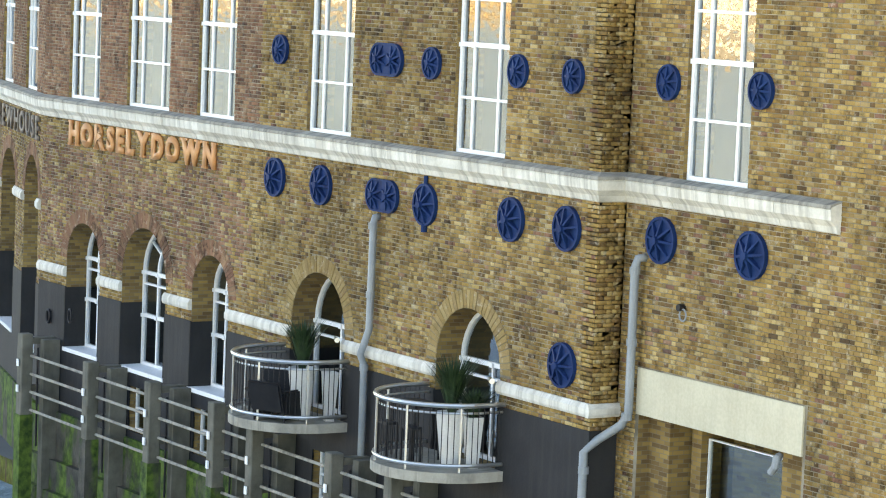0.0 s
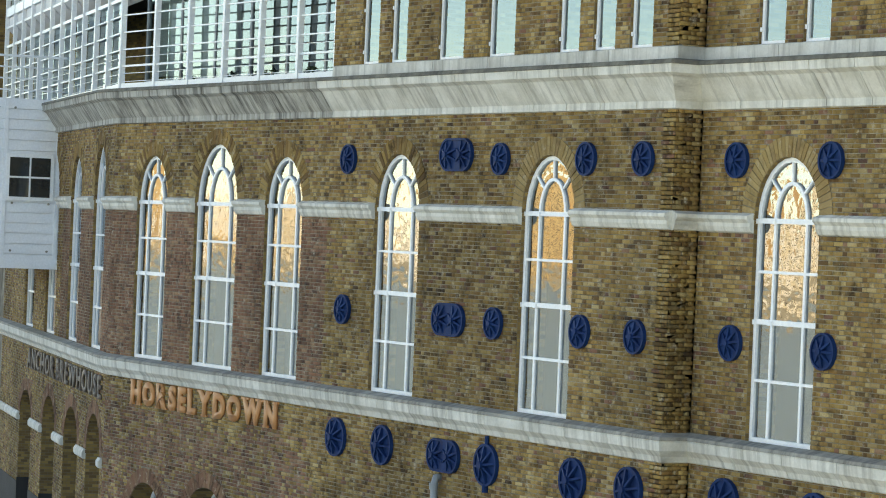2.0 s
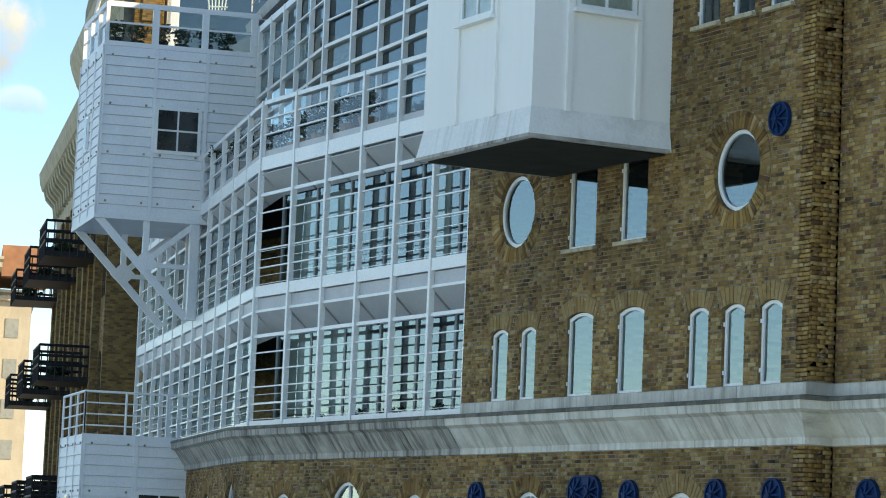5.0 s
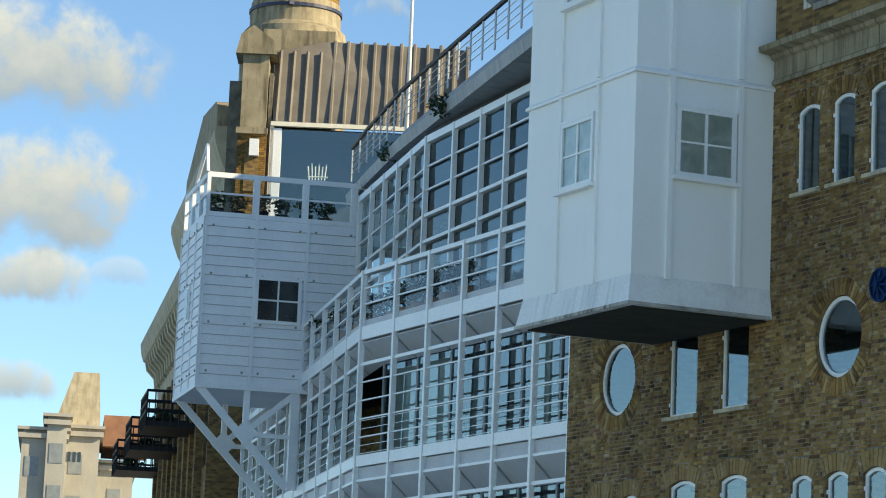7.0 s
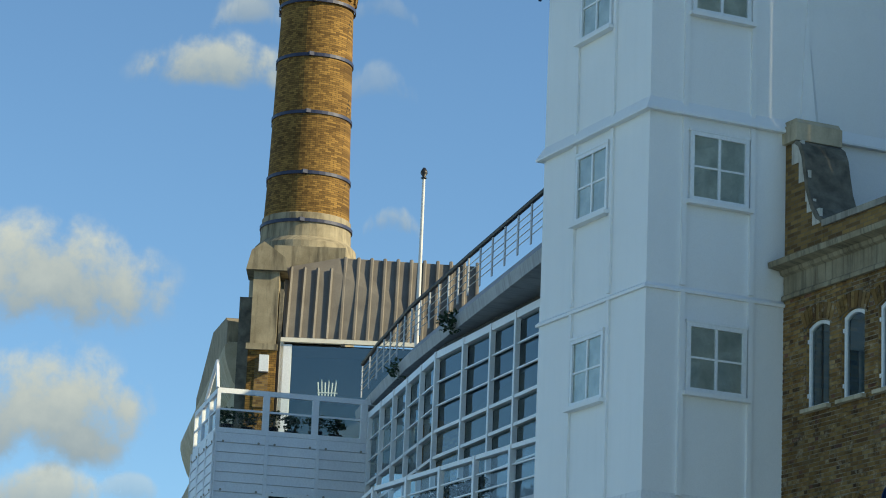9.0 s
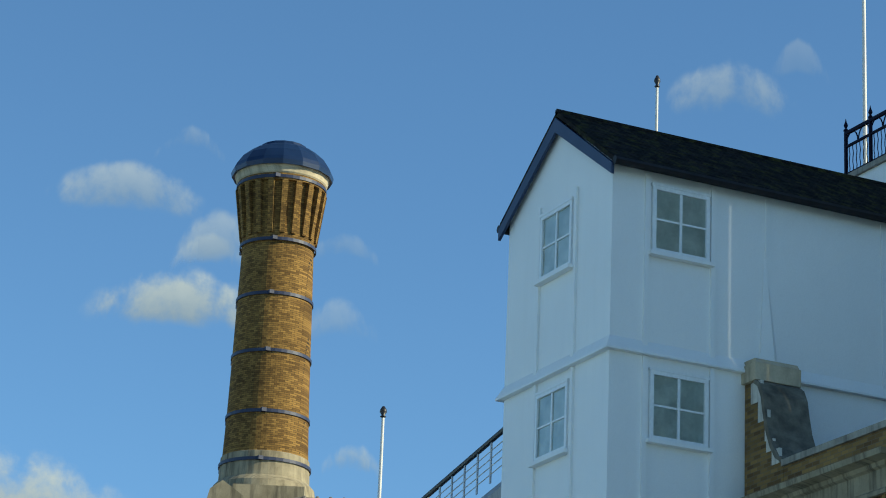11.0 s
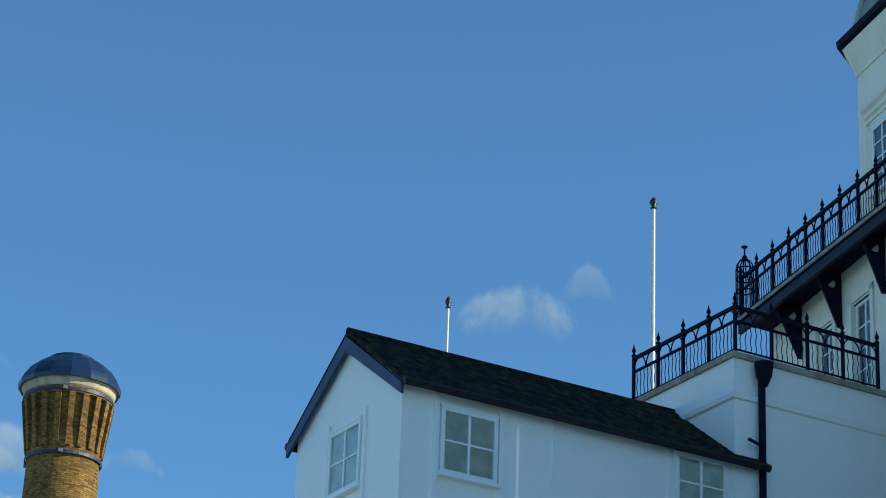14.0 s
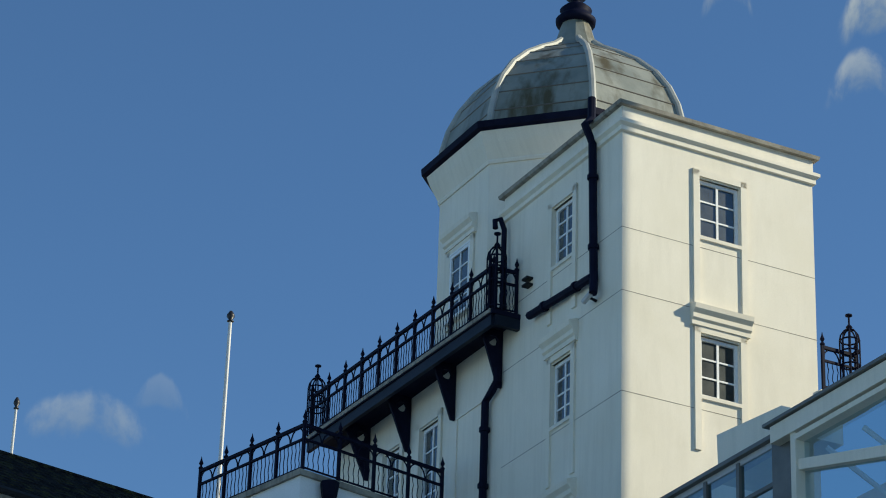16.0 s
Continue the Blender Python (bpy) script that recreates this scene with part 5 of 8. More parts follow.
def cottage_window(pl, u0, u1, z0, z1, parent, rows=2, cols=2, d=-0.02, room=None):
    bm = bm_new()
    ring(bm, pl, rect_loop(u0, u1, z0, z1), rect_loop(u0 + 0.075, u1 - 0.075, z0 + 0.075, z1 - 0.075), d - 0.05, d + 0.05)
    w = part("window", bm, M_FRAME, parent, "white small-paned casement window")
    bm = bm_new()
    quadbox(bm, u0 - 0.08, u1 + 0.08, d - 0.13, max(d, 0.01), z0 - 0.08, z0 - 0.01, pl.m)
    part("window_sill", bm, M_WHITE, w)
    bm = bm_new()
    quadbox(bm, u0 - 0.02, u1 + 0.02, d - 0.06, 0.01, z1, z1 + 0.05, pl.m)
    part("drip", bm, M_FRAME, w)
    a, b, c, e = u0 + 0.06, u1 - 0.06, z0 + 0.06, z1 - 0.06
    for i in range(1, cols):
        u = a + (b - a) * i / cols
        box_part("glazing_bar", pl, u - 0.026, u + 0.026, d - 0.035, d - 0.005, c, e, M_FRAME, w)
    for j in range(1, rows):
        z = c + (e - c) * j / rows
        box_part("glazing_bar", pl, a, b, d - 0.030, d - 0.005, z - 0.018, z + 0.018, M_FRAME, w)
    for i in range(cols):
        for j in range(rows):
            pane("pane", pl, rect_loop(a + (b - a) * i / cols, a + (b - a) * (i + 1) / cols, c + (e - c) * j / rows, c + (e - c) * (j + 1) / rows), d - 0.012, M_GLASS_CASEMENT, w, 0.001)
    # Thin sheet behind the panes takes the place of a built room.
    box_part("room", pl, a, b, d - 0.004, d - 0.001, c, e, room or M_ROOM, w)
    return w


M_ROOM = mottled("drawn_blind", (0.46, 0.50, 0.47), (0.70, 0.72, 0.68), 0.35, 0.9, 0.05)
# Dark sheet colour paints the shade of rooms that are not built.
M_ROOM_SHADE = mottled("room_shade_sheet", (0.05, 0.06, 0.075), (0.12, 0.13, 0.14), 0.5, 0.9, 0.05)
for z0, z1 in ((22.58, 23.84), (26.10, 27.40), (29.68, 30.98)):
    cottage_window(K, 24.95, 26.18, z0, z1, hoist)
    cottage_window(F, -45.42, -44.18, z0, z1, hoist)
cottage_window(K, 30.27, 31.5, 29.55, 31.2, hoist, 3)
# roof
for sgn, xe in ((-1, X0 - 0.20), (1, X1 + 0.20)):
    bm = bm_new()
    ye0, ye1 = YF - 0.12, YB2 + 0.2
    a = [(xe, ye0, ZE - 0.12), (xe, ye1, ZE - 0.12), (xm, ye1, ZR), (xm, ye0, ZR)]
    top = [bm.verts.new((x, y, z + 0.10)) for x, y, z in a]
    bot = [bm.verts.new((x, y, z)) for x, y, z in a]
    bm.faces.new(top)
    bm.faces.new(bot[::-1])
    for i in range(4):
        j = (i + 1) % 4
        bm.faces.new((top[i], top[j], bot[j], bot[i]))
    roof = part("roof_slope", bm, M_SLATE, hoist, "dark slates patched with moss")
    # slates laid in courses
    bm = bm_new()
    run_len = math.hypot(xm - xe, ZR - ZE + 0.12)
    nc = int(run_len / 0.22)
    for r in range(nc):
        f0, f1 = r / nc, min((r + 1.25) / nc, 1.0)
        y = ye0 + (r % 2) * 0.15
        while y < ye1 - 0.1:
            t2 = 0.016 + 0.012 * random.random()
            p0 = Vector((xe + (xm - xe) * f0, y + 0.01, ZE - 0.02 + (ZR - ZE + 0.12) * f0 + t2))
            p1 = Vector((xe + (xm - xe) * f1, y + 0.01, ZE - 0.02 + (ZR - ZE + 0.12) * f1 + 0.004))
            yy = min(y + 0.29, ye1) - y - 0.01
            q = [p0, p0 + Vector((0, yy, random.uniform(-0.006, 0.006))), p1 + Vector((0, yy, 0)), p1]
            v = [bm.verts.new(c) for c in q] + [bm.verts.new(c - Vector((0, 0, 0.015))) for c in q[:2]]
            bm.faces.new(v[:4])
            bm.faces.new((v[0], v[4], v[5], v[1]))
            y += 0.30
    tagged(part("slate", bm, M_SLATE, roof, fix=False), "", "", "", "stuff")
    bm = bm_new()
    p, q = Vector((xe, ye0 - 0.03, ZE - 0.16)), Vector((xm, ye0 - 0.03, ZR - 0.04))
    v = [bm.verts.new(c) for c in (p, q, q + Vector((0, 0, -0.30)), p + Vector((0, 0, -0.22)), p + Vector((0, 0.06, 0)), q + Vector((0, 0.06, 0)), q + Vector((0, 0.06, -0.30)), p + Vector((0, 0.06, -0.22)))]
    for f in ((0, 1, 2, 3), (4, 7, 6, 5), (0, 4, 5, 1), (2, 6, 7, 3), (0, 3, 7, 4), (1, 5, 6, 2)):
        bm.faces.new([v[i] for i in f])
    part("bargeboard", bm, mottled("blue_bargeboard", (0.018, 0.035, 0.085), (0.03, 0.05, 0.11), 0.5, 0.5), hoist, "blue-painted bargeboard")
    bm = bm_new()
    rod(bm, (xe + sgn * 0.05, ye0, ZE - 0.12), (xe + sgn * 0.05, ye1, ZE - 0.12), 0.085, 8)
    part("gutter", bm, M_BLACK, hoist)

bm = bm_new()
rod(bm, (xm, YF - 0.12, ZR + 0.09), (xm, YB2 + 0.2, ZR + 0.09), 0.07, 8)
part("ridge", bm, M_SLATE, hoist)

# brick parapet and kneeler beside it
bm = bm_new()
quadbox(bm, -41.42, -26.0, 0.0, 0.5, 25.2, 25.62, A.m)
tagged(part("wall_parapet", bm, M_BRICKTEX), "grimy brick parapet above the crown moulding", "parapet", "", "structure")
bm = bm_new()
quadbox(bm, -41.42, -26.0, -0.06, 0.56, 25.62, 25.74, A.m)
tagged(part("trim_coping", bm, M_STONE_DARK), "dark weathered stone coping", "coping", "", "structure")
kn = thing("kneeler", "scrolled dark stone kneeler with white stepped quoins capped by a block", "kneeler", "", "", (-42, 27, 26.3))
SCROLL = [(-42.30, 27.45), (-42.14, 27.34), (-42.03, 27.12), (-41.97, 26.82), (-41.88, 26.45), (-41.72, 26.08), (-41.55, 25.85), (-41.36, 25.74)]
bm = bm_new()
prism(bm, [(-42.72, 25.2), (-41.44, 25.2)] + [(u - 0.07, z - 0.03) for u, z in SCROLL[::-1]] + [(-42.72, 27.44)], 0.0, 0.86, A.m)
part("pier", bm, M_BRICKTEX, kn)
bm = bm_new()
prism(bm, SCROLL + [(u - 0.085, z - 0.035) for u, z in SCROLL[::-1]], -0.05, 0.92, A.m)
part("scroll", bm, M_LICHEN, kn, "lichened stone scroll")
bm = bm_new()
quadbox(bm, -42.84, -42.26, -0.07, 0.93, 27.45, 27.78, A.m)
prism(bm, [(-42.84, 27.78), (-42.26, 27.78), (-42.34, 27.88), (-42.76, 27.88)], -0.03, 0.9, A.m)
part("cap", bm, M_LIMESTONE, kn, "pale weathered cap block")
for u0, u1, z0, z1 in ((-42.50, -42.16, 27.02, 27.42), (-42.26, -42.04, 26.62, 27.02), (-42.03, -41.93, 26.22, 26.80), (-41.98, -41.76, 26.0, 26.22), (-41.80, -41.55, 25.72, 26.0)):
    box_part("quoin", A, u0, u1, -0.012, 0.05, z0, z1, M_STONE, kn)
bm = bm_new()
prism(bm, [(0.9, 25.1), (3.2, 26.9), (3.4, 26.9), (3.4, 25.1)], -41.3, -26.0, A.m @ Matrix(((0, 1, 0, 0), (1, 0, 0, 0), (0, 0, 1, 0), (0, 0, 0, 1))))
tagged(part("roof_slope", bm, M_SLATE), "dark slate roof slope behind the brick parapet", "roof", "", "structure")
bm = bm_new()
quadbox(bm, -42.7, -26.0, 4.6, 4.8, 25.0, 26.0, A.m)
quadbox(bm, -50.2, -26.0, 0.6, 9.0, 24.9, 25.1, A.m)
tagged(part("ceiling_roof_deck", bm, M_GREYPANEL), "flat grey roof behind the parapet", "roof", "", "structure")


# ---- unseen blocks behind the glazed storey and walls upstream, added to cast shade ----
# Added blocks keep the sun off the cabins and the wall beyond them.
bm = bm_new()
quadbox(bm, -72.0, -47.0, 33.4, 44.0, 15.0, 27.6)
quadbox(bm, -66.0, -50.0, 35.0, 40.0, 27.5, 32.5)
quadbox(bm, -84.0, -72.02, 33.4, 44.0, 0.6, 24.0)
quadbox(bm, -84.0, -73.0, 39.5, 44.0, 24.0, 30.0)
tagged(part("wall_shade_rear", bm, M_BRICKTEX), "plain brick blocks added out of sight to shade cabins and downstream wall", "wall", "", "structure")
# Added walls, never in view: they shade the hoist tower and domed tower's foot.
bm = bm_new()
quadbox(bm, -34.6, -18.0, 41.8, 42.4, 0.6, 36.6)
prism(bm, [(-25.37, 0.6), (-4.0, 0.6), (-4.0, 49.0), (-25.37, 49.0)], 46.0, 46.1)
quadbox(bm, -24.6, -4.0, 46.1, 46.8, 0.6, 49.0)
tagged(part("wall_shade_upstream", bm, M_BRICKTEX), "plain unseen walls added upstream to shade the two white towers", "wall", "", "structure")

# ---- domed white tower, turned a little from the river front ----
# Scaled about the camera's eye so the wall meets the block as viewed.
VIEW_SCALE = 0.9585
TM = Matrix.Translation((-36.01, 34.22, 0.527)) @ Matrix.Rotation(radians(-12.5), 4, "Z") @ Matrix.Scale(VIEW_SCALE, 4)


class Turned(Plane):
    """The tower's own axes, from its sunlit corner, scaled to fit the camera's view."""

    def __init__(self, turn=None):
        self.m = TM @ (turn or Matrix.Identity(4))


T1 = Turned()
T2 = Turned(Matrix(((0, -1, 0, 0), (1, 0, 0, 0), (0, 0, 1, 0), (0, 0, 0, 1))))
tower = thing("domed_tower", "cream stucco tower with a lead dome, sunlit on one flank", "tower", "", "", T1.p(-4, 3, 25))
REC = 0.14      # depth of the window reveals
T1_OPEN = [(-2.84, -1.97, 38.85, 40.25), (-2.80, -1.98, 35.15, 36.58), (-2.80, -1.98, 31.3, 33.05), (-8.80, -7.90, 35.0, 37.2), (-10.65, -9.80, 35.0, 37.2)]
T2_OPEN = [(1.87, 2.88, 38.90, 40.26), (1.87, 2.82, 35.30, 36.65)]
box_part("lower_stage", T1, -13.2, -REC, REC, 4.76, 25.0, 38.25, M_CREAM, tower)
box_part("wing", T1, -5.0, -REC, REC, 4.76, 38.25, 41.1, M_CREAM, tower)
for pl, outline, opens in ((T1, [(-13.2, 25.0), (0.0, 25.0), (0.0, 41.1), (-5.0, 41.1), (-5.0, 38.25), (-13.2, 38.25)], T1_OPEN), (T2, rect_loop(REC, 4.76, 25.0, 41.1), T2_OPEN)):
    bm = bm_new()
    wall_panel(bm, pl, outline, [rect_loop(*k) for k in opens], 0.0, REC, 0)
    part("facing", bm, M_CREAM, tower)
WING = [(-5.0, 2.0), (-5.0, 0.0), (0.0, 0.0), (0.0, 4.76), (-1.5, 4.76)]
for nm, prof, mat in (("cornice", [(0, 40.86), (0.06, 40.88), (0.06, 40.98), (0.13, 41.04), (0.13, 41.12), (0, 41.18)], M_CREAM), ("parapet", [(-0.3, 41.1), (0.02, 41.1), (0.02, 41.46), (-0.3, 41.46)], M_CREAM), ("coping", [(-0.34, 41.46), (0.12, 41.46), (0.14, 41.54), (0.0, 41.60), (-0.34, 41.60)], M_STONE_DARK)):
    bm = bm_new()
    sweep(bm, prof, WING)
    bm.transform(TM)
    part(nm, bm, mat, tower)
box_part("wing_roof", T1, -4.9, -0.05, 0.05, 4.7, 41.08, 41.25, M_GREYPANEL, tower)
for z in (35.0, 37.22, 38.65):
    for pl, a, b in ((T1, -4.95, 0.0), (T2, 0.0, 4.76)):
        box_part("joint", pl, a, b, -0.003, 0.01, z - 0.007, z + 0.007, M_STONE_DARK, tower)


def surround(pl, u0, u1, z0, z1, parent, hood=True, rows=3, apron=1.3, deep=True):
    """A sash window set back in its opening, with a raised architrave running down to an apron and a moulded hood."""
    w = cottage_window(pl, u0, u1, z0, z1, parent, rows, 2, 0.115 if deep else 0.0, M_ROOM_SHADE)
    for a, b in ((u0 - 0.16, u0 - 0.01), (u1 + 0.01, u1 + 0.16)):
        box_part("architrave", pl, a, b, -0.05, 0.01, z0 - apron, z1 + 0.17, M_CREAM, w)
    box_part("architrave", pl, u0 - 0.16, u1 + 0.16, -0.05, 0.01, z1 + 0.04, z1 + 0.20, M_CREAM, w)
    if deep:
        box_part("window_ledge", pl, u0 - 0.01, u1 + 0.01, -0.05, 0.08, z0 - 0.07, z0 + 0.012, M_CREAM, w)
    if hood:
        bm = bm_new()
        zz = z1 + 0.18
        sweep(bm, [(0.0, zz), (0.08, zz), (0.08, zz + 0.10), (0.13, zz + 0.14), (0.13, zz + 0.24), (0.21, zz + 0.32), (0.23, zz + 0.42), (0.0, zz + 0.50)], [(u0 - 0.24, 0.0), (u1 + 0.24, 0.0)])
        bm.transform(pl.m)
        part("hood_mould", bm, M_CREAM, w)
    return w


for i, k in enumerate(T2_OPEN):
    surround(T2, *k, tower, i == 1, 3, 1.55 if i == 0 else 1.2)
for i, k in enumerate(T1_OPEN):
    surround(T1, *k, tower, i in (1, 2), 4, 1.3 if i < 3 else 0.1)
for z0, z1, u in ((34.0, 36.9, -6.4),):
    bm = bm_new()
    ring(bm, T1, rect_loop(u - 0.66, u + 0.62, z0, z1), rect_loop(u - 0.60, u + 0.56, z0 + 0.06, z1 - 0.06), -0.03, 0.01)
    part("sunk_panel", bm, M_CREAM, tower)

# drum and dome
CU, CD, R8 = -7.41, 3.12, 3.18
A0 = radians(-90 + 22.5)


def oct_body(prof, name, mat, label=""):
    bm = bm_new()
    lathe(bm, prof, CU, CD, 8, True, A0)
    bm.transform(TM)
    return part(name, bm, mat, tower, label)


oct_body([(R8, 37.0), (R8, 43.0)], "drum", M_CREAM)
oct_body([(R8 + 0.04, 42.92), (R8 + 0.06, 42.98), (R8 + 0.05, 43.02), (R8 + 0.24, 43.38), (R8 + 0.34, 43.64)], "drum_cornice", M_CREAM)
oct_body([(R8 + 0.34, 43.64), (R8 + 0.46, 43.68), (R8 + 0.48, 43.84), (R8 + 0.1, 43.92)], "gutter", M_NAVY, "dark iron gutter")
DOME = [(3.20, 43.86), (3.16, 44.33), (3.02, 44.88), (2.77, 45.43), (2.39, 45.98), (1.89, 46.47), (1.33, 46.88), (0.83, 47.2), (0.55, 47.45)]
dome = oct_body(DOME, "dome", M_DOME, "lead dome with rust and moss stains")
M_ROLL = mottled("pale_lead_roll", (0.34, 0.35, 0.32), (0.46, 0.46, 0.42), 0.5, 0.5)
for i in range(8):
    a = A0 + i * math.pi / 4
    bm = bm_new()
    pipe(bm, [(CU + (r + 0.01) * math.cos(a), CD + (r + 0.01) * math.sin(a), z) for r, z in DOME], 0.085, 8)
    bm.transform(TM)
    part("rib", bm, M_ROLL, dome)
    b = a + math.pi / 4
    bm = bm_new()
    for j in range(1, 7):
        r, z = DOME[j]
        rod(bm, (CU + r * math.cos(a), CD + r * math.sin(a), z), (CU + r * math.cos(b), CD + r * math.sin(b), z), 0.020, 5)
    bm.transform(TM)
    part("lap", bm, M_LEADROOF, dome)
bm = bm_new()
lathe(bm, [(0.62, 47.35), (0.46, 47.75), (0.36, 48.1)], CU, CD, 12)
bm.transform(TM)
part("finial_base", bm, M_DOME, tower)
bm = bm_new()
lathe(bm, [(0.30, 48.1), (0.48, 48.13), (0.50, 48.25), (0.40, 48.35), (0.34, 48.45), (0.40, 48.53), (0.30, 48.63), (0.13, 48.71), (0.10, 48.8), (0.24, 48.88), (0.36, 49.05), (0.38, 49.2), (0.30, 49.4), (0.08, 49.55)], CU, CD, 20)
bm.transform(TM)
part("finial", bm, M_NAVY, tower, "dark turned ball finial", True)
DR = Turned(Matrix.Translation((CU, CD - R8 * math.cos(math.pi / 8), 0)))
surround(DR, -0.50, 0.46, 39.6, 41.25, tower, True, 4, 0.2, False)

# navy pipes on the tower
pipes = thing("rainwater_pipes", "dark navy cast iron rainwater pipes on the white tower", "drainpipe", "", "", T1.p(-1, -0.1, 37))
for pts, r in (([(-1.03, -0.14, 42.1), (-1.03, -0.14, 41.6), (-1.0, -0.32, 41.4), (-1.0, -0.13, 41.0), (-0.9, -0.13, 37.7), (-0.8, -0.2, 37.4)], 0.085),
               ([(-3.6, -0.14, 38.0), (-0.95, -0.14, 37.85)], 0.085),
               ([(-4.98, -0.13, 37.3), (-4.98, -0.13, 37.0), (-5.2, -0.13, 36.85), (-5.52, -0.12, 36.7), (-5.55, -0.12, 25.0)], 0.085),
               ([(-4.92, -0.30, 40.62), (-4.95, -0.30, 40.82), (-4.88, -0.2, 40.86), (-4.84, -0.12, 40.6), (-4.84, -0.12, 38.7)], 0.06)):
    bm = bm_new()
    pipe(bm, [T1.p(*q) for q in pts], r)
    part("pipe", bm, M_NAVY, pipes)
    for p, q in zip(pts, pts[1:]):
        k2 = (Vector(q) - Vector(p)).length
        for i in range(int(k2 / 1.2)):
            c = Vector(p).lerp(Vector(q), (i + 0.5) / max(1, int(k2 / 1.2)))
            d = (Vector(q) - Vector(p)).normalized() * 0.05
            bm = bm_new()
            rod(bm, T1.p(*(c - d)), T1.p(*(c + d)), r * 1.35)
            part("collar", bm, M_NAVY, pipes)
for z in (38.80, 38.95):
    bm = bm_new()
    quadbox(bm, -3.92, -3.70, -0.16, 0.0, z, z + 0.05, TM)
    tagged(part("vent_flue", bm, M_BLACK), "small dark flue pipe on the stucco wall", "flue")
cctv = thing("security_camera", "small grey security camera on the stucco wall", "security camera", "", "", T1.p(-1.0, 0, 37.4))
bm = bm_new()
rod(bm, T1.p(-1.0, 0, 37.35), T1.p(-1.0, -0.2, 37.4), 0.03)
part("arm", bm, M_BLACK, cctv)
bm = bm_new()
rod(bm, T1.p(-1.15, -0.22, 37.34), T1.p(-0.85, -0.22, 37.42), 0.06)
part("housing", bm, M_GREYPANEL, cctv)

# lower white block
block = thing("stucco_block", "white stucco block with a string mould below an iron railing", "block", "", "", (-44.5, 33.5, 25))
bm = bm_new()
quadbox(bm, -46.42, -42.70, 31.70, 36.4, 25.0, 33.55)
part("body", bm, M_WHITE, block)
for prof, mat in (([(0, 32.62), (0.06, 32.64), (0.08, 32.74), (0, 32.80)], M_WHITE), ([(-0.2, 33.5), (0.07, 33.5), (0.07, 33.62), (-0.2, 33.62)], M_STONE_DARK)):
    bm = bm_new()
    sweep(bm, prof, [(-46.42, 36.3), (-46.42, 31.70), (-42.70, 31.70), (-42.70, 35.68)])
    part("string_mould" if mat is M_WHITE else "coping", bm, mat, block)
hop = thing("hopper_pipe", "dark navy rainwater hopper and pipe on the white block", "drainpipe", "", "", (-42.6, 32.3, 33))
bm = bm_new()
lathe(bm, [(0.07, 32.95), (0.16, 33.15), (0.20, 33.45)], -42.5, 32.3, 8)
part("hopper", bm, M_NAVY, hop)
bm = bm_new()
pipe(bm, [(-42.58, 32.3, 33.1), (-42.58, 32.3, 26.0)], 0.075)
pipe(bm, [(-42.5, 31.9, 31.75), (-42.52, 32.3, 31.66)], 0.035)
part("pipe", bm, M_NAVY, hop)


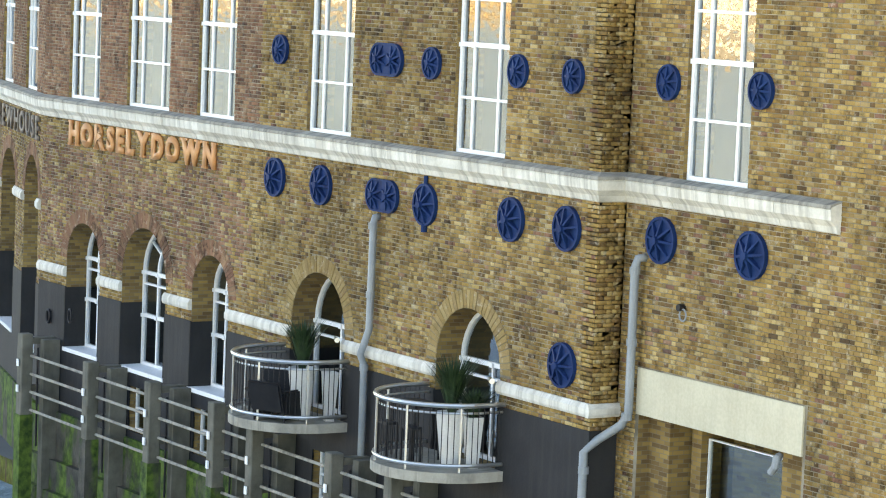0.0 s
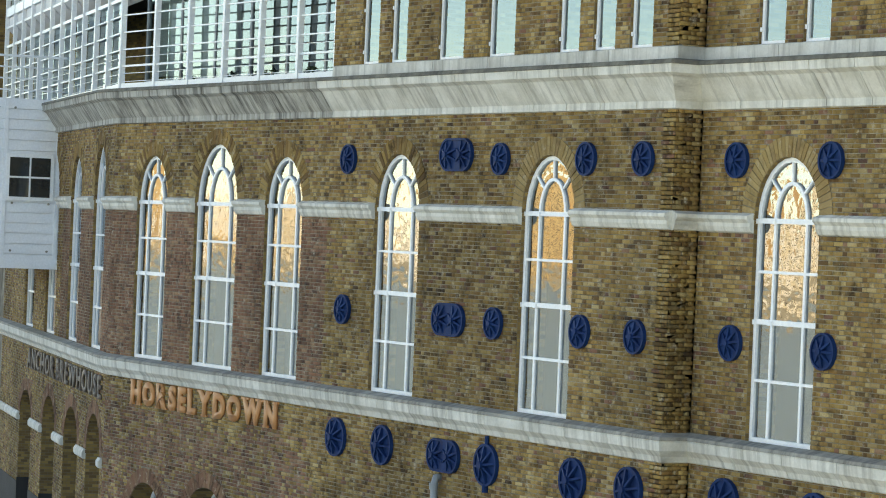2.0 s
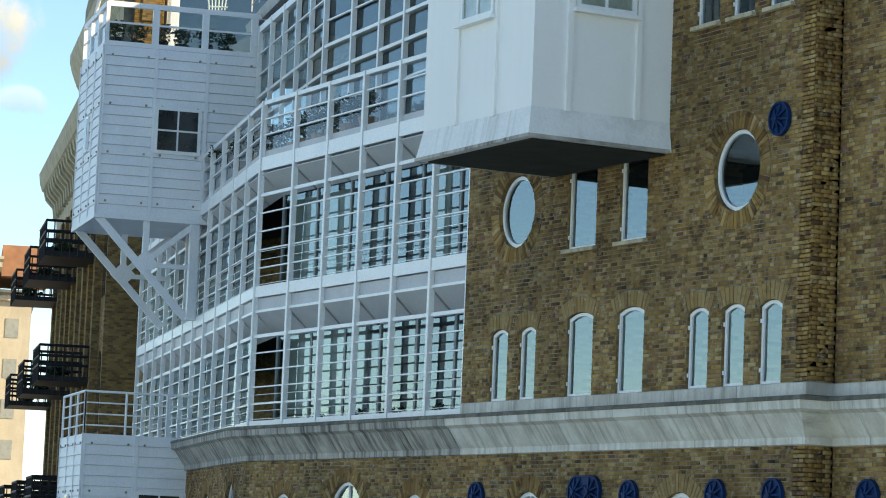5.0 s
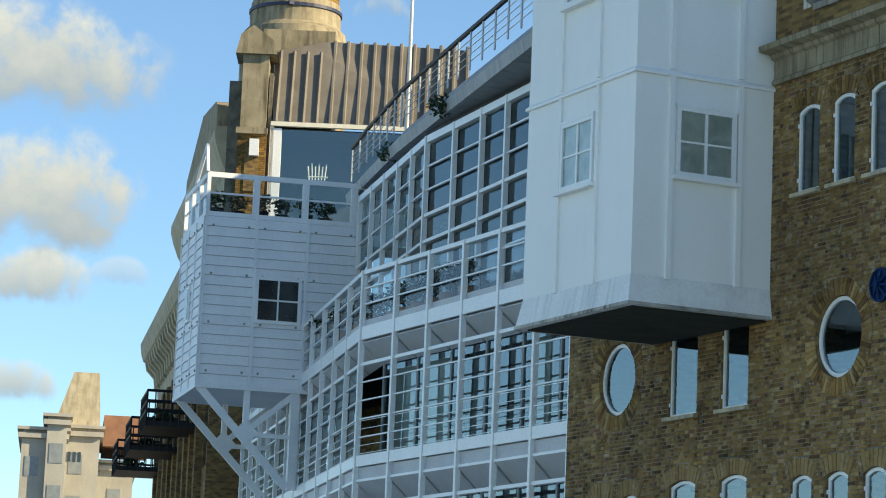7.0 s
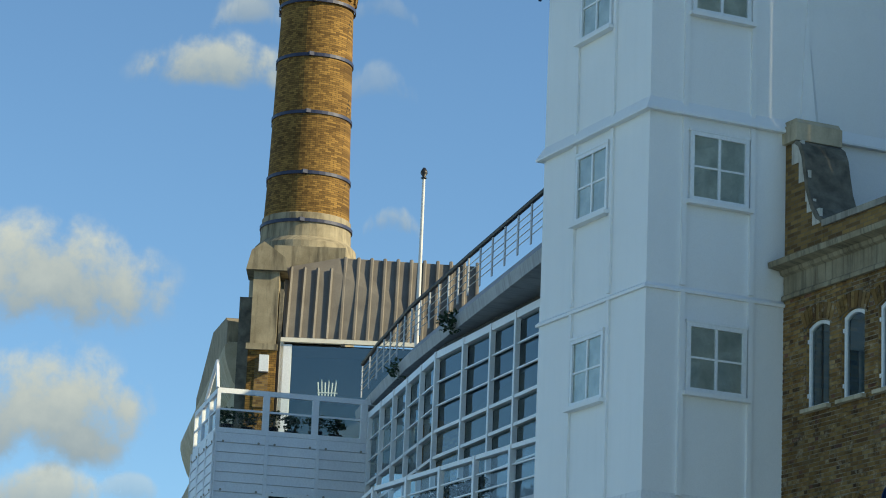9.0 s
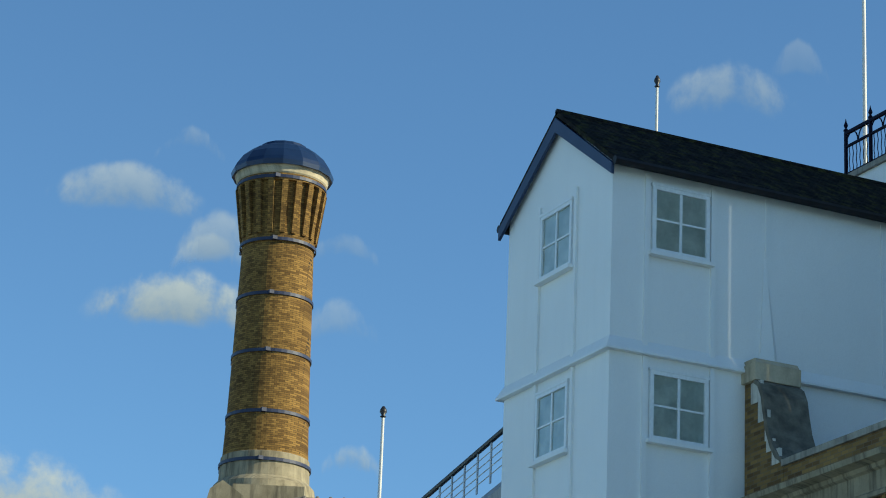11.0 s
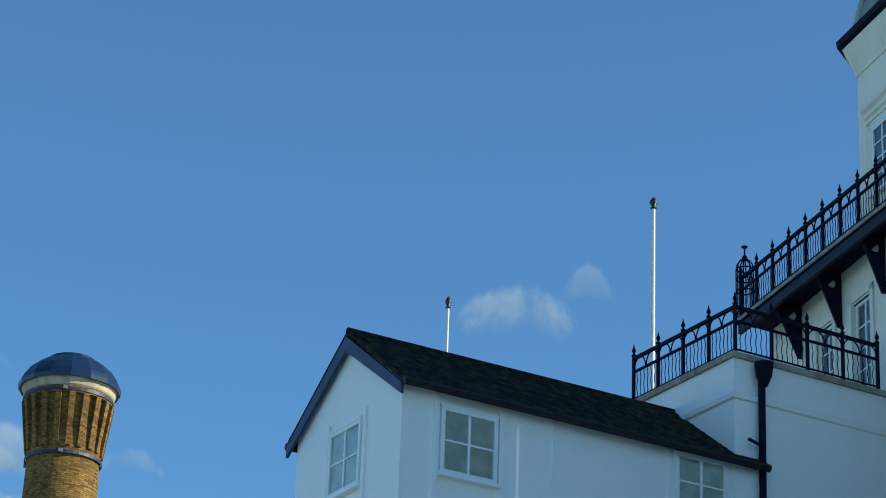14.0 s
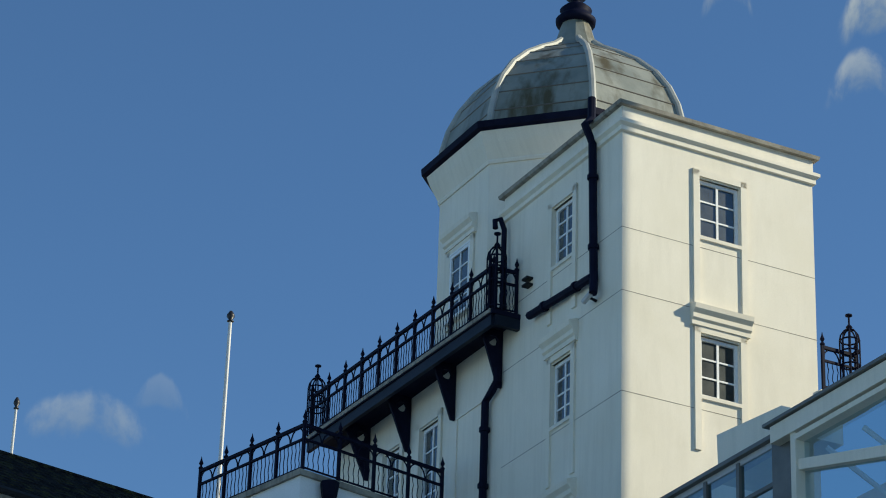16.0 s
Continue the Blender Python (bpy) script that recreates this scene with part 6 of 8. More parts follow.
# ---- ornamental iron railings ----
def railing(a, b, label, bay=0.86, h=1.02, lantern=(), start=True, end=True, stay=True):
    """Cast iron railing from a to b: posts with spear finials, two hoops to each bay over wavy bars."""
    a, b = Vector(a), Vector(b)
    L = (b - a).length
    n = max(1, round(L / bay))
    ux, uy = (b - a).x / L, (b - a).y / L
    pl = Plane(a.x, a.y, ux, uy)
    z0 = a.z
    t = thing("iron_railing", label, "railing", "ornamental iron railings", "", a)
    for z, r in ((0.10, 0.016), (h * 0.70, 0.024), (h, 0.034)):
        bm = bm_new()
        quadbox(bm, 0, L, -r, r, z0 + z - r, z0 + z + r, pl.m)
        part("rail", bm, M_NAVY, t)
    for i in range(n + 1):
        if (i == 0 and not start) or (i == n and not end):
            continue
        u = L * i / n
        q = pl.p(u, 0, z0)
        bm = bm_new()
        quadbox(bm, u - 0.03, u + 0.03, -0.03, 0.03, z0, z0 + h + 0.06, pl.m)
        p = part("post", bm, M_NAVY, t)
        bm = bm_new()
        lathe(bm, [(0.05, z0 + h + 0.05), (0.055, z0 + h + 0.08), (0.02, z0 + h + 0.12), (0.05, z0 + h + 0.18), (0.02, z0 + h + 0.26), (0.004, z0 + h + 0.34)], q.x, q.y, 8)
        part("finial", bm, M_NAVY, p)
    for i in range(n):
        u0, u1 = L * i / n, L * (i + 1) / n
        w = (u1 - u0) / 2
        for c in (u0 + w * 0.5, u0 + w * 1.5):
            pts = [pl.p(c + w * 0.48 * math.cos(t2), 0, z0 + h * 0.71 + (h * 0.27) * math.sin(t2)) for t2 in [math.pi * j / 8 for j in range(9)]]
            bm = bm_new()
            pipe(bm, pts, 0.016, 5)
            part("hoop", bm, M_NAVY, t)
        m = 7
        for j in range(1, m):
            u = u0 + (u1 - u0) * j / m
            pts = [pl.p(u + 0.016 * math.sin(kk * 2.0), 0, z0 + 0.1 + (h * 0.70 - 0.1) * kk / 6) for kk in range(7)]
            bm = bm_new()
            pipe(bm, pts, 0.012, 4)
            part("bar", bm, M_NAVY, t)
    for q in lantern:
        bm = bm_new()
        for i in range(8):
            an = math.pi * i / 4
            x, y = q[0] + 0.2 * math.cos(an), q[1] + 0.2 * math.sin(an)
            pts = [(x, y, z0), (x, y, z0 + 1.25)] + [(q[0] + 0.2 * math.cos(an) * math.cos(tt), q[1] + 0.2 * math.sin(an) * math.cos(tt), z0 + 1.25 + 0.26 * math.sin(tt)) for tt in (0.5, 1.0, 1.5)]
            pipe(bm, pts, 0.018, 5)
        for z in (0.1, 0.7, 1.0, 1.25):
            pipe(bm, [(q[0] + 0.2 * math.cos(math.pi * i / 4), q[1] + 0.2 * math.sin(math.pi * i / 4), z0 + z) for i in range(9)], 0.02, 5)
        lathe(bm, [(0.05, z0 + 1.5), (0.07, z0 + 1.55), (0.02, z0 + 1.62), (0.02, z0 + 1.78), (0.075, z0 + 1.80), (0.075, z0 + 1.83)], q[0], q[1], 8)
        part("lantern_post", bm, M_NAVY, t, "open caged newel with a domed top")
    return t


RL = "navy cast iron railing with spear finials and hooped panels"
railing((-46.36, 31.78, 33.62), (-42.76, 31.78, 33.62), RL)
railing((-42.76, 31.78, 33.62), (-42.76, 35.45, 33.62), RL, 0.92, 1.02, (), False)
WK = Turned(Matrix.Translation((-4.4, -0.64, 0)) @ Matrix.Rotation(0.025, 4, "Z"))     # front edge of the iron walkway
WD = 38.31
railing(WK.p(-8.6, 0, WD), WK.p(-0.05, 0, WD), RL, 0.83, 1.0, (tuple(WK.p(-8.6, 0.1, 0).xy), tuple(WK.p(0.0, 0.12, 0).xy)))
railing(WK.p(0.0, 0.05, WD), T1.p(-4.35, -0.05, WD), RL, 0.5, 1.0)
railing((-40.4, 33.9, 29.80), (-35.6, 33.9, 29.80), RL, 0.96)
railing(T1.p(0.0, 4.9, 36.10), T1.p(0.0, 5.75, 36.10), RL, 0.8, 0.95, (tuple(T1.p(0.0, 5.6, 0).xy),))
bm = bm_new()
quadbox(bm, -2.4, 0.08, 4.77, 6.0, 35.9, 36.08, TM)
tagged(part("terrace_slab", bm, M_CREAM), "pale stone terrace slab under an iron railing", "terrace")
walkw = thing("iron_walkway", "navy iron walkway on pierced triangular brackets along the white tower", "walkway", "", "", T1.p(-7, -0.6, 37.3))
M_GIRDER = mottled("blue_black_girder", (0.007, 0.011, 0.022), (0.012, 0.018, 0.034), 0.5, 0.5, spec=0.15)
bm = bm_new()
vs = []
for z in (WD - 0.11, WD):
    vs.append([bm.verts.new(TM @ Vector((u, d, z))) for u, d in ((-13.15, -0.94), (-4.22, -0.70), (-4.22, 0.0), (-13.15, 0.0))])
bm.faces.new(vs[0][::-1])
bm.faces.new(vs[1])
for i in range(4):
    j = (i + 1) % 4
    bm.faces.new((vs[0][i], vs[0][j], vs[1][j], vs[1][i]))
part("deck", bm, M_NAVY, walkw)
box_part("deck_edge", WK, -8.7, 0.1, -0.09, -0.045, WD - 0.08, WD + 0.01, M_STONE_DARK, walkw)
box_part("girder", WK, -8.7, 0.08, -0.04, 0.06, WD - 0.36, WD - 0.11, M_GIRDER, walkw)
box_part("girder", T1, -4.36, -4.24, -0.6, 0.0, WD - 0.36, WD - 0.11, M_GIRDER, walkw)
for x in (-5.0, -7.15, -9.35, -11.45):
    bm = bm_new()
    Bk = Turned(Matrix.Translation((x, 0, 0)) @ Matrix(((0, -1, 0, 0), (1, 0, 0, 0), (0, 0, 1, 0), (0, 0, 0, 1))))
    reach = -0.56 + 0.025 * (x + 4.4)
    corners = [(-0.02, WD - 0.12), (reach, WD - 0.12), (-0.12, WD - 1.45), (-0.02, WD - 1.45)]
    hc = (-0.26, WD - 0.38)
    outer_e = []
    for i in range(len(corners)):
        (x0, z0), (x1, z1) = corners[i], corners[(i + 1) % len(corners)]
        for j in range(6):
            outer_e.append((x0 + (x1 - x0) * j / 6, z0 + (z1 - z0) * j / 6))
    hole = [(hc[0] + 0.12 * math.cos(math.atan2(z - hc[1], y - hc[0])), hc[1] + 0.12 * math.sin(math.atan2(z - hc[1], y - hc[0]))) for y, z in outer_e]
    ring(bm, Bk, outer_e, hole, -0.03, 0.03)
    part("bracket", bm, M_NAVY, walkw)
bm = bm_new()
quadbox(bm, -40.6, -36.3, 33.8, 35.2, 29.6, 29.78)
tagged(part("balcony_slab", bm, M_STONE_DARK), "dark stone balcony slab under an iron railing", "balcony")

# conservatory beside the tower
cons = thing("conservatory", "grey-framed glass conservatory with a pale fascia beside the tower", "conservatory", "", "", T1.p(3, 1, 29))
M_BRONZE = mottled("grey_bronze_frame", (0.11, 0.11, 0.10), (0.17, 0.17, 0.155), 0.5, 0.45, 0.03)
xs = [0.9, 2.0, 3.1, 4.2, 5.4]
for x in xs:
    box_part("mullion", T1, x - 0.05, x + 0.05, -0.06, 0.06, 28.5, 32.0, M_BRONZE, cons)
for a, b in zip(xs, xs[1:]):
    pane("pane", T1, rect_loop(a, b, 28.5, 32.0), 0.0, M_GLASS_NEW, cons)
    box_part("transom", T1, a, b, -0.04, 0.04, 31.2, 31.28, M_BRONZE, cons)
box_part("gutter", T1, 0.8, 5.6, -0.14, 0.3, 32.06, 32.14, M_BRONZE, cons)
box_part("header", T1, 0.8, 5.5, -0.03, 0.2, 31.94, 32.06, M_GREYPANEL, cons)
box_part("corner_post", T1, 5.45, 6.2, -0.15, 0.1, 28.5, 32.0, M_BRONZE, cons)
box_part("fascia", T1, 5.7, 11.0, -0.35, 0.1, 31.80, 32.12, M_CREAM, cons)
box_part("fascia_cap", T1, 5.55, 11.0, -0.42, 0.1, 32.14, 32.20, M_BRONZE, cons)
box_part("frame", T1, 6.25, 6.4, -0.3, 0.0, 28.5, 31.80, M_CREAM, cons)
box_part("frame", T1, 6.4, 11.0, -0.3, 0.0, 31.66, 31.76, M_CREAM, cons)
bm = bm_new()
prism(bm, [(6.4, 31.1), (11.0, 30.0), (11.0, 30.2), (6.4, 31.3)], -0.25, 0.0, T1.m)
part("frame", bm, M_CREAM, cons)
pane("pane", T1, rect_loop(6.4, 11.0, 28.5, 31.7), -0.1, M_GLASS_NEW, cons)
box_part("back_wall", T1, 0.6, 11.0, 2.6, 2.8, 28.0, 31.9, M_WHITE, cons)
box_part("floor", T1, 0.3, 11.0, 0.0, 2.7, 27.5, 28.5, M_WHITE, cons)
for i in range(4):
    bm = bm_new()
    a = 6.5 + i * 1.1
    rod(bm, T1.p(a, 0.3, 31.6), T1.p(a + 1.4, 2.4, 29.4), 0.05, 6)
    part("rafter", bm, M_WHITE, cons)
bm = bm_new()
prism(bm, [(2.95, 32.1), (5.75, 32.1), (5.75, 32.5), (5.06, 32.93), (2.9, 33.1)], 0.35, 1.2, T1.m)
part("parapet", bm, M_CREAM, cons)


# ---- flagpoles ----
def flagpole(x, y, z0, z1, r, label):
    t = thing("flagpole", label, "flagpole", "white flagpoles", "", (x, y, z0))
    bm = bm_new()
    rod(bm, (x, y, z0), (x, y, z1), r * 0.85, 10, r * 0.6)
    part("pole", bm, M_POT, t)
    bm = bm_new()
    lathe(bm, [(r * 0.8, z1), (r * 1.3, z1 + 0.03), (r * 0.6, z1 + 0.07), (r * 1.45, z1 + 0.17), (r * 1.3, z1 + 0.24), (r * 0.5, z1 + 0.34)], x, y, 12)
    part("ball", bm, M_GOLD, t, "small dark ball", True)
    bm = bm_new()
    rod(bm, (x - 0.10, y - 0.05, z0), (x - r, y, z1 - 0.05), 0.008, 4)
    part("halyard", bm, M_FRAME, t)
    return t


flagpole(-72.66, 33.45, 27.6, 34.75, 0.075, "tall white flagpole with a dark ball behind the roof rail")
flagpole(-60.4, 35.38, 27.6, 41.35, 0.06, "short white flagpole with a dark ball behind the slate roof")
flagpole(-59.1, 41.14, 27.6, 45.3, 0.08, "tall white flagpole with a dark ball beyond the railing")

# ---- chimney ----
HX, HY = -92.5, 37.95
chim = thing("chimney", "tall round brick chimney with iron bands and a blue cap", "chimney", "", "", (HX, HY, 30))
bm = bm_new()
lathe(bm, [(1.57, 38.35), (1.50, 40.0), (1.44, 42.2), (1.39, 44.4), (1.335, 46.4), (1.36, 46.45), (1.36, 46.55)], HX, HY, 48)
M_CHIM = brick_texture("chimney_brickwork", (0.31, 0.185, 0.055), (0.12, 0.068, 0.022), (0.045, 0.034, 0.02))
part("shaft", bm, M_CHIM, chim)
bm = bm_new()
lathe(bm, [(1.36, 46.5), (1.38, 47.0), (1.44, 48.0), (1.52, 48.72), (1.66, 48.74), (1.66, 49.02)], HX, HY, 48)
part("head", bm, M_CHIM, chim)
for i in range(20):
    a = 2 * math.pi * i / 20
    bm = bm_new()
    vs = []
    for r0, r1, z in ((1.34, 1.45, 46.75), (1.50, 1.72, 48.72)):
        for w in (-0.065, 0.065):
            for r in (r0, r1):
                vs.append(bm.verts.new((HX + r * math.cos(a + w), HY + r * math.sin(a + w), z)))
    for f in ((0, 2, 3, 1), (4, 5, 7, 6), (0, 1, 5, 4), (2, 6, 7, 3), (0, 4, 6, 2), (1, 3, 7, 5)):
        bm.faces.new([vs[j] for j in f])
    part("corbel_rib", bm, M_CHIM, chim)
bm = bm_new()
lathe(bm, [(1.66, 49.0), (1.70, 49.05), (1.73, 49.2), (1.80, 49.33)], HX, HY, 48)
part("stone_ring", bm, M_LIMESTONE, chim)
bm = bm_new()
lathe(bm, [(1.78, 49.30), (1.90, 49.28), (1.93, 49.45), (1.86, 49.62), (1.62, 49.98), (1.28, 50.28), (0.92, 50.46), (0.88, 50.56), (0.84, 50.58), (0.3, 50.62)], HX, HY, 16)
part("cap", bm, mottled("blue_cap_paint", (0.007, 0.020, 0.06), (0.012, 0.03, 0.085), 0.6, 0.35, 0.03, 0.1), chim, "blue-painted faceted metal cap")
for z, r in ((38.08, 1.66), (39.9, 1.52), (42.2, 1.455), (44.4, 1.405), (46.5, 1.40), (48.86, 1.66)):
    bm = bm_new()
    lathe(bm, [(r, z - 0.06), (r + 0.035, z - 0.06), (r + 0.035, z + 0.06), (r, z + 0.06)], HX, HY, 40, False)
    for a in (0.0, 2.3, 4.4):
        x, y = HX + (r + 0.05) * math.cos(a - 0.5), HY + (r + 0.05) * math.sin(a - 0.5)
        quadbox(bm, x - 0.09, x + 0.09, y - 0.09, y + 0.09, z - 0.07, z + 0.07)
    part("iron_band", bm, mottled("band_paint", (0.02, 0.025, 0.06), (0.035, 0.045, 0.09), 0.4, 0.5) if z < 38.5 else bpy.data.materials["band_paint"], chim, "painted iron band")
bm = bm_new()
lathe(bm, [(1.95, 0.6), (1.95, 36.6), (1.85, 37.3), (1.66, 37.5), (1.64, 38.0), (1.62, 38.38), (1.55, 38.42)], HX, HY, 40)
part("stone_foot", bm, M_GRIMY, chim)

# pavilion with the standing-seam roof
PV = Plane(-81.72, 37.71, 0.419, 0.908)
pav = thing("roof_pavilion", "roof pavilion with a ribbed lead mansard over a wide window", "pavilion", "", "", PV.p(-2, 0, 28))
bm = bm_new()
vs = [bm.verts.new(PV.p(u, d, z)) for u, d, z in ((-4.45, 0, 31.98), (1.9, 0, 31.75), (1.9, 1.6, 35.0), (-2.75, 1.6, 35.1), (-2.85, 1.2, 34.5), (-4.55, 1.2, 34.6), (-4.45, 6, 31.98), (1.9, 6, 31.75), (1.9, 6, 35.0), (-4.55, 6, 34.6))]
for f in ((0, 1, 2, 3, 4, 5), (0, 5, 9, 6), (1, 7, 8, 2), (2, 8, 9, 5, 4, 3)):
    bm.faces.new([vs[i] for i in f])
part("mansard", bm, M_LEADROOF, pav, "ribbed lead-clad mansard slope")
for i in range(15):
    u = -4.35 + i * 0.44
    top = 1.6 if u > -2.75 else 1.2
    zt = 35.1 if u > -2.75 else 34.6
    bm = bm_new()
    a, b = PV.p(u, -0.03, 31.95), PV.p(u + 0.02, top - 0.03, zt)
    rod(bm, a, b, 0.065, 6)
    part("seam", bm, M_LEADROOF, pav)
bm = bm_new()
quadbox(bm, -4.5, 2.2, -0.08, 0.1, 31.82, 31.96, PV.m)
part("eaves_board", bm, M_CREAM, pav)
box_part("jamb", PV, -4.5, -4.14, 0.0, 0.3, 28.0, 31.75, M_FRAME, pav)
pane("window_pane", PV, rect_loop(-4.14, 2.0, 28.0, 31.74), 0.15, M_GLASS_NEW, pav)
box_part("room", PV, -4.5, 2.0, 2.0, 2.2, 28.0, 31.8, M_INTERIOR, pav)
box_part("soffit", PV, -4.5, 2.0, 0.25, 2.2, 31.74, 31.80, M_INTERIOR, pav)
box_part("side_wall", PV, -4.52, -4.4, 0.0, 6.0, 28.0, 31.9, M_CREAM, pav)
for zc in (30.2,):
    bm = bm_new()
    for i in range(6):
        rod(bm, PV.p(-3.2 + i * 0.1, 0.6, zc), PV.p(-3.25 + i * 0.12, 0.6, zc + 0.45 + 0.1 * (i % 2)), 0.025, 6)
    rod(bm, PV.p(-3.25, 0.6, zc + 0.1), PV.p(-2.6, 0.6, zc + 0.1), 0.03, 6)
    tagged(part("candelabra", bm, M_FRAME), "white many-armed candelabra standing inside the pavilion window", "candelabra")
stack = thing("stone_stack", "weathered limestone and brick stack beside the pavilion", "stack", "", "", PV.p(-5, 0, 28))
box_part("pier", PV, -5.55, -4.62, -0.1, 1.2, 26.0, 31.5, M_CHIM, stack)
box_part("pier", PV, -5.50, -4.66, -0.08, 1.2, 31.5, 34.2, M_GRIMY, stack)
box_part("brick_panel", PV, -5.3, -4.85, -0.13, 0.0, 29.6, 31.2, M_BRICKTEX, stack)
bm = bm_new()
prism(bm, [(-5.75, 34.15), (-4.4, 34.15), (-4.5, 34.6), (-5.2, 35.1), (-5.6, 34.8)], -0.25, 1.4, PV.m)
part("cap", bm, M_GRIMY, stack)
box_part("ledge", PV, -5.62, -4.6, -0.22, 0.0, 31.5, 31.7, M_GRIMY, stack)
box_part("lamp_box", PV, -5.15, -4.85, -0.35, -0.1, 30.75, 31.3, M_FRAME, stack)
box_part("side_pier", PV, -5.95, -5.5, 0.6, 2.0, 26.0, 33.4, M_LICHEN, stack)
box_part("side_pier", PV, -4.62, -4.5, 0.1, 1.2, 28.0, 33.6, M_LICHEN, stack)
box_part("base_block", PV, -5.0, -2.6, 2.2, 8.0, 28.0, 35.6, M_GRIMY, stack)

# ---- warehouses downstream ----
Q1, Q2 = (-84.2, 32.5), (-118.8, 42.6)
DW = Plane(*Q1, Q1[0] - Q2[0], Q1[1] - Q2[1])
LDW = math.hypot(Q1[0] - Q2[0], Q1[1] - Q2[1]) - 8.6
ware = thing("riverside_warehouse", "brown brick riverside warehouse with a heavy cream cornice and iron balconies", "warehouse", "", "", DW.p(-10, 2, 0))
box_part("wall", DW, -LDW, -3.0, 0.0, 8.0, 0.6, 26.4, M_BRICKTEX, ware)
bm = bm_new()
prof = [(0, 25.45), (0.15, 25.55), (0.2, 26.1), (0.3, 26.3), (0.3, 26.5), (0.55, 27.1), (0.85, 27.3), (0.95, 27.6), (1.0, 28.02), (0, 28.3)]
pp, qq = DW.p(-LDW, 0, 0), DW.p(-3, 0, 0)
sweep(bm, prof, [(pp.x, pp.y), (qq.x, qq.y)])
part("cornice", bm, M_LIMESTONE, ware)
for i in range(20):
    u = -LDW + 0.5 + i * 1.2
    bm = bm_new()
    prism(bm, [(0.0, 26.5), (-0.8, 27.28), (-0.72, 26.9), (-0.4, 26.55), (-0.35, 26.1), (0, 26.0)], u - 0.22, u + 0.22, DW.m @ Matrix(((0, 1, 0, 0), (1, 0, 0, 0), (0, 0, 1, 0), (0, 0, 0, 1))))
    part("console", bm, M_LIMESTONE, ware)
box_part("attic", DW, -LDW + 0.2, -7.0, 0.45, 4.2, 28.1, 32.2, M_LIMESTONE, ware)
bm = bm_new()
pp, qq = DW.p(-LDW, 0.45, 0), DW.p(-6.8, 0.45, 0)
sweep(bm, [(0, 31.6), (0.12, 31.8), (0.35, 32.4), (0.45, 32.8), (0.45, 33.1), (0, 33.2)], [(pp.x, pp.y), (qq.x, qq.y)])
part("attic_cornice", bm, M_LIMESTONE, ware)
bm = bm_new()
prism(bm, [(-LDW + 0.6, 33.1), (-12.6, 33.1), (-12.6, 35.2), (-13.4, 35.5), (-19.5, 36.2), (-LDW + 0.6, 34.9)], 0.5, 1.9, DW.m)
part("raking_parapet", bm, M_GRIMY, ware, "lichened stone parapet with a raking top")
box_part("parapet_block", DW, -12.6, -10.6, 0.4, 2.2, 33.1, 34.0, M_LIMESTONE, ware)
box_part("parapet_block", DW, -LDW + 5.0, -LDW + 6.6, -0.1, 0.45, 28.1, 29.3, M_LIMESTONE, ware)
box_part("parapet_block", DW, -LDW + 8.2, -LDW + 9.8, -0.1, 0.45, 28.1, 30.3, M_LIMESTONE, ware)
for i in range(9):
    u = -LDW + 1.5 + i * 2.6
    box_part("pilaster", DW, u - 0.35, u + 0.35, -0.25, 0.05, 0.6, 25.5, M_BRICKTEX, ware)
    for z in (3.0, 7.5, 12.0, 16.5, 21.0):
        bm = bm_new()
        prism(bm, arch_loop(u + 0.75, u + 1.85, z, z + 2.2, z + 2.7, 8), -0.02, 0.03, DW.m)
        part("window", bm, M_DARKGLASS, ware)
for u in (-7.0, -16.0, -25.0):
    for z in (9.3, 13.8, 18.2, 22.4):
        bal = thing("iron_balcony", "black iron balcony on the brown brick warehouse", "balcony", "warehouse balconies", "", DW.p(u, -0.9, z))
        box_part("floor", DW, u - 1.7, u + 1.7, -1.9, 0.0, z, z + 0.18, M_BLACK, bal)
        for zz in (z + 0.55, z + 0.85, z + 1.2):
            bm = bm_new()
            pipe(bm, [DW.p(u - 1.7, 0, zz), DW.p(u - 1.7, -1.9, zz), DW.p(u + 1.7, -1.9, zz), DW.p(u + 1.7, 0, zz)], 0.05, 5)
            part("rail", bm, M_BLACK, bal)
        feet = [(u - 1.7 + 3.4 * i / 13, -1.9) for i in range(14)] + [(u + sd * 1.7, -1.9 + 1.9 * i / 7) for i in range(8) for sd in (1, -1)]
        for uu, dd in feet:
            bm = bm_new()
            rod(bm, DW.p(uu, dd, z), DW.p(uu, dd, z + 1.2), 0.025, 4)
            part("bar", bm, M_BLACK, bal)
        planting("balcony_plants", tuple(DW.p(u, -1.2, z + 0.15)), 0.5, 160, int(u * 7 + z), "dark plants crowding an iron balcony", None, 0.12, 0.7)


def az_plane(az, dist):
    """A plane square to the line of sight, dist metres off."""
    a = radians(az)
    return Plane(-math.sin(a) * dist, math.cos(a) * dist, math.cos(a), math.sin(a))


FP = az_plane(71.75, 240)
M_PALE = mottled("pale_stucco", (0.33, 0.315, 0.275), (0.42, 0.40, 0.355), 2.5, 0.8, 0.1, 0, 0.05, (0.48, 0.44, 0.35), 0.3)


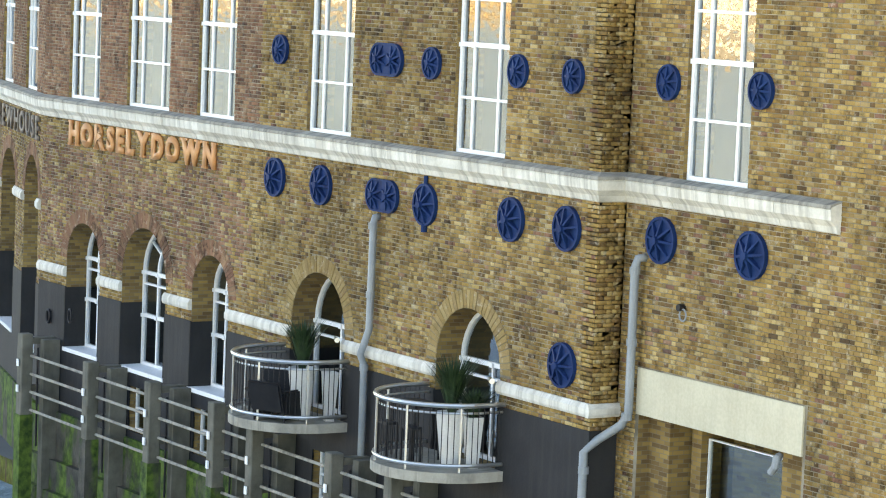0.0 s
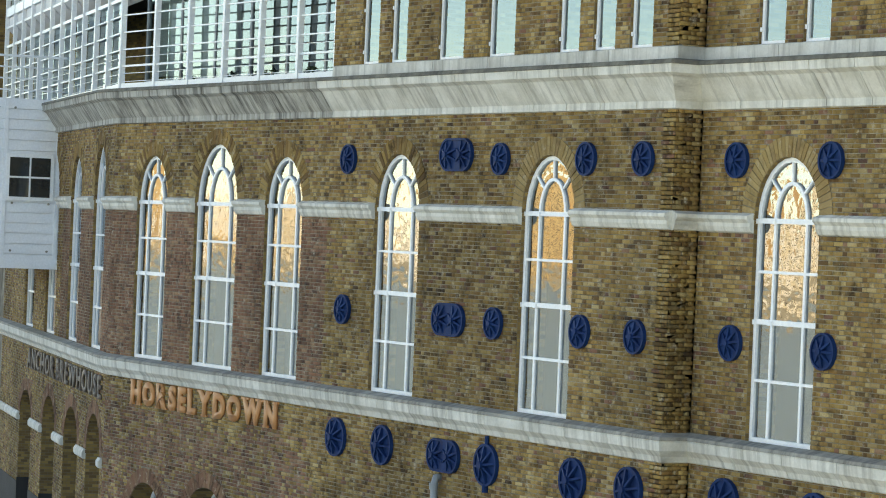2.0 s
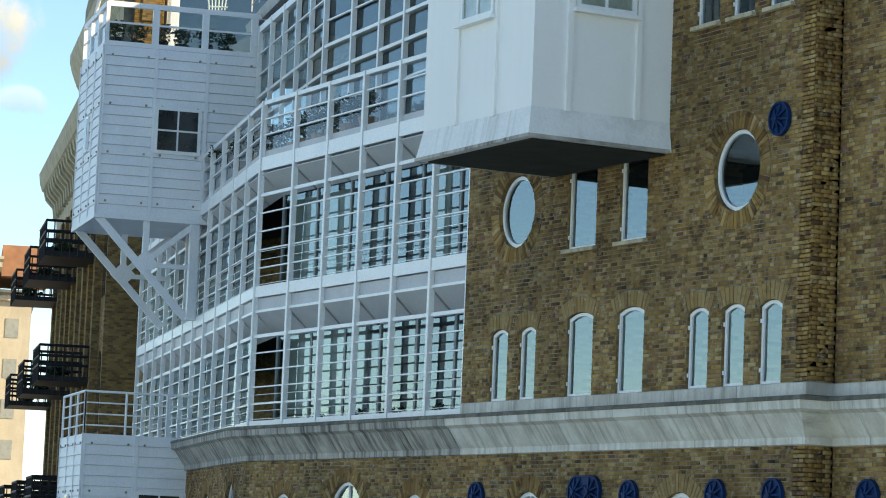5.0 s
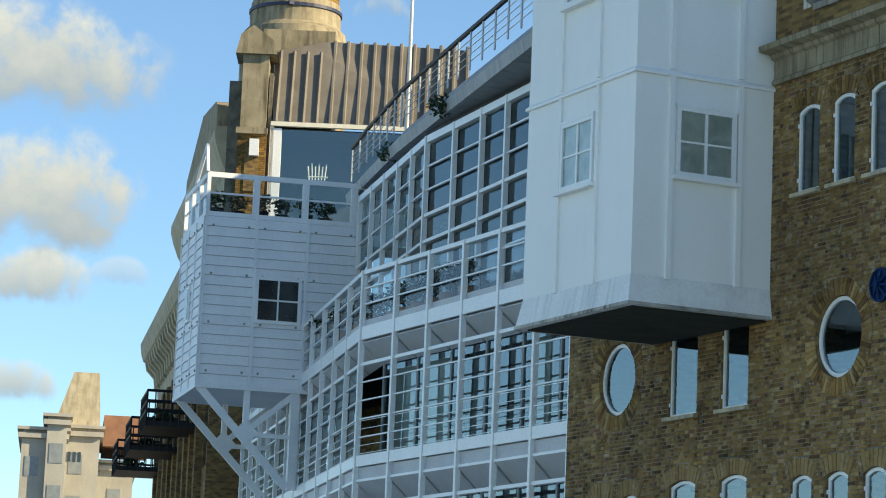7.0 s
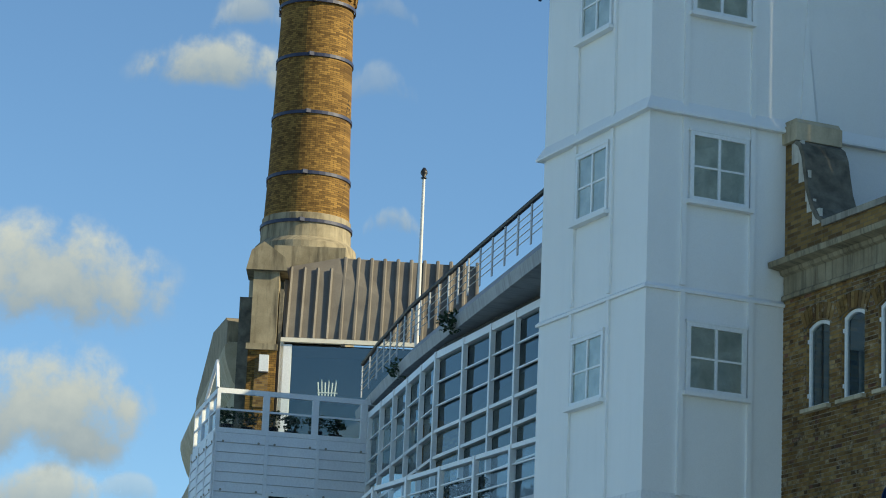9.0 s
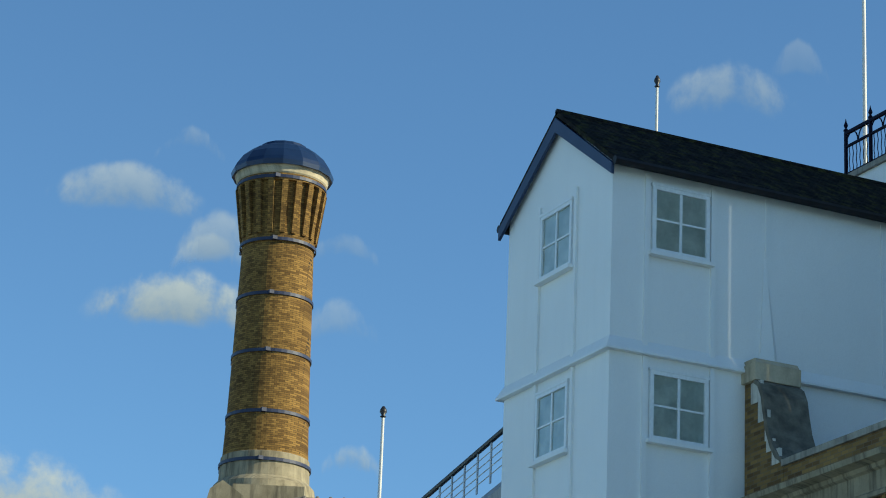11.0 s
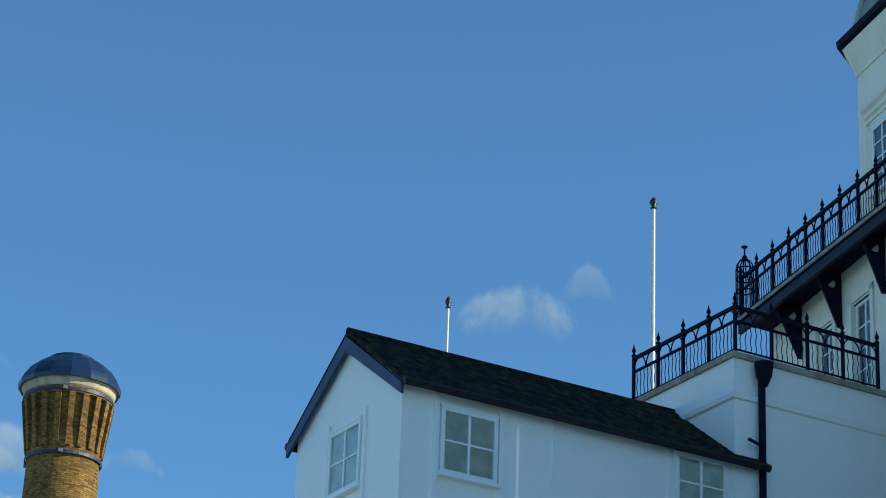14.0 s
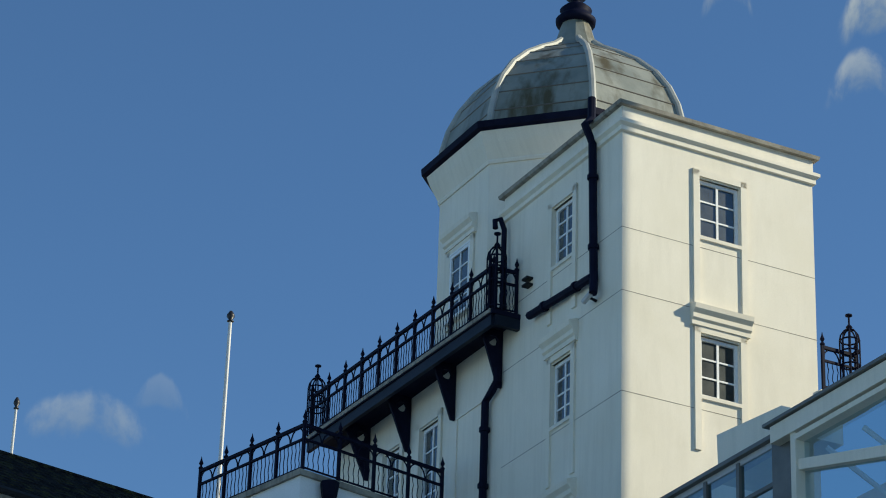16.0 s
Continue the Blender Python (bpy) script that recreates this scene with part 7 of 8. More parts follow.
def far_house(u0, u1, d, z1, label, floors, cols, name="far_building"):
    t = thing(name, label, "building", "far riverside buildings", "", FP.p((u0 + u1) / 2, d, 0.6))
    box_part("wall", FP, u0, u1, d, d + 14, 0.6, z1, M_PALE, t)
    bm = bm_new()
    quadbox(bm, u0 - 0.3, u1 + 0.3, d - 0.4, d + 14.3, z1 - 0.9, z1 - 0.5, FP.m)
    quadbox(bm, u0 - 0.4, u1 + 0.4, d - 0.5, d + 14.4, z1 - 0.25, z1, FP.m)
    part("cornice", bm, M_PALE, t)
    for i in range(cols):
        for j in range(floors):
            u, z = u0 + (u1 - u0) * (i + 0.5) / cols, z1 - 3.2 - 3.4 * j
            box_part("window", FP, u - 0.55, u + 0.55, d - 0.05, d + 0.02, z - 0.8, z + 0.8, M_PIPE, t)
    return t


far_house(-1.0, 5.2, 0.0, 34.0, "cream stone building with a balustraded corner beyond the warehouse", 4, 2)
far_house(-4.1, -0.6, -9.0, 35.6, "stepped cream stucco riverside building in sunlight", 5, 2)
far_house(-2.1, -0.5, -9.6, 36.7, "pale stair tower of the cream riverside building", 2, 1)
g = far_house(-1.6, 2.2, -6.0, 36.2, "pedimented cream stone end block with faint lettering bars", 3, 1)
bm = bm_new()
prism(bm, [(-1.8, 35.6), (2.2, 35.6), (1.9, 40.6), (-0.2, 40.6)], -6.2, 4.0, FP.m)
part("pediment", bm, M_LIMESTONE, g)
for i in range(5):
    box_part("letter_bar", FP, -1.2 + i * 0.42, -0.95 + i * 0.42, -6.08, -6.0, 33.2, 34.0, M_DARKGLASS, g)
bm = bm_new()
quadbox(bm, 2.5, 6.5, -2.0, 10.0, 35.0, 37.6, FP.m)
tagged(part("roof_red", bm, mottled("brown_sheet_roof", (0.22, 0.11, 0.07), (0.30, 0.16, 0.10), 0.9, 0.7)), "brown ribbed metal roof beyond the warehouse", "roof")

# ---- the far bank, which the windows mirror ----
rg = random.Random(11)
x = -1150.0
while x < 60:
    w, h = rg.uniform(14, 44), rg.choice([9, 14, 19, 24, 29, 33]) * rg.uniform(0.9, 1.1)
    t = thing("far_bank_building", "sunlit honey-coloured stone building on the opposite bank", "building", "opposite bank buildings", "", (x + w / 2, -300, 2))
    bm = bm_new()
    quadbox(bm, x, x + w - 2, -300, -275, 0.0, h)
    tone = rg.choice([0, 1, 2, 3])
    mats = ["bank_stone_a", "bank_stone_b", "bank_stone_c", "bank_stone_d"]
    cols = [((0.50, 0.37, 0.21), (0.60, 0.46, 0.28)), ((0.58, 0.52, 0.42), (0.68, 0.62, 0.52)), ((0.42, 0.28, 0.15), (0.52, 0.37, 0.22)), ((0.70, 0.69, 0.66), (0.78, 0.77, 0.74))]
    mt = bpy.data.materials[mats[tone]] if mats[tone] in bpy.data.materials else mottled(mats[tone], *cols[tone], 6.0, 0.8, 0.5)
    part("wall", bm, mt, t)
    bm = bm_new()
    for i in range(int(w / 4)):
        for j in range(int(h / 4.5)):
            quadbox(bm, x + 2 + i * 4, x + 3.6 + i * 4, -275.02, -274.9, 2.5 + j * 4.5, 4.9 + j * 4.5)
    part("windows", bm, M_DARKGLASS, t)
    x += w
bm = bm_new()
quadbox(bm, -1500, 1500, -320, -262, -1, 3.2)
tagged(part("ground_far_bank", bm, M_STONE_DARK), "stone embankment of the opposite bank", "embankment", "", "structure")


# ---- signs on the brick front ----
SERIFS = {"H": "LRlr", "O": "", "R": "lr", "S": "", "E": "", "L": "Ll", "Y": "LRm", "D": "", "W": "LR", "N": "LRl", "A": "lr", "C": "", "B": "", "U": "LR"}


def sign(word, pl, u0, u1, z0, z1, mat, label, weight, seed):
    """Raised letters one by one, bold with slab serifs, each on its own."""
    t = thing("sign", label, "sign", "", "", pl.p(u0, 0, z0))
    shapes, wide = [], []
    for ch in word:
        if ch == " ":
            shapes.append(None)
            wide.append(0.35)
            continue
        cu = bpy.data.curves.new("letter", "FONT")
        cu.body, cu.size, cu.extrude, cu.offset = ch, 1.0, 0.0, weight
        cu.resolution_u = 3
        ob = bpy.data.objects.new("letter", cu)
        me = bpy.data.meshes.new_from_object(ob)
        bpy.data.objects.remove(ob)
        vs = [v.co for v in me.vertices]
        x0, x1 = min(v.x for v in vs), max(v.x for v in vs)
        y0, y1 = min(v.y for v in vs), max(v.y for v in vs)
        shapes.append((me, x0, x1, y0, y1))
        wide.append((x1 - x0) / (y1 - y0) + 0.20)
    total = sum(wide)
    u = u0
    for ch, sh, w in zip(word, shapes, wide):
        step = (u1 - u0) * w / total
        if sh:
            me, x0, x1, y0, y1 = sh
            lw = step * (w - 0.20) / w
            bm = bm_new()
            bm.from_mesh(me)
            for v in bm.verts:
                v.co = Vector((u + (v.co.x - x0) / (x1 - x0) * lw, -0.06, z0 + (v.co.y - y0) / (y1 - y0) * (z1 - z0)))
            r = bmesh.ops.extrude_face_region(bm, geom=bm.faces[:])
            for g in r["geom"]:
                if isinstance(g, bmesh.types.BMVert):
                    g.co.y = -0.008
            s = lw * 0.20
            h = (z1 - z0) * 0.085
            for k3 in SERIFS.get(ch, ""):
                c = {"L": u + lw * 0.13, "l": u + lw * 0.13, "R": u + lw * 0.87, "r": u + lw * 0.87, "m": u + lw * 0.5}[k3]
                zz = z1 - h if k3 in "LR" else z0
                quadbox(bm, c - s, c + s, -0.059, -0.008, zz, zz + h)
            bm.transform(pl.m)
            part("letter", bm, mat, t)
        u += step
    return t


sign("HORSELYDOWN", A, -59.36, -51.95, 8.41, 8.98, M_LETTER, "bronze-coloured raised capitals reading HORSELYDOWN on brick", 0.06, 1)
sign("ANCHOR BREWHOUSE", S, -13.75, -0.25, 8.36, 8.92, M_LETTER_DARK, "weathered raised capitals reading ANCHOR BREWHOUSE on brick", 0.03, 2)


# ---- pipes on the brick front ----
def drainpipe(pts, r, label, mat, brackets):
    t = thing("drainpipe", label, "drainpipe", "grey drainpipes", "", pts[-1])
    bm = bm_new()
    pipe(bm, pts, r, 12)
    part("pipe", bm, mat, t, "", True)
    for p in brackets:
        bm = bm_new()
        rod(bm, Vector(p) - Vector((0, 0, 0.06)), Vector(p) + Vector((0, 0, 0.06)), r * 1.22, 12)
        part("collar", bm, mat, t)
    return t


drainpipe([(-45.40, 27.02, 8.08), (-45.40, 26.90, 8.06), (-45.38, 26.86, 7.95), (-45.40, 26.86, 5.95), (-45.43, 26.80, 5.72), (-45.56, 26.78, 5.45), (-45.54, 26.86, 5.25), (-45.5, 26.86, 0.5)], 0.07,
          "grey-painted drainpipe bending over the stone course", M_PIPE, [(-45.40, 26.86, 7.9), (-45.40, 26.86, 6.6), (-45.54, 26.86, 5.2), (-45.5, 26.86, 3.4)])
drainpipe([(-37.66, 27.57, 8.12), (-37.70, 27.42, 8.10), (-37.72, 27.38, 7.95), (-37.72, 27.38, 5.52), (-37.8, 27.3, 5.3), (-38.2, 27.12, 5.0), (-38.22, 26.86, 4.8), (-38.2, 26.86, 0.5)], 0.075,
          "grey-painted drainpipe in the recess beside the lintel", M_PIPE, [(-37.72, 27.38, 7.9), (-37.72, 27.38, 6.7), (-37.74, 27.36, 5.45), (-38.2, 26.86, 4.5), (-38.2, 26.86, 3.0)])
fit2 = thing("mooring_ring", "small rusty mooring ring fixed to the brick wall", "ring", "", "", (-36.54, 27.5, 7.4))
bm = bm_new()
pipe(bm, [B.p(-36.50 + 0.09 * math.cos(a), -0.06, 7.30 + 0.10 * math.sin(a)) for a in [2 * math.pi * i / 10 for i in range(11)]], 0.016, 5)
part("loop", bm, M_PIPE, fit2)
bm = bm_new()
rod(bm, B.p(-36.56, 0, 7.42), B.p(-36.56, -0.12, 7.42), 0.06)
part("stud", bm, M_BLACK, fit2)
bm = bm_new()
pipe(bm, [B.p(-33.9, -0.02, 5.42), B.p(-33.75, -0.2, 5.42), B.p(-33.75, -0.22, 5.28), B.p(-33.85, -0.22, 5.18)], 0.06)
tagged(part("outlet_pipe", bm, M_PIPE), "short white pipe outlet beside the opening", "pipe")
for u, z in ((-59.0, 4.5), (-60.2, 4.35)):
    bm = bm_new()
    pipe(bm, [A.p(u + 0.09 * math.cos(a), -0.07, z + 0.15 * math.sin(a)) for a in [2 * math.pi * i / 10 for i in range(11)]], 0.035, 6)
    tagged(part("mooring_ring", bm, M_BLACK), "heavy black mooring ring on the painted plinth", "ring")


# ---- balconies ----
def balcony(cx, label):
    t = thing("round_balcony", label, "balcony", "round steel balconies", "", (cx, 26.2, 3.85))
    def edge(k):
        r, s = 1.27 * k, 0.42
        pts = [(cx - r, 27.0)]
        for i in range(19):
            a = math.pi + math.pi * i / 18
            pts.append((cx + r * math.cos(a), 27.0 - s + r * math.sin(a)))
        return pts + [(cx + r, 27.0)]
    bm = bm_new()
    e = edge(1.04)
    lo = [bm.verts.new((x, y, 3.84)) for x, y in e]
    hi = [bm.verts.new((x, y, 4.02)) for x, y in e]
    bm.faces.new(hi)
    bm.faces.new(lo[::-1])
    for i in range(len(e)):
        j = (i + 1) % len(e)
        bm.faces.new((lo[i], lo[j], hi[j], hi[i]))
    part("slab", bm, M_STONE_DARK, t, "weathered stone balcony slab")
    for k, z, r in ((1.0, 5.20, 0.045), (0.97, 5.06, 0.022), (1.0, 4.14, 0.035)):
        bm = bm_new()
        pipe(bm, [(x, y, z) for x, y in edge(k)], r, 8)
        part("rail", bm, M_STEEL, t)
    pts = edge(0.99)
    run_pts = []
    for (x0, y0), (x1, y1) in zip(pts, pts[1:]):
        k = math.hypot(x1 - x0, y1 - y0)
        n = max(1, round(k / 0.112))
        for i in range(n):
            run_pts.append((x0 + (x1 - x0) * i / n, y0 + (y1 - y0) * i / n))
    for i, (x, y) in enumerate(run_pts):
        bm = bm_new()
        rod(bm, (x, y, 4.02 if i % 9 == 0 else 4.12), (x, y, 5.20), 0.022 if i % 9 == 0 else 0.009, 5)
        part("post" if i % 9 == 0 else "baluster", bm, M_STEEL if i % 9 == 0 else M_BLACK, t)
    bm = bm_new()
    rod(bm, (cx + 0.9, 26.9, 5.6), (cx + 1.15, 26.78, 5.6), 0.05)
    return t, edge, bm


def pot_plant(c, r, h, tuft, label, square=False):
    t = thing("planter", label, "planter", "white planters", "", c)
    bm = bm_new()
    lathe(bm, [(r * 0.62, c[2]), (r, c[2] + h), (r * 0.88, c[2] + h), (r * 0.84, c[2] + h - 0.06)], c[0], c[1], 4 if square else 16, True, 0.6)
    part("pot", bm, M_POT, t)
    if tuft:
        bm = bm_new()
        grass_tuft(bm, (c[0], c[1], c[2] + h - 0.05), tuft, 420, int(c[0] * 10), 0.6)
        part("grass", bm, M_LEAF, t, "dark spiky ornamental grass")
    return t


def lounge_chair(c, turn):
    t = thing("lounge_chair", "black rattan tub chair on the round balcony", "chair", "balcony chairs", "", c)
    m = pose(*c, 0, 0, turn)
    for nm, b in (("seat", (-0.32, 0.32, -0.30, 0.32, 0.22, 0.40)), ("arm", (-0.38, -0.28, -0.32, 0.30, 0.05, 0.60)), ("arm", (0.28, 0.38, -0.32, 0.30, 0.05, 0.60))):
        bm = bm_new()
        quadbox(bm, *b, m)
        bmesh.ops.bevel(bm, geom=bm.edges[:], offset=0.03, segments=2, affect="EDGES")
        part(nm, bm, M_BLACK, t)
    bm = bm_new()
    quadbox(bm, -0.36, 0.36, 0.0, 0.09, 0.0, 0.62, m @ pose(0, 0.28, 0.22, -18))
    bmesh.ops.bevel(bm, geom=bm.edges[:], offset=0.03, segments=2, affect="EDGES")
    part("backrest", bm, M_BLACK, t)
    for x in (-0.33, 0.33):
        for y in (-0.27, 0.27):
            bm = bm_new()
            rod(bm, m @ Vector((x, y, 0)), m @ Vector((x, y, 0.22)), 0.025, 6)
            part("leg", bm, M_BLACK, t)


def side_table(c, w, h, label, round_top=False):
    t = thing("balcony_table", label, "table", "", "", c)
    bm = bm_new()
    if round_top:
        lathe(bm, [(w, c[2] + h - 0.03), (w, c[2] + h)], c[0], c[1], 20)
    else:
        quadbox(bm, c[0] - w, c[0] + w, c[1] - w * 0.7, c[1] + w * 0.7, c[2] + h - 0.05, c[2] + h)
    part("tabletop", bm, M_BLACK, t)
    for sx in (-1, 1):
        for sy in (-1, 1):
            bm = bm_new()
            k = 0.6 if round_top else 0.9
            rod(bm, (c[0] + sx * w * k, c[1] + sy * w * k * 0.7, c[2]), (c[0] + sx * w * k, c[1] + sy * w * k * 0.7, c[2] + h - 0.04), 0.025, 6)
            part("leg", bm, M_BLACK, t)


FL = 4.02
for cx, lab in ((-47.60, "half-round steel-railed balcony with lounge chairs and a planter"), (-42.13, "half-round steel-railed balcony with a table and planters")):
    t, edge, bm = balcony(cx, lab)
    part("wall_lamp", bm, M_STEEL, t)
pot_plant((-47.0, 26.35, FL), 0.27, 1.0, 1.0, "tall white planter with dark spiky grass")
pot_plant((-46.62, 26.75, FL), 0.19, 0.95, 0, "tall white tapered planter on the balcony", True)
lounge_chair((-47.75, 26.3, FL), 60)
lounge_chair((-47.05, 25.85, FL), -150)
side_table((-47.75, 25.85, FL), 0.30, 0.50, "round black low table on the balcony", True)
side_table((-42.6, 26.25, FL), 0.42, 1.0, "tall black bar table on the balcony")
side_table((-42.75, 25.75, FL), 0.17, 0.66, "black bar stool on the balcony")
side_table((-42.1, 25.85, FL), 0.17, 0.66, "black bar stool on the balcony")
pot_plant((-41.65, 26.4, FL), 0.28, 0.95, 1.05, "tall white planter with dark spiky grass")
pot_plant((-41.28, 26.62, FL), 0.20, 0.92, 0.55, "tall white square planter with small grass", True)

# ---- timber fenders along the river wall ----
posts = [-59.95, -56.35, -53.25, -50.32, -48.65, -45.50, -43.30, -40.3]
tops = [4.0, 3.84, 3.85, 3.85, 3.62, 3.62, 3.6, 3.6]
for i, (x, z) in enumerate(zip(posts, tops)):
    t = thing("fender_post", "grey squared timber fender post with weed near the water", "fender", "timber fenders", "", (x, 26.3, 0))
    bm = bm_new()
    quadbox(bm, x - 0.14, x + 0.14, 26.12, 26.40, 2.1, z)
    bmesh.ops.bevel(bm, geom=bm.edges[:], offset=0.02, segments=1, affect="EDGES")
    part("upper_post", bm, M_TIMBER, t)
    bm = bm_new()
    quadbox(bm, x - 0.16, x + 0.16, 26.10, 26.42, -1.0, 2.12)
    part("lower_post", bm, M_WEED, t, "weed-covered lower timber")
    bm = bm_new()
    quadbox(bm, x + 0.20, x + 0.42, 26.55, 26.95, -1.0, z - 0.12)
    part("back_post", bm, M_TIMBER, t)
    for zz in (z - 0.1, z - 1.2):
        bm = bm_new()
        quadbox(bm, x - 0.1, x + 0.1, 26.4, 27.0, zz - 0.14, zz, None)
        part("bracket", bm, M_TIMBER, t)
    bm = bm_new()
    rod(bm, (x + 0.30, 26.45, z - 0.3), (x + 0.30, 26.45, 1.4), 0.025, 6)
    part("chain_rod", bm, M_BLACK, t)
    for zz in (z - 0.75, z - 1.35):
        box_part("marker", Plane(0, 26.06, 1, 0), x - 0.03, x + 0.06, 0.0, 0.03, zz, zz + 0.16, M_FRAME, t)
    if i + 1 < len(posts):
        x2 = posts[i + 1]
        for k3 in range(4):
            zz = min(z, tops[i + 1]) - 0.35 - 0.42 * k3
            bm = bm_new()
            rod(bm, (x + 0.15, 26.35, zz), (x2 - 0.15, 26.35, zz), 0.034, 8)
            part("rail", bm, M_STONE_DARK, t)
bm = bm_new()
quadbox(bm, -60.9, -38.2, 26.75, 26.95, -1, 1.1)
quadbox(bm, -60.9, -38.2, 26.6, 26.95, -1, 0.4)
tagged(part("wall_footing", bm, M_WEED), "weedy stepped footing of the river wall", "river wall", "", "structure")

# ---- clouds, far behind everything ----
def cloud_material():
    """Thin vapour: opacity breaks up in billows inside each cloud's own outline; sunlit white tops and greyer shaded
    bases are painted into the glow.
    """
    k = Mat("cloud")
    out = k.t.nodes["Material Output"]
    k.t.nodes.remove(k.b)
    tc = k.n("ShaderNodeTexCoord")
    oi = k.n("ShaderNodeObjectInfo")
    sp = k.n("ShaderNodeSeparateXYZ")
    k.l(tc.outputs["Generated"], sp.inputs[0])
    geo = k.n("ShaderNodeNewGeometry")
    nz = k.n("ShaderNodeTexNoise", Scale=0.030, Detail=7.0, Roughness=0.58)
    k.l(geo.outputs["Position"], nz.inputs["Vector"])
    nz2 = k.n("ShaderNodeTexNoise", Scale=0.012, Detail=3.0, Roughness=0.5)
    k.l(geo.outputs["Position"], nz2.inputs["Vector"])

    def math_node(op, a, b):
        m = k.t.nodes.new("ShaderNodeMath")
        m.operation = op
        for s, v in zip(m.inputs, (a, b)):
            if hasattr(v, "links"):
                k.l(v, s)
            else:
                s.default_value = v
        return m.outputs[0]
    dx = math_node("MULTIPLY", math_node("SUBTRACT", sp.outputs[0], 0.5), 2.0)
    dz = math_node("MULTIPLY", math_node("SUBTRACT", sp.outputs[2], 0.45), 2.0)
    rr = math_node("ADD", math_node("MULTIPLY", dx, dx), math_node("MULTIPLY", dz, dz))
    fall = math_node("SUBTRACT", 1.0, rr)
    body = math_node("ADD", math_node("MULTIPLY", fall, 0.70), math_node("ADD", math_node("MULTIPLY", math_node("SUBTRACT", nz.outputs["Fac"], 0.5), 1.7), math_node("MULTIPLY", math_node("SUBTRACT", nz2.outputs["Fac"], 0.5), 1.0)))
    soft_in = k.n("ShaderNodeMapRange")
    soft_in.interpolation_type = "SMOOTHSTEP"
    soft_in.inputs["From Min"].default_value = 0.06
    soft_in.inputs["From Max"].default_value = 0.75
    k.l(body, soft_in.inputs["Value"])
    edge = k.n("ShaderNodeMapRange")
    edge.interpolation_type = "SMOOTHSTEP"
    edge.inputs["From Max"].default_value = 0.6
    k.l(fall, edge.inputs["Value"])
    alpha = math_node("MULTIPLY", soft_in.outputs[0], math_node("MULTIPLY", edge.outputs[0], oi.outputs["Alpha"]))
    shade = k.ramp(math_node("ADD", math_node("MULTIPLY", sp.outputs[2], 0.9), math_node("MULTIPLY", nz.outputs["Fac"], 0.5)), [(0.40, (0.48, 0.59, 0.74)), (0.95, (0.94, 0.98, 1.0))])
    em = k.n("ShaderNodeEmission", Strength=CLOUD_GLOW)
    k.l(shade, em.inputs["Color"])
    tr = k.n("ShaderNodeBsdfTransparent")
    mx = k.n("ShaderNodeMixShader")
    k.l(alpha, mx.inputs[0])
    k.l(tr.outputs[0], mx.inputs[1])
    k.l(em.outputs[0], mx.inputs[2])
    k.l(mx.outputs[0], out.inputs["Surface"])
    return k.m


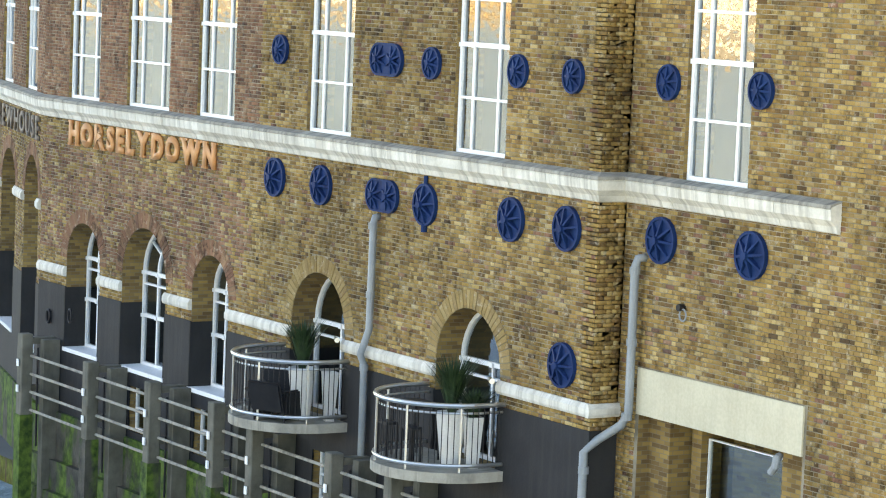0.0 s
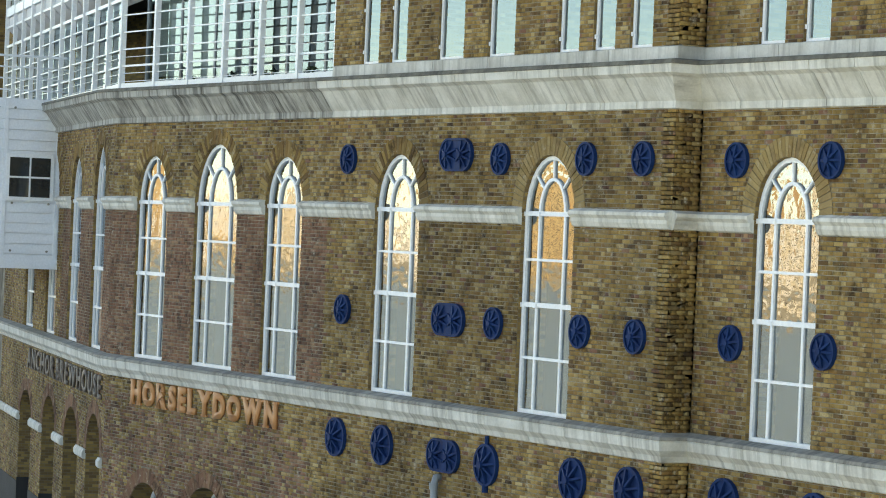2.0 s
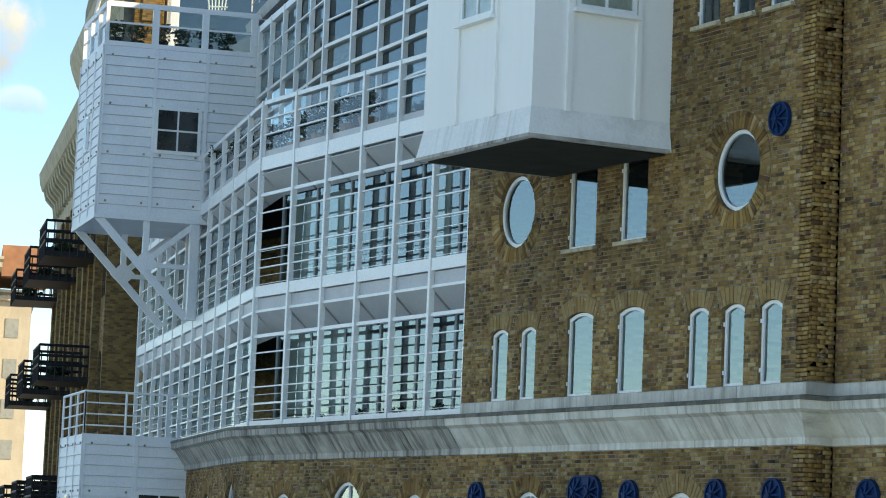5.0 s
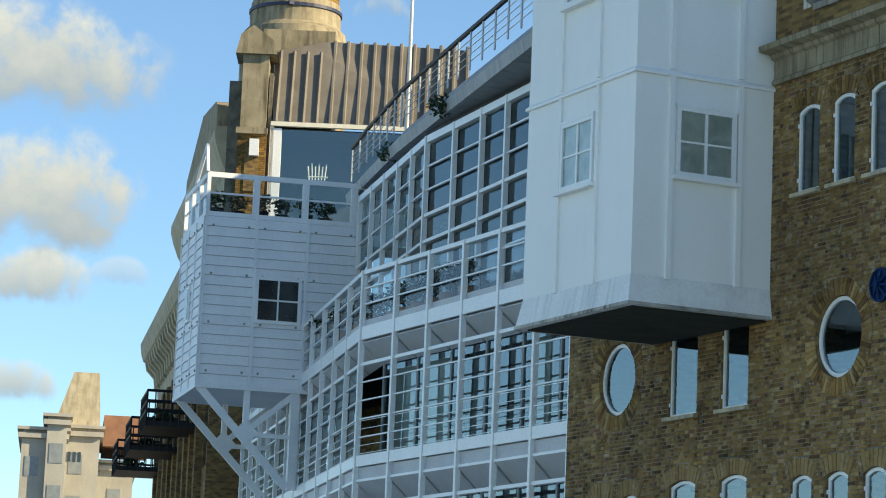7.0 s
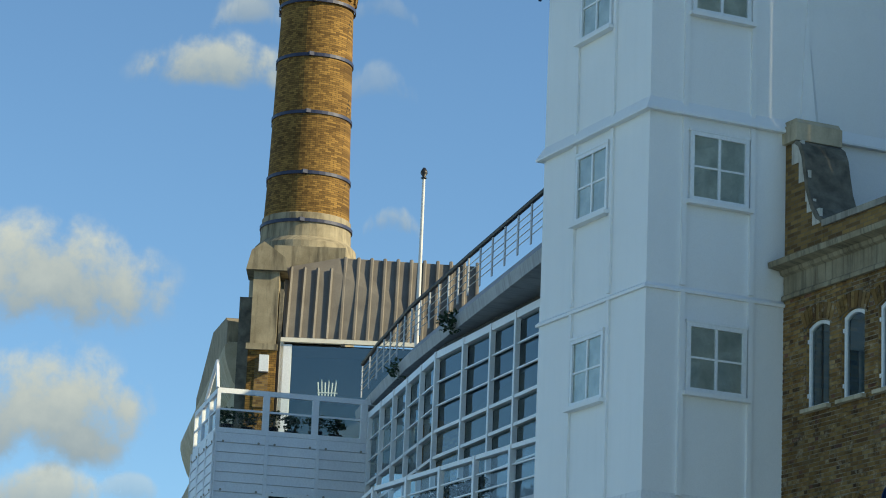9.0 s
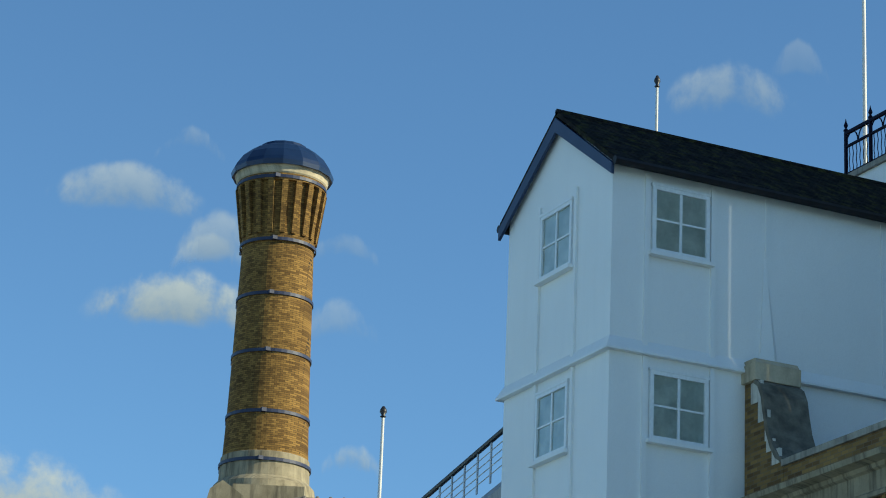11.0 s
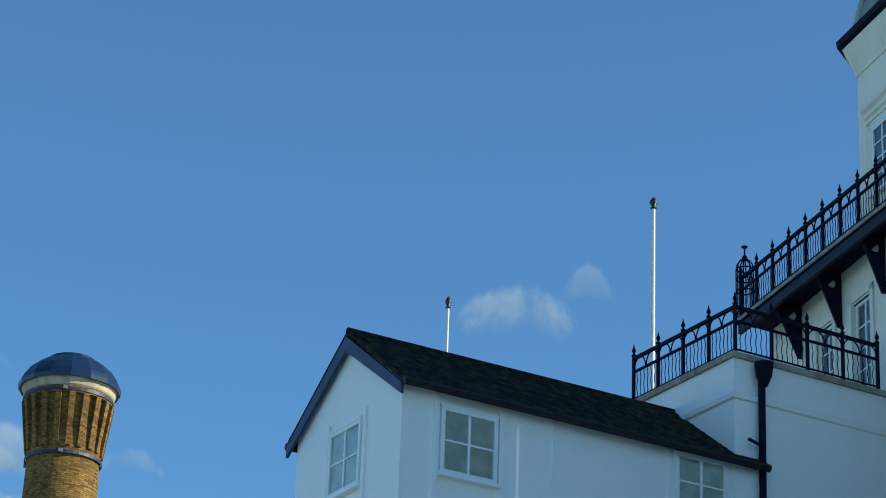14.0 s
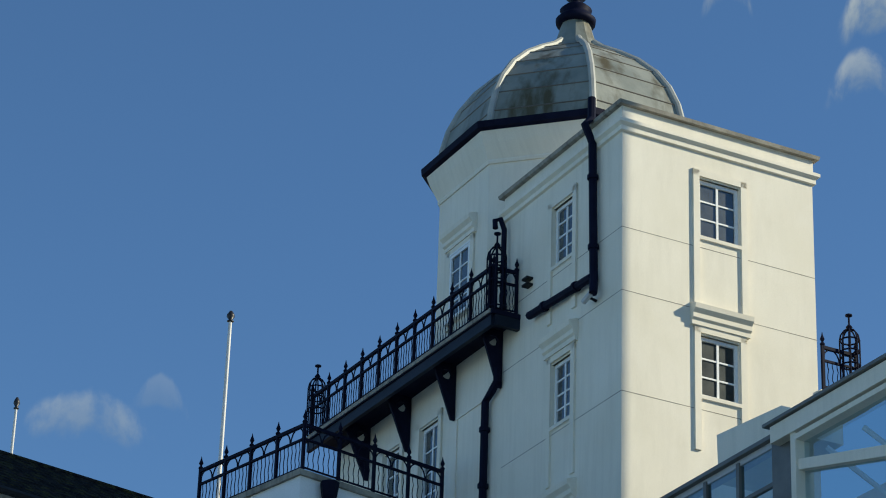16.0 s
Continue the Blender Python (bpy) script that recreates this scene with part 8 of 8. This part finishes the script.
CLOUD_GLOW = 0.46
M_CLOUD = cloud_material()
CLOUDS = [(73.1, 12.9, 5.6, 2.5, 1.0), (72.7, 10.3, 4.2, 2.8, 1.0), (72.7, 8.55, 2.6, 1.2, 0.95), (71.0, 8.7, 1.5, 0.6, 0.4), (73.0, 6.5, 1.8, 0.95, 0.9), (65.9, 14.25, 1.2, 0.6, 0.55),
          (69.7, 17.25, 3.6, 1.2, 0.95), (69.1, 18.2, 1.6, 0.6, 0.4), (66.3, 17.0, 1.5, 0.8, 0.3), (71.0, 19.35, 3.2, 1.0, 0.55), (69.0, 18.5, 1.7, 1.0, 0.45),
          (66.3, 18.45, 1.5, 0.5, 0.22), (69.7, 20.35, 1.4, 0.45, 0.25), (58.1, 21.8, 2.7, 1.15, 0.42), (56.6, 22.35, 1.2, 0.7, 0.18),
          (44.0, 30.8, 1.0, 0.9, 0.5), (40.4, 30.4, 1.7, 1.6, 0.8), (40.9, 28.95, 1.5, 1.0, 0.6)]
for az, el, w, h, op in CLOUDS:
    D = 2200.0
    a, e = radians(az), radians(el)
    c = Vector((-math.sin(a) * math.cos(e), math.cos(a) * math.cos(e), math.sin(e))) * D + Vector(EYE)
    bm = bm_new()
    W2, H2 = math.tan(radians(w * 0.58)) * D, math.tan(radians(h * 0.60)) * D
    grid = [[bm.verts.new((-W2 + 2 * W2 * i / 6, -60 * math.sin(math.pi * i / 6), -H2 + 2 * H2 * j / 3)) for i in range(7)] for j in range(4)]
    for j in range(3):
        for i in range(6):
            bm.faces.new((grid[j][i], grid[j][i + 1], grid[j + 1][i + 1], grid[j + 1][i]))
    ob = part("backdrop_cloud", bm, M_CLOUD, None, fix=False)
    ob.matrix_basis = Matrix.Translation(c) @ Matrix.Rotation(a, 4, "Z")
    ob.color = (1, 1, 1, op)
    tagged(ob, "soft white fair-weather cloud in a blue sky", "cloud", "", "structure")

# ---- single bricks of the nearest stretch of wall ----
shared = {}
for l, r, z in PICKED:
    w = round(r - l, 3)
    if w not in shared:
        bm = bm_new()
        j, e = 0.0045, 0.004
        v = [bm.verts.new(c) for c in ((j, 0.002, j), (w - j, 0.002, j), (w - j, 0.002, COURSE - j), (j, 0.002, COURSE - j), (j + e, -0.010, j + e), (w - j - e, -0.010, j + e), (w - j - e, -0.010, COURSE - j - e), (j + e, -0.010, COURSE - j - e))]
        for f in ((4, 5, 6, 7), (0, 1, 5, 4), (1, 2, 6, 5), (2, 3, 7, 6), (3, 0, 4, 7)):
            bm.faces.new([v[i] for i in f])
        me = bpy.data.meshes.new("brick")
        bm.to_mesh(me)
        bm.free()
        me.materials.append(M_BRICK_PIECE)
        shared[w] = me
    ob = new("brick", shared[w])
    ob.parent = wall_bay
    ob.location = B.p(l, random.uniform(-0.003, 0.003), z)
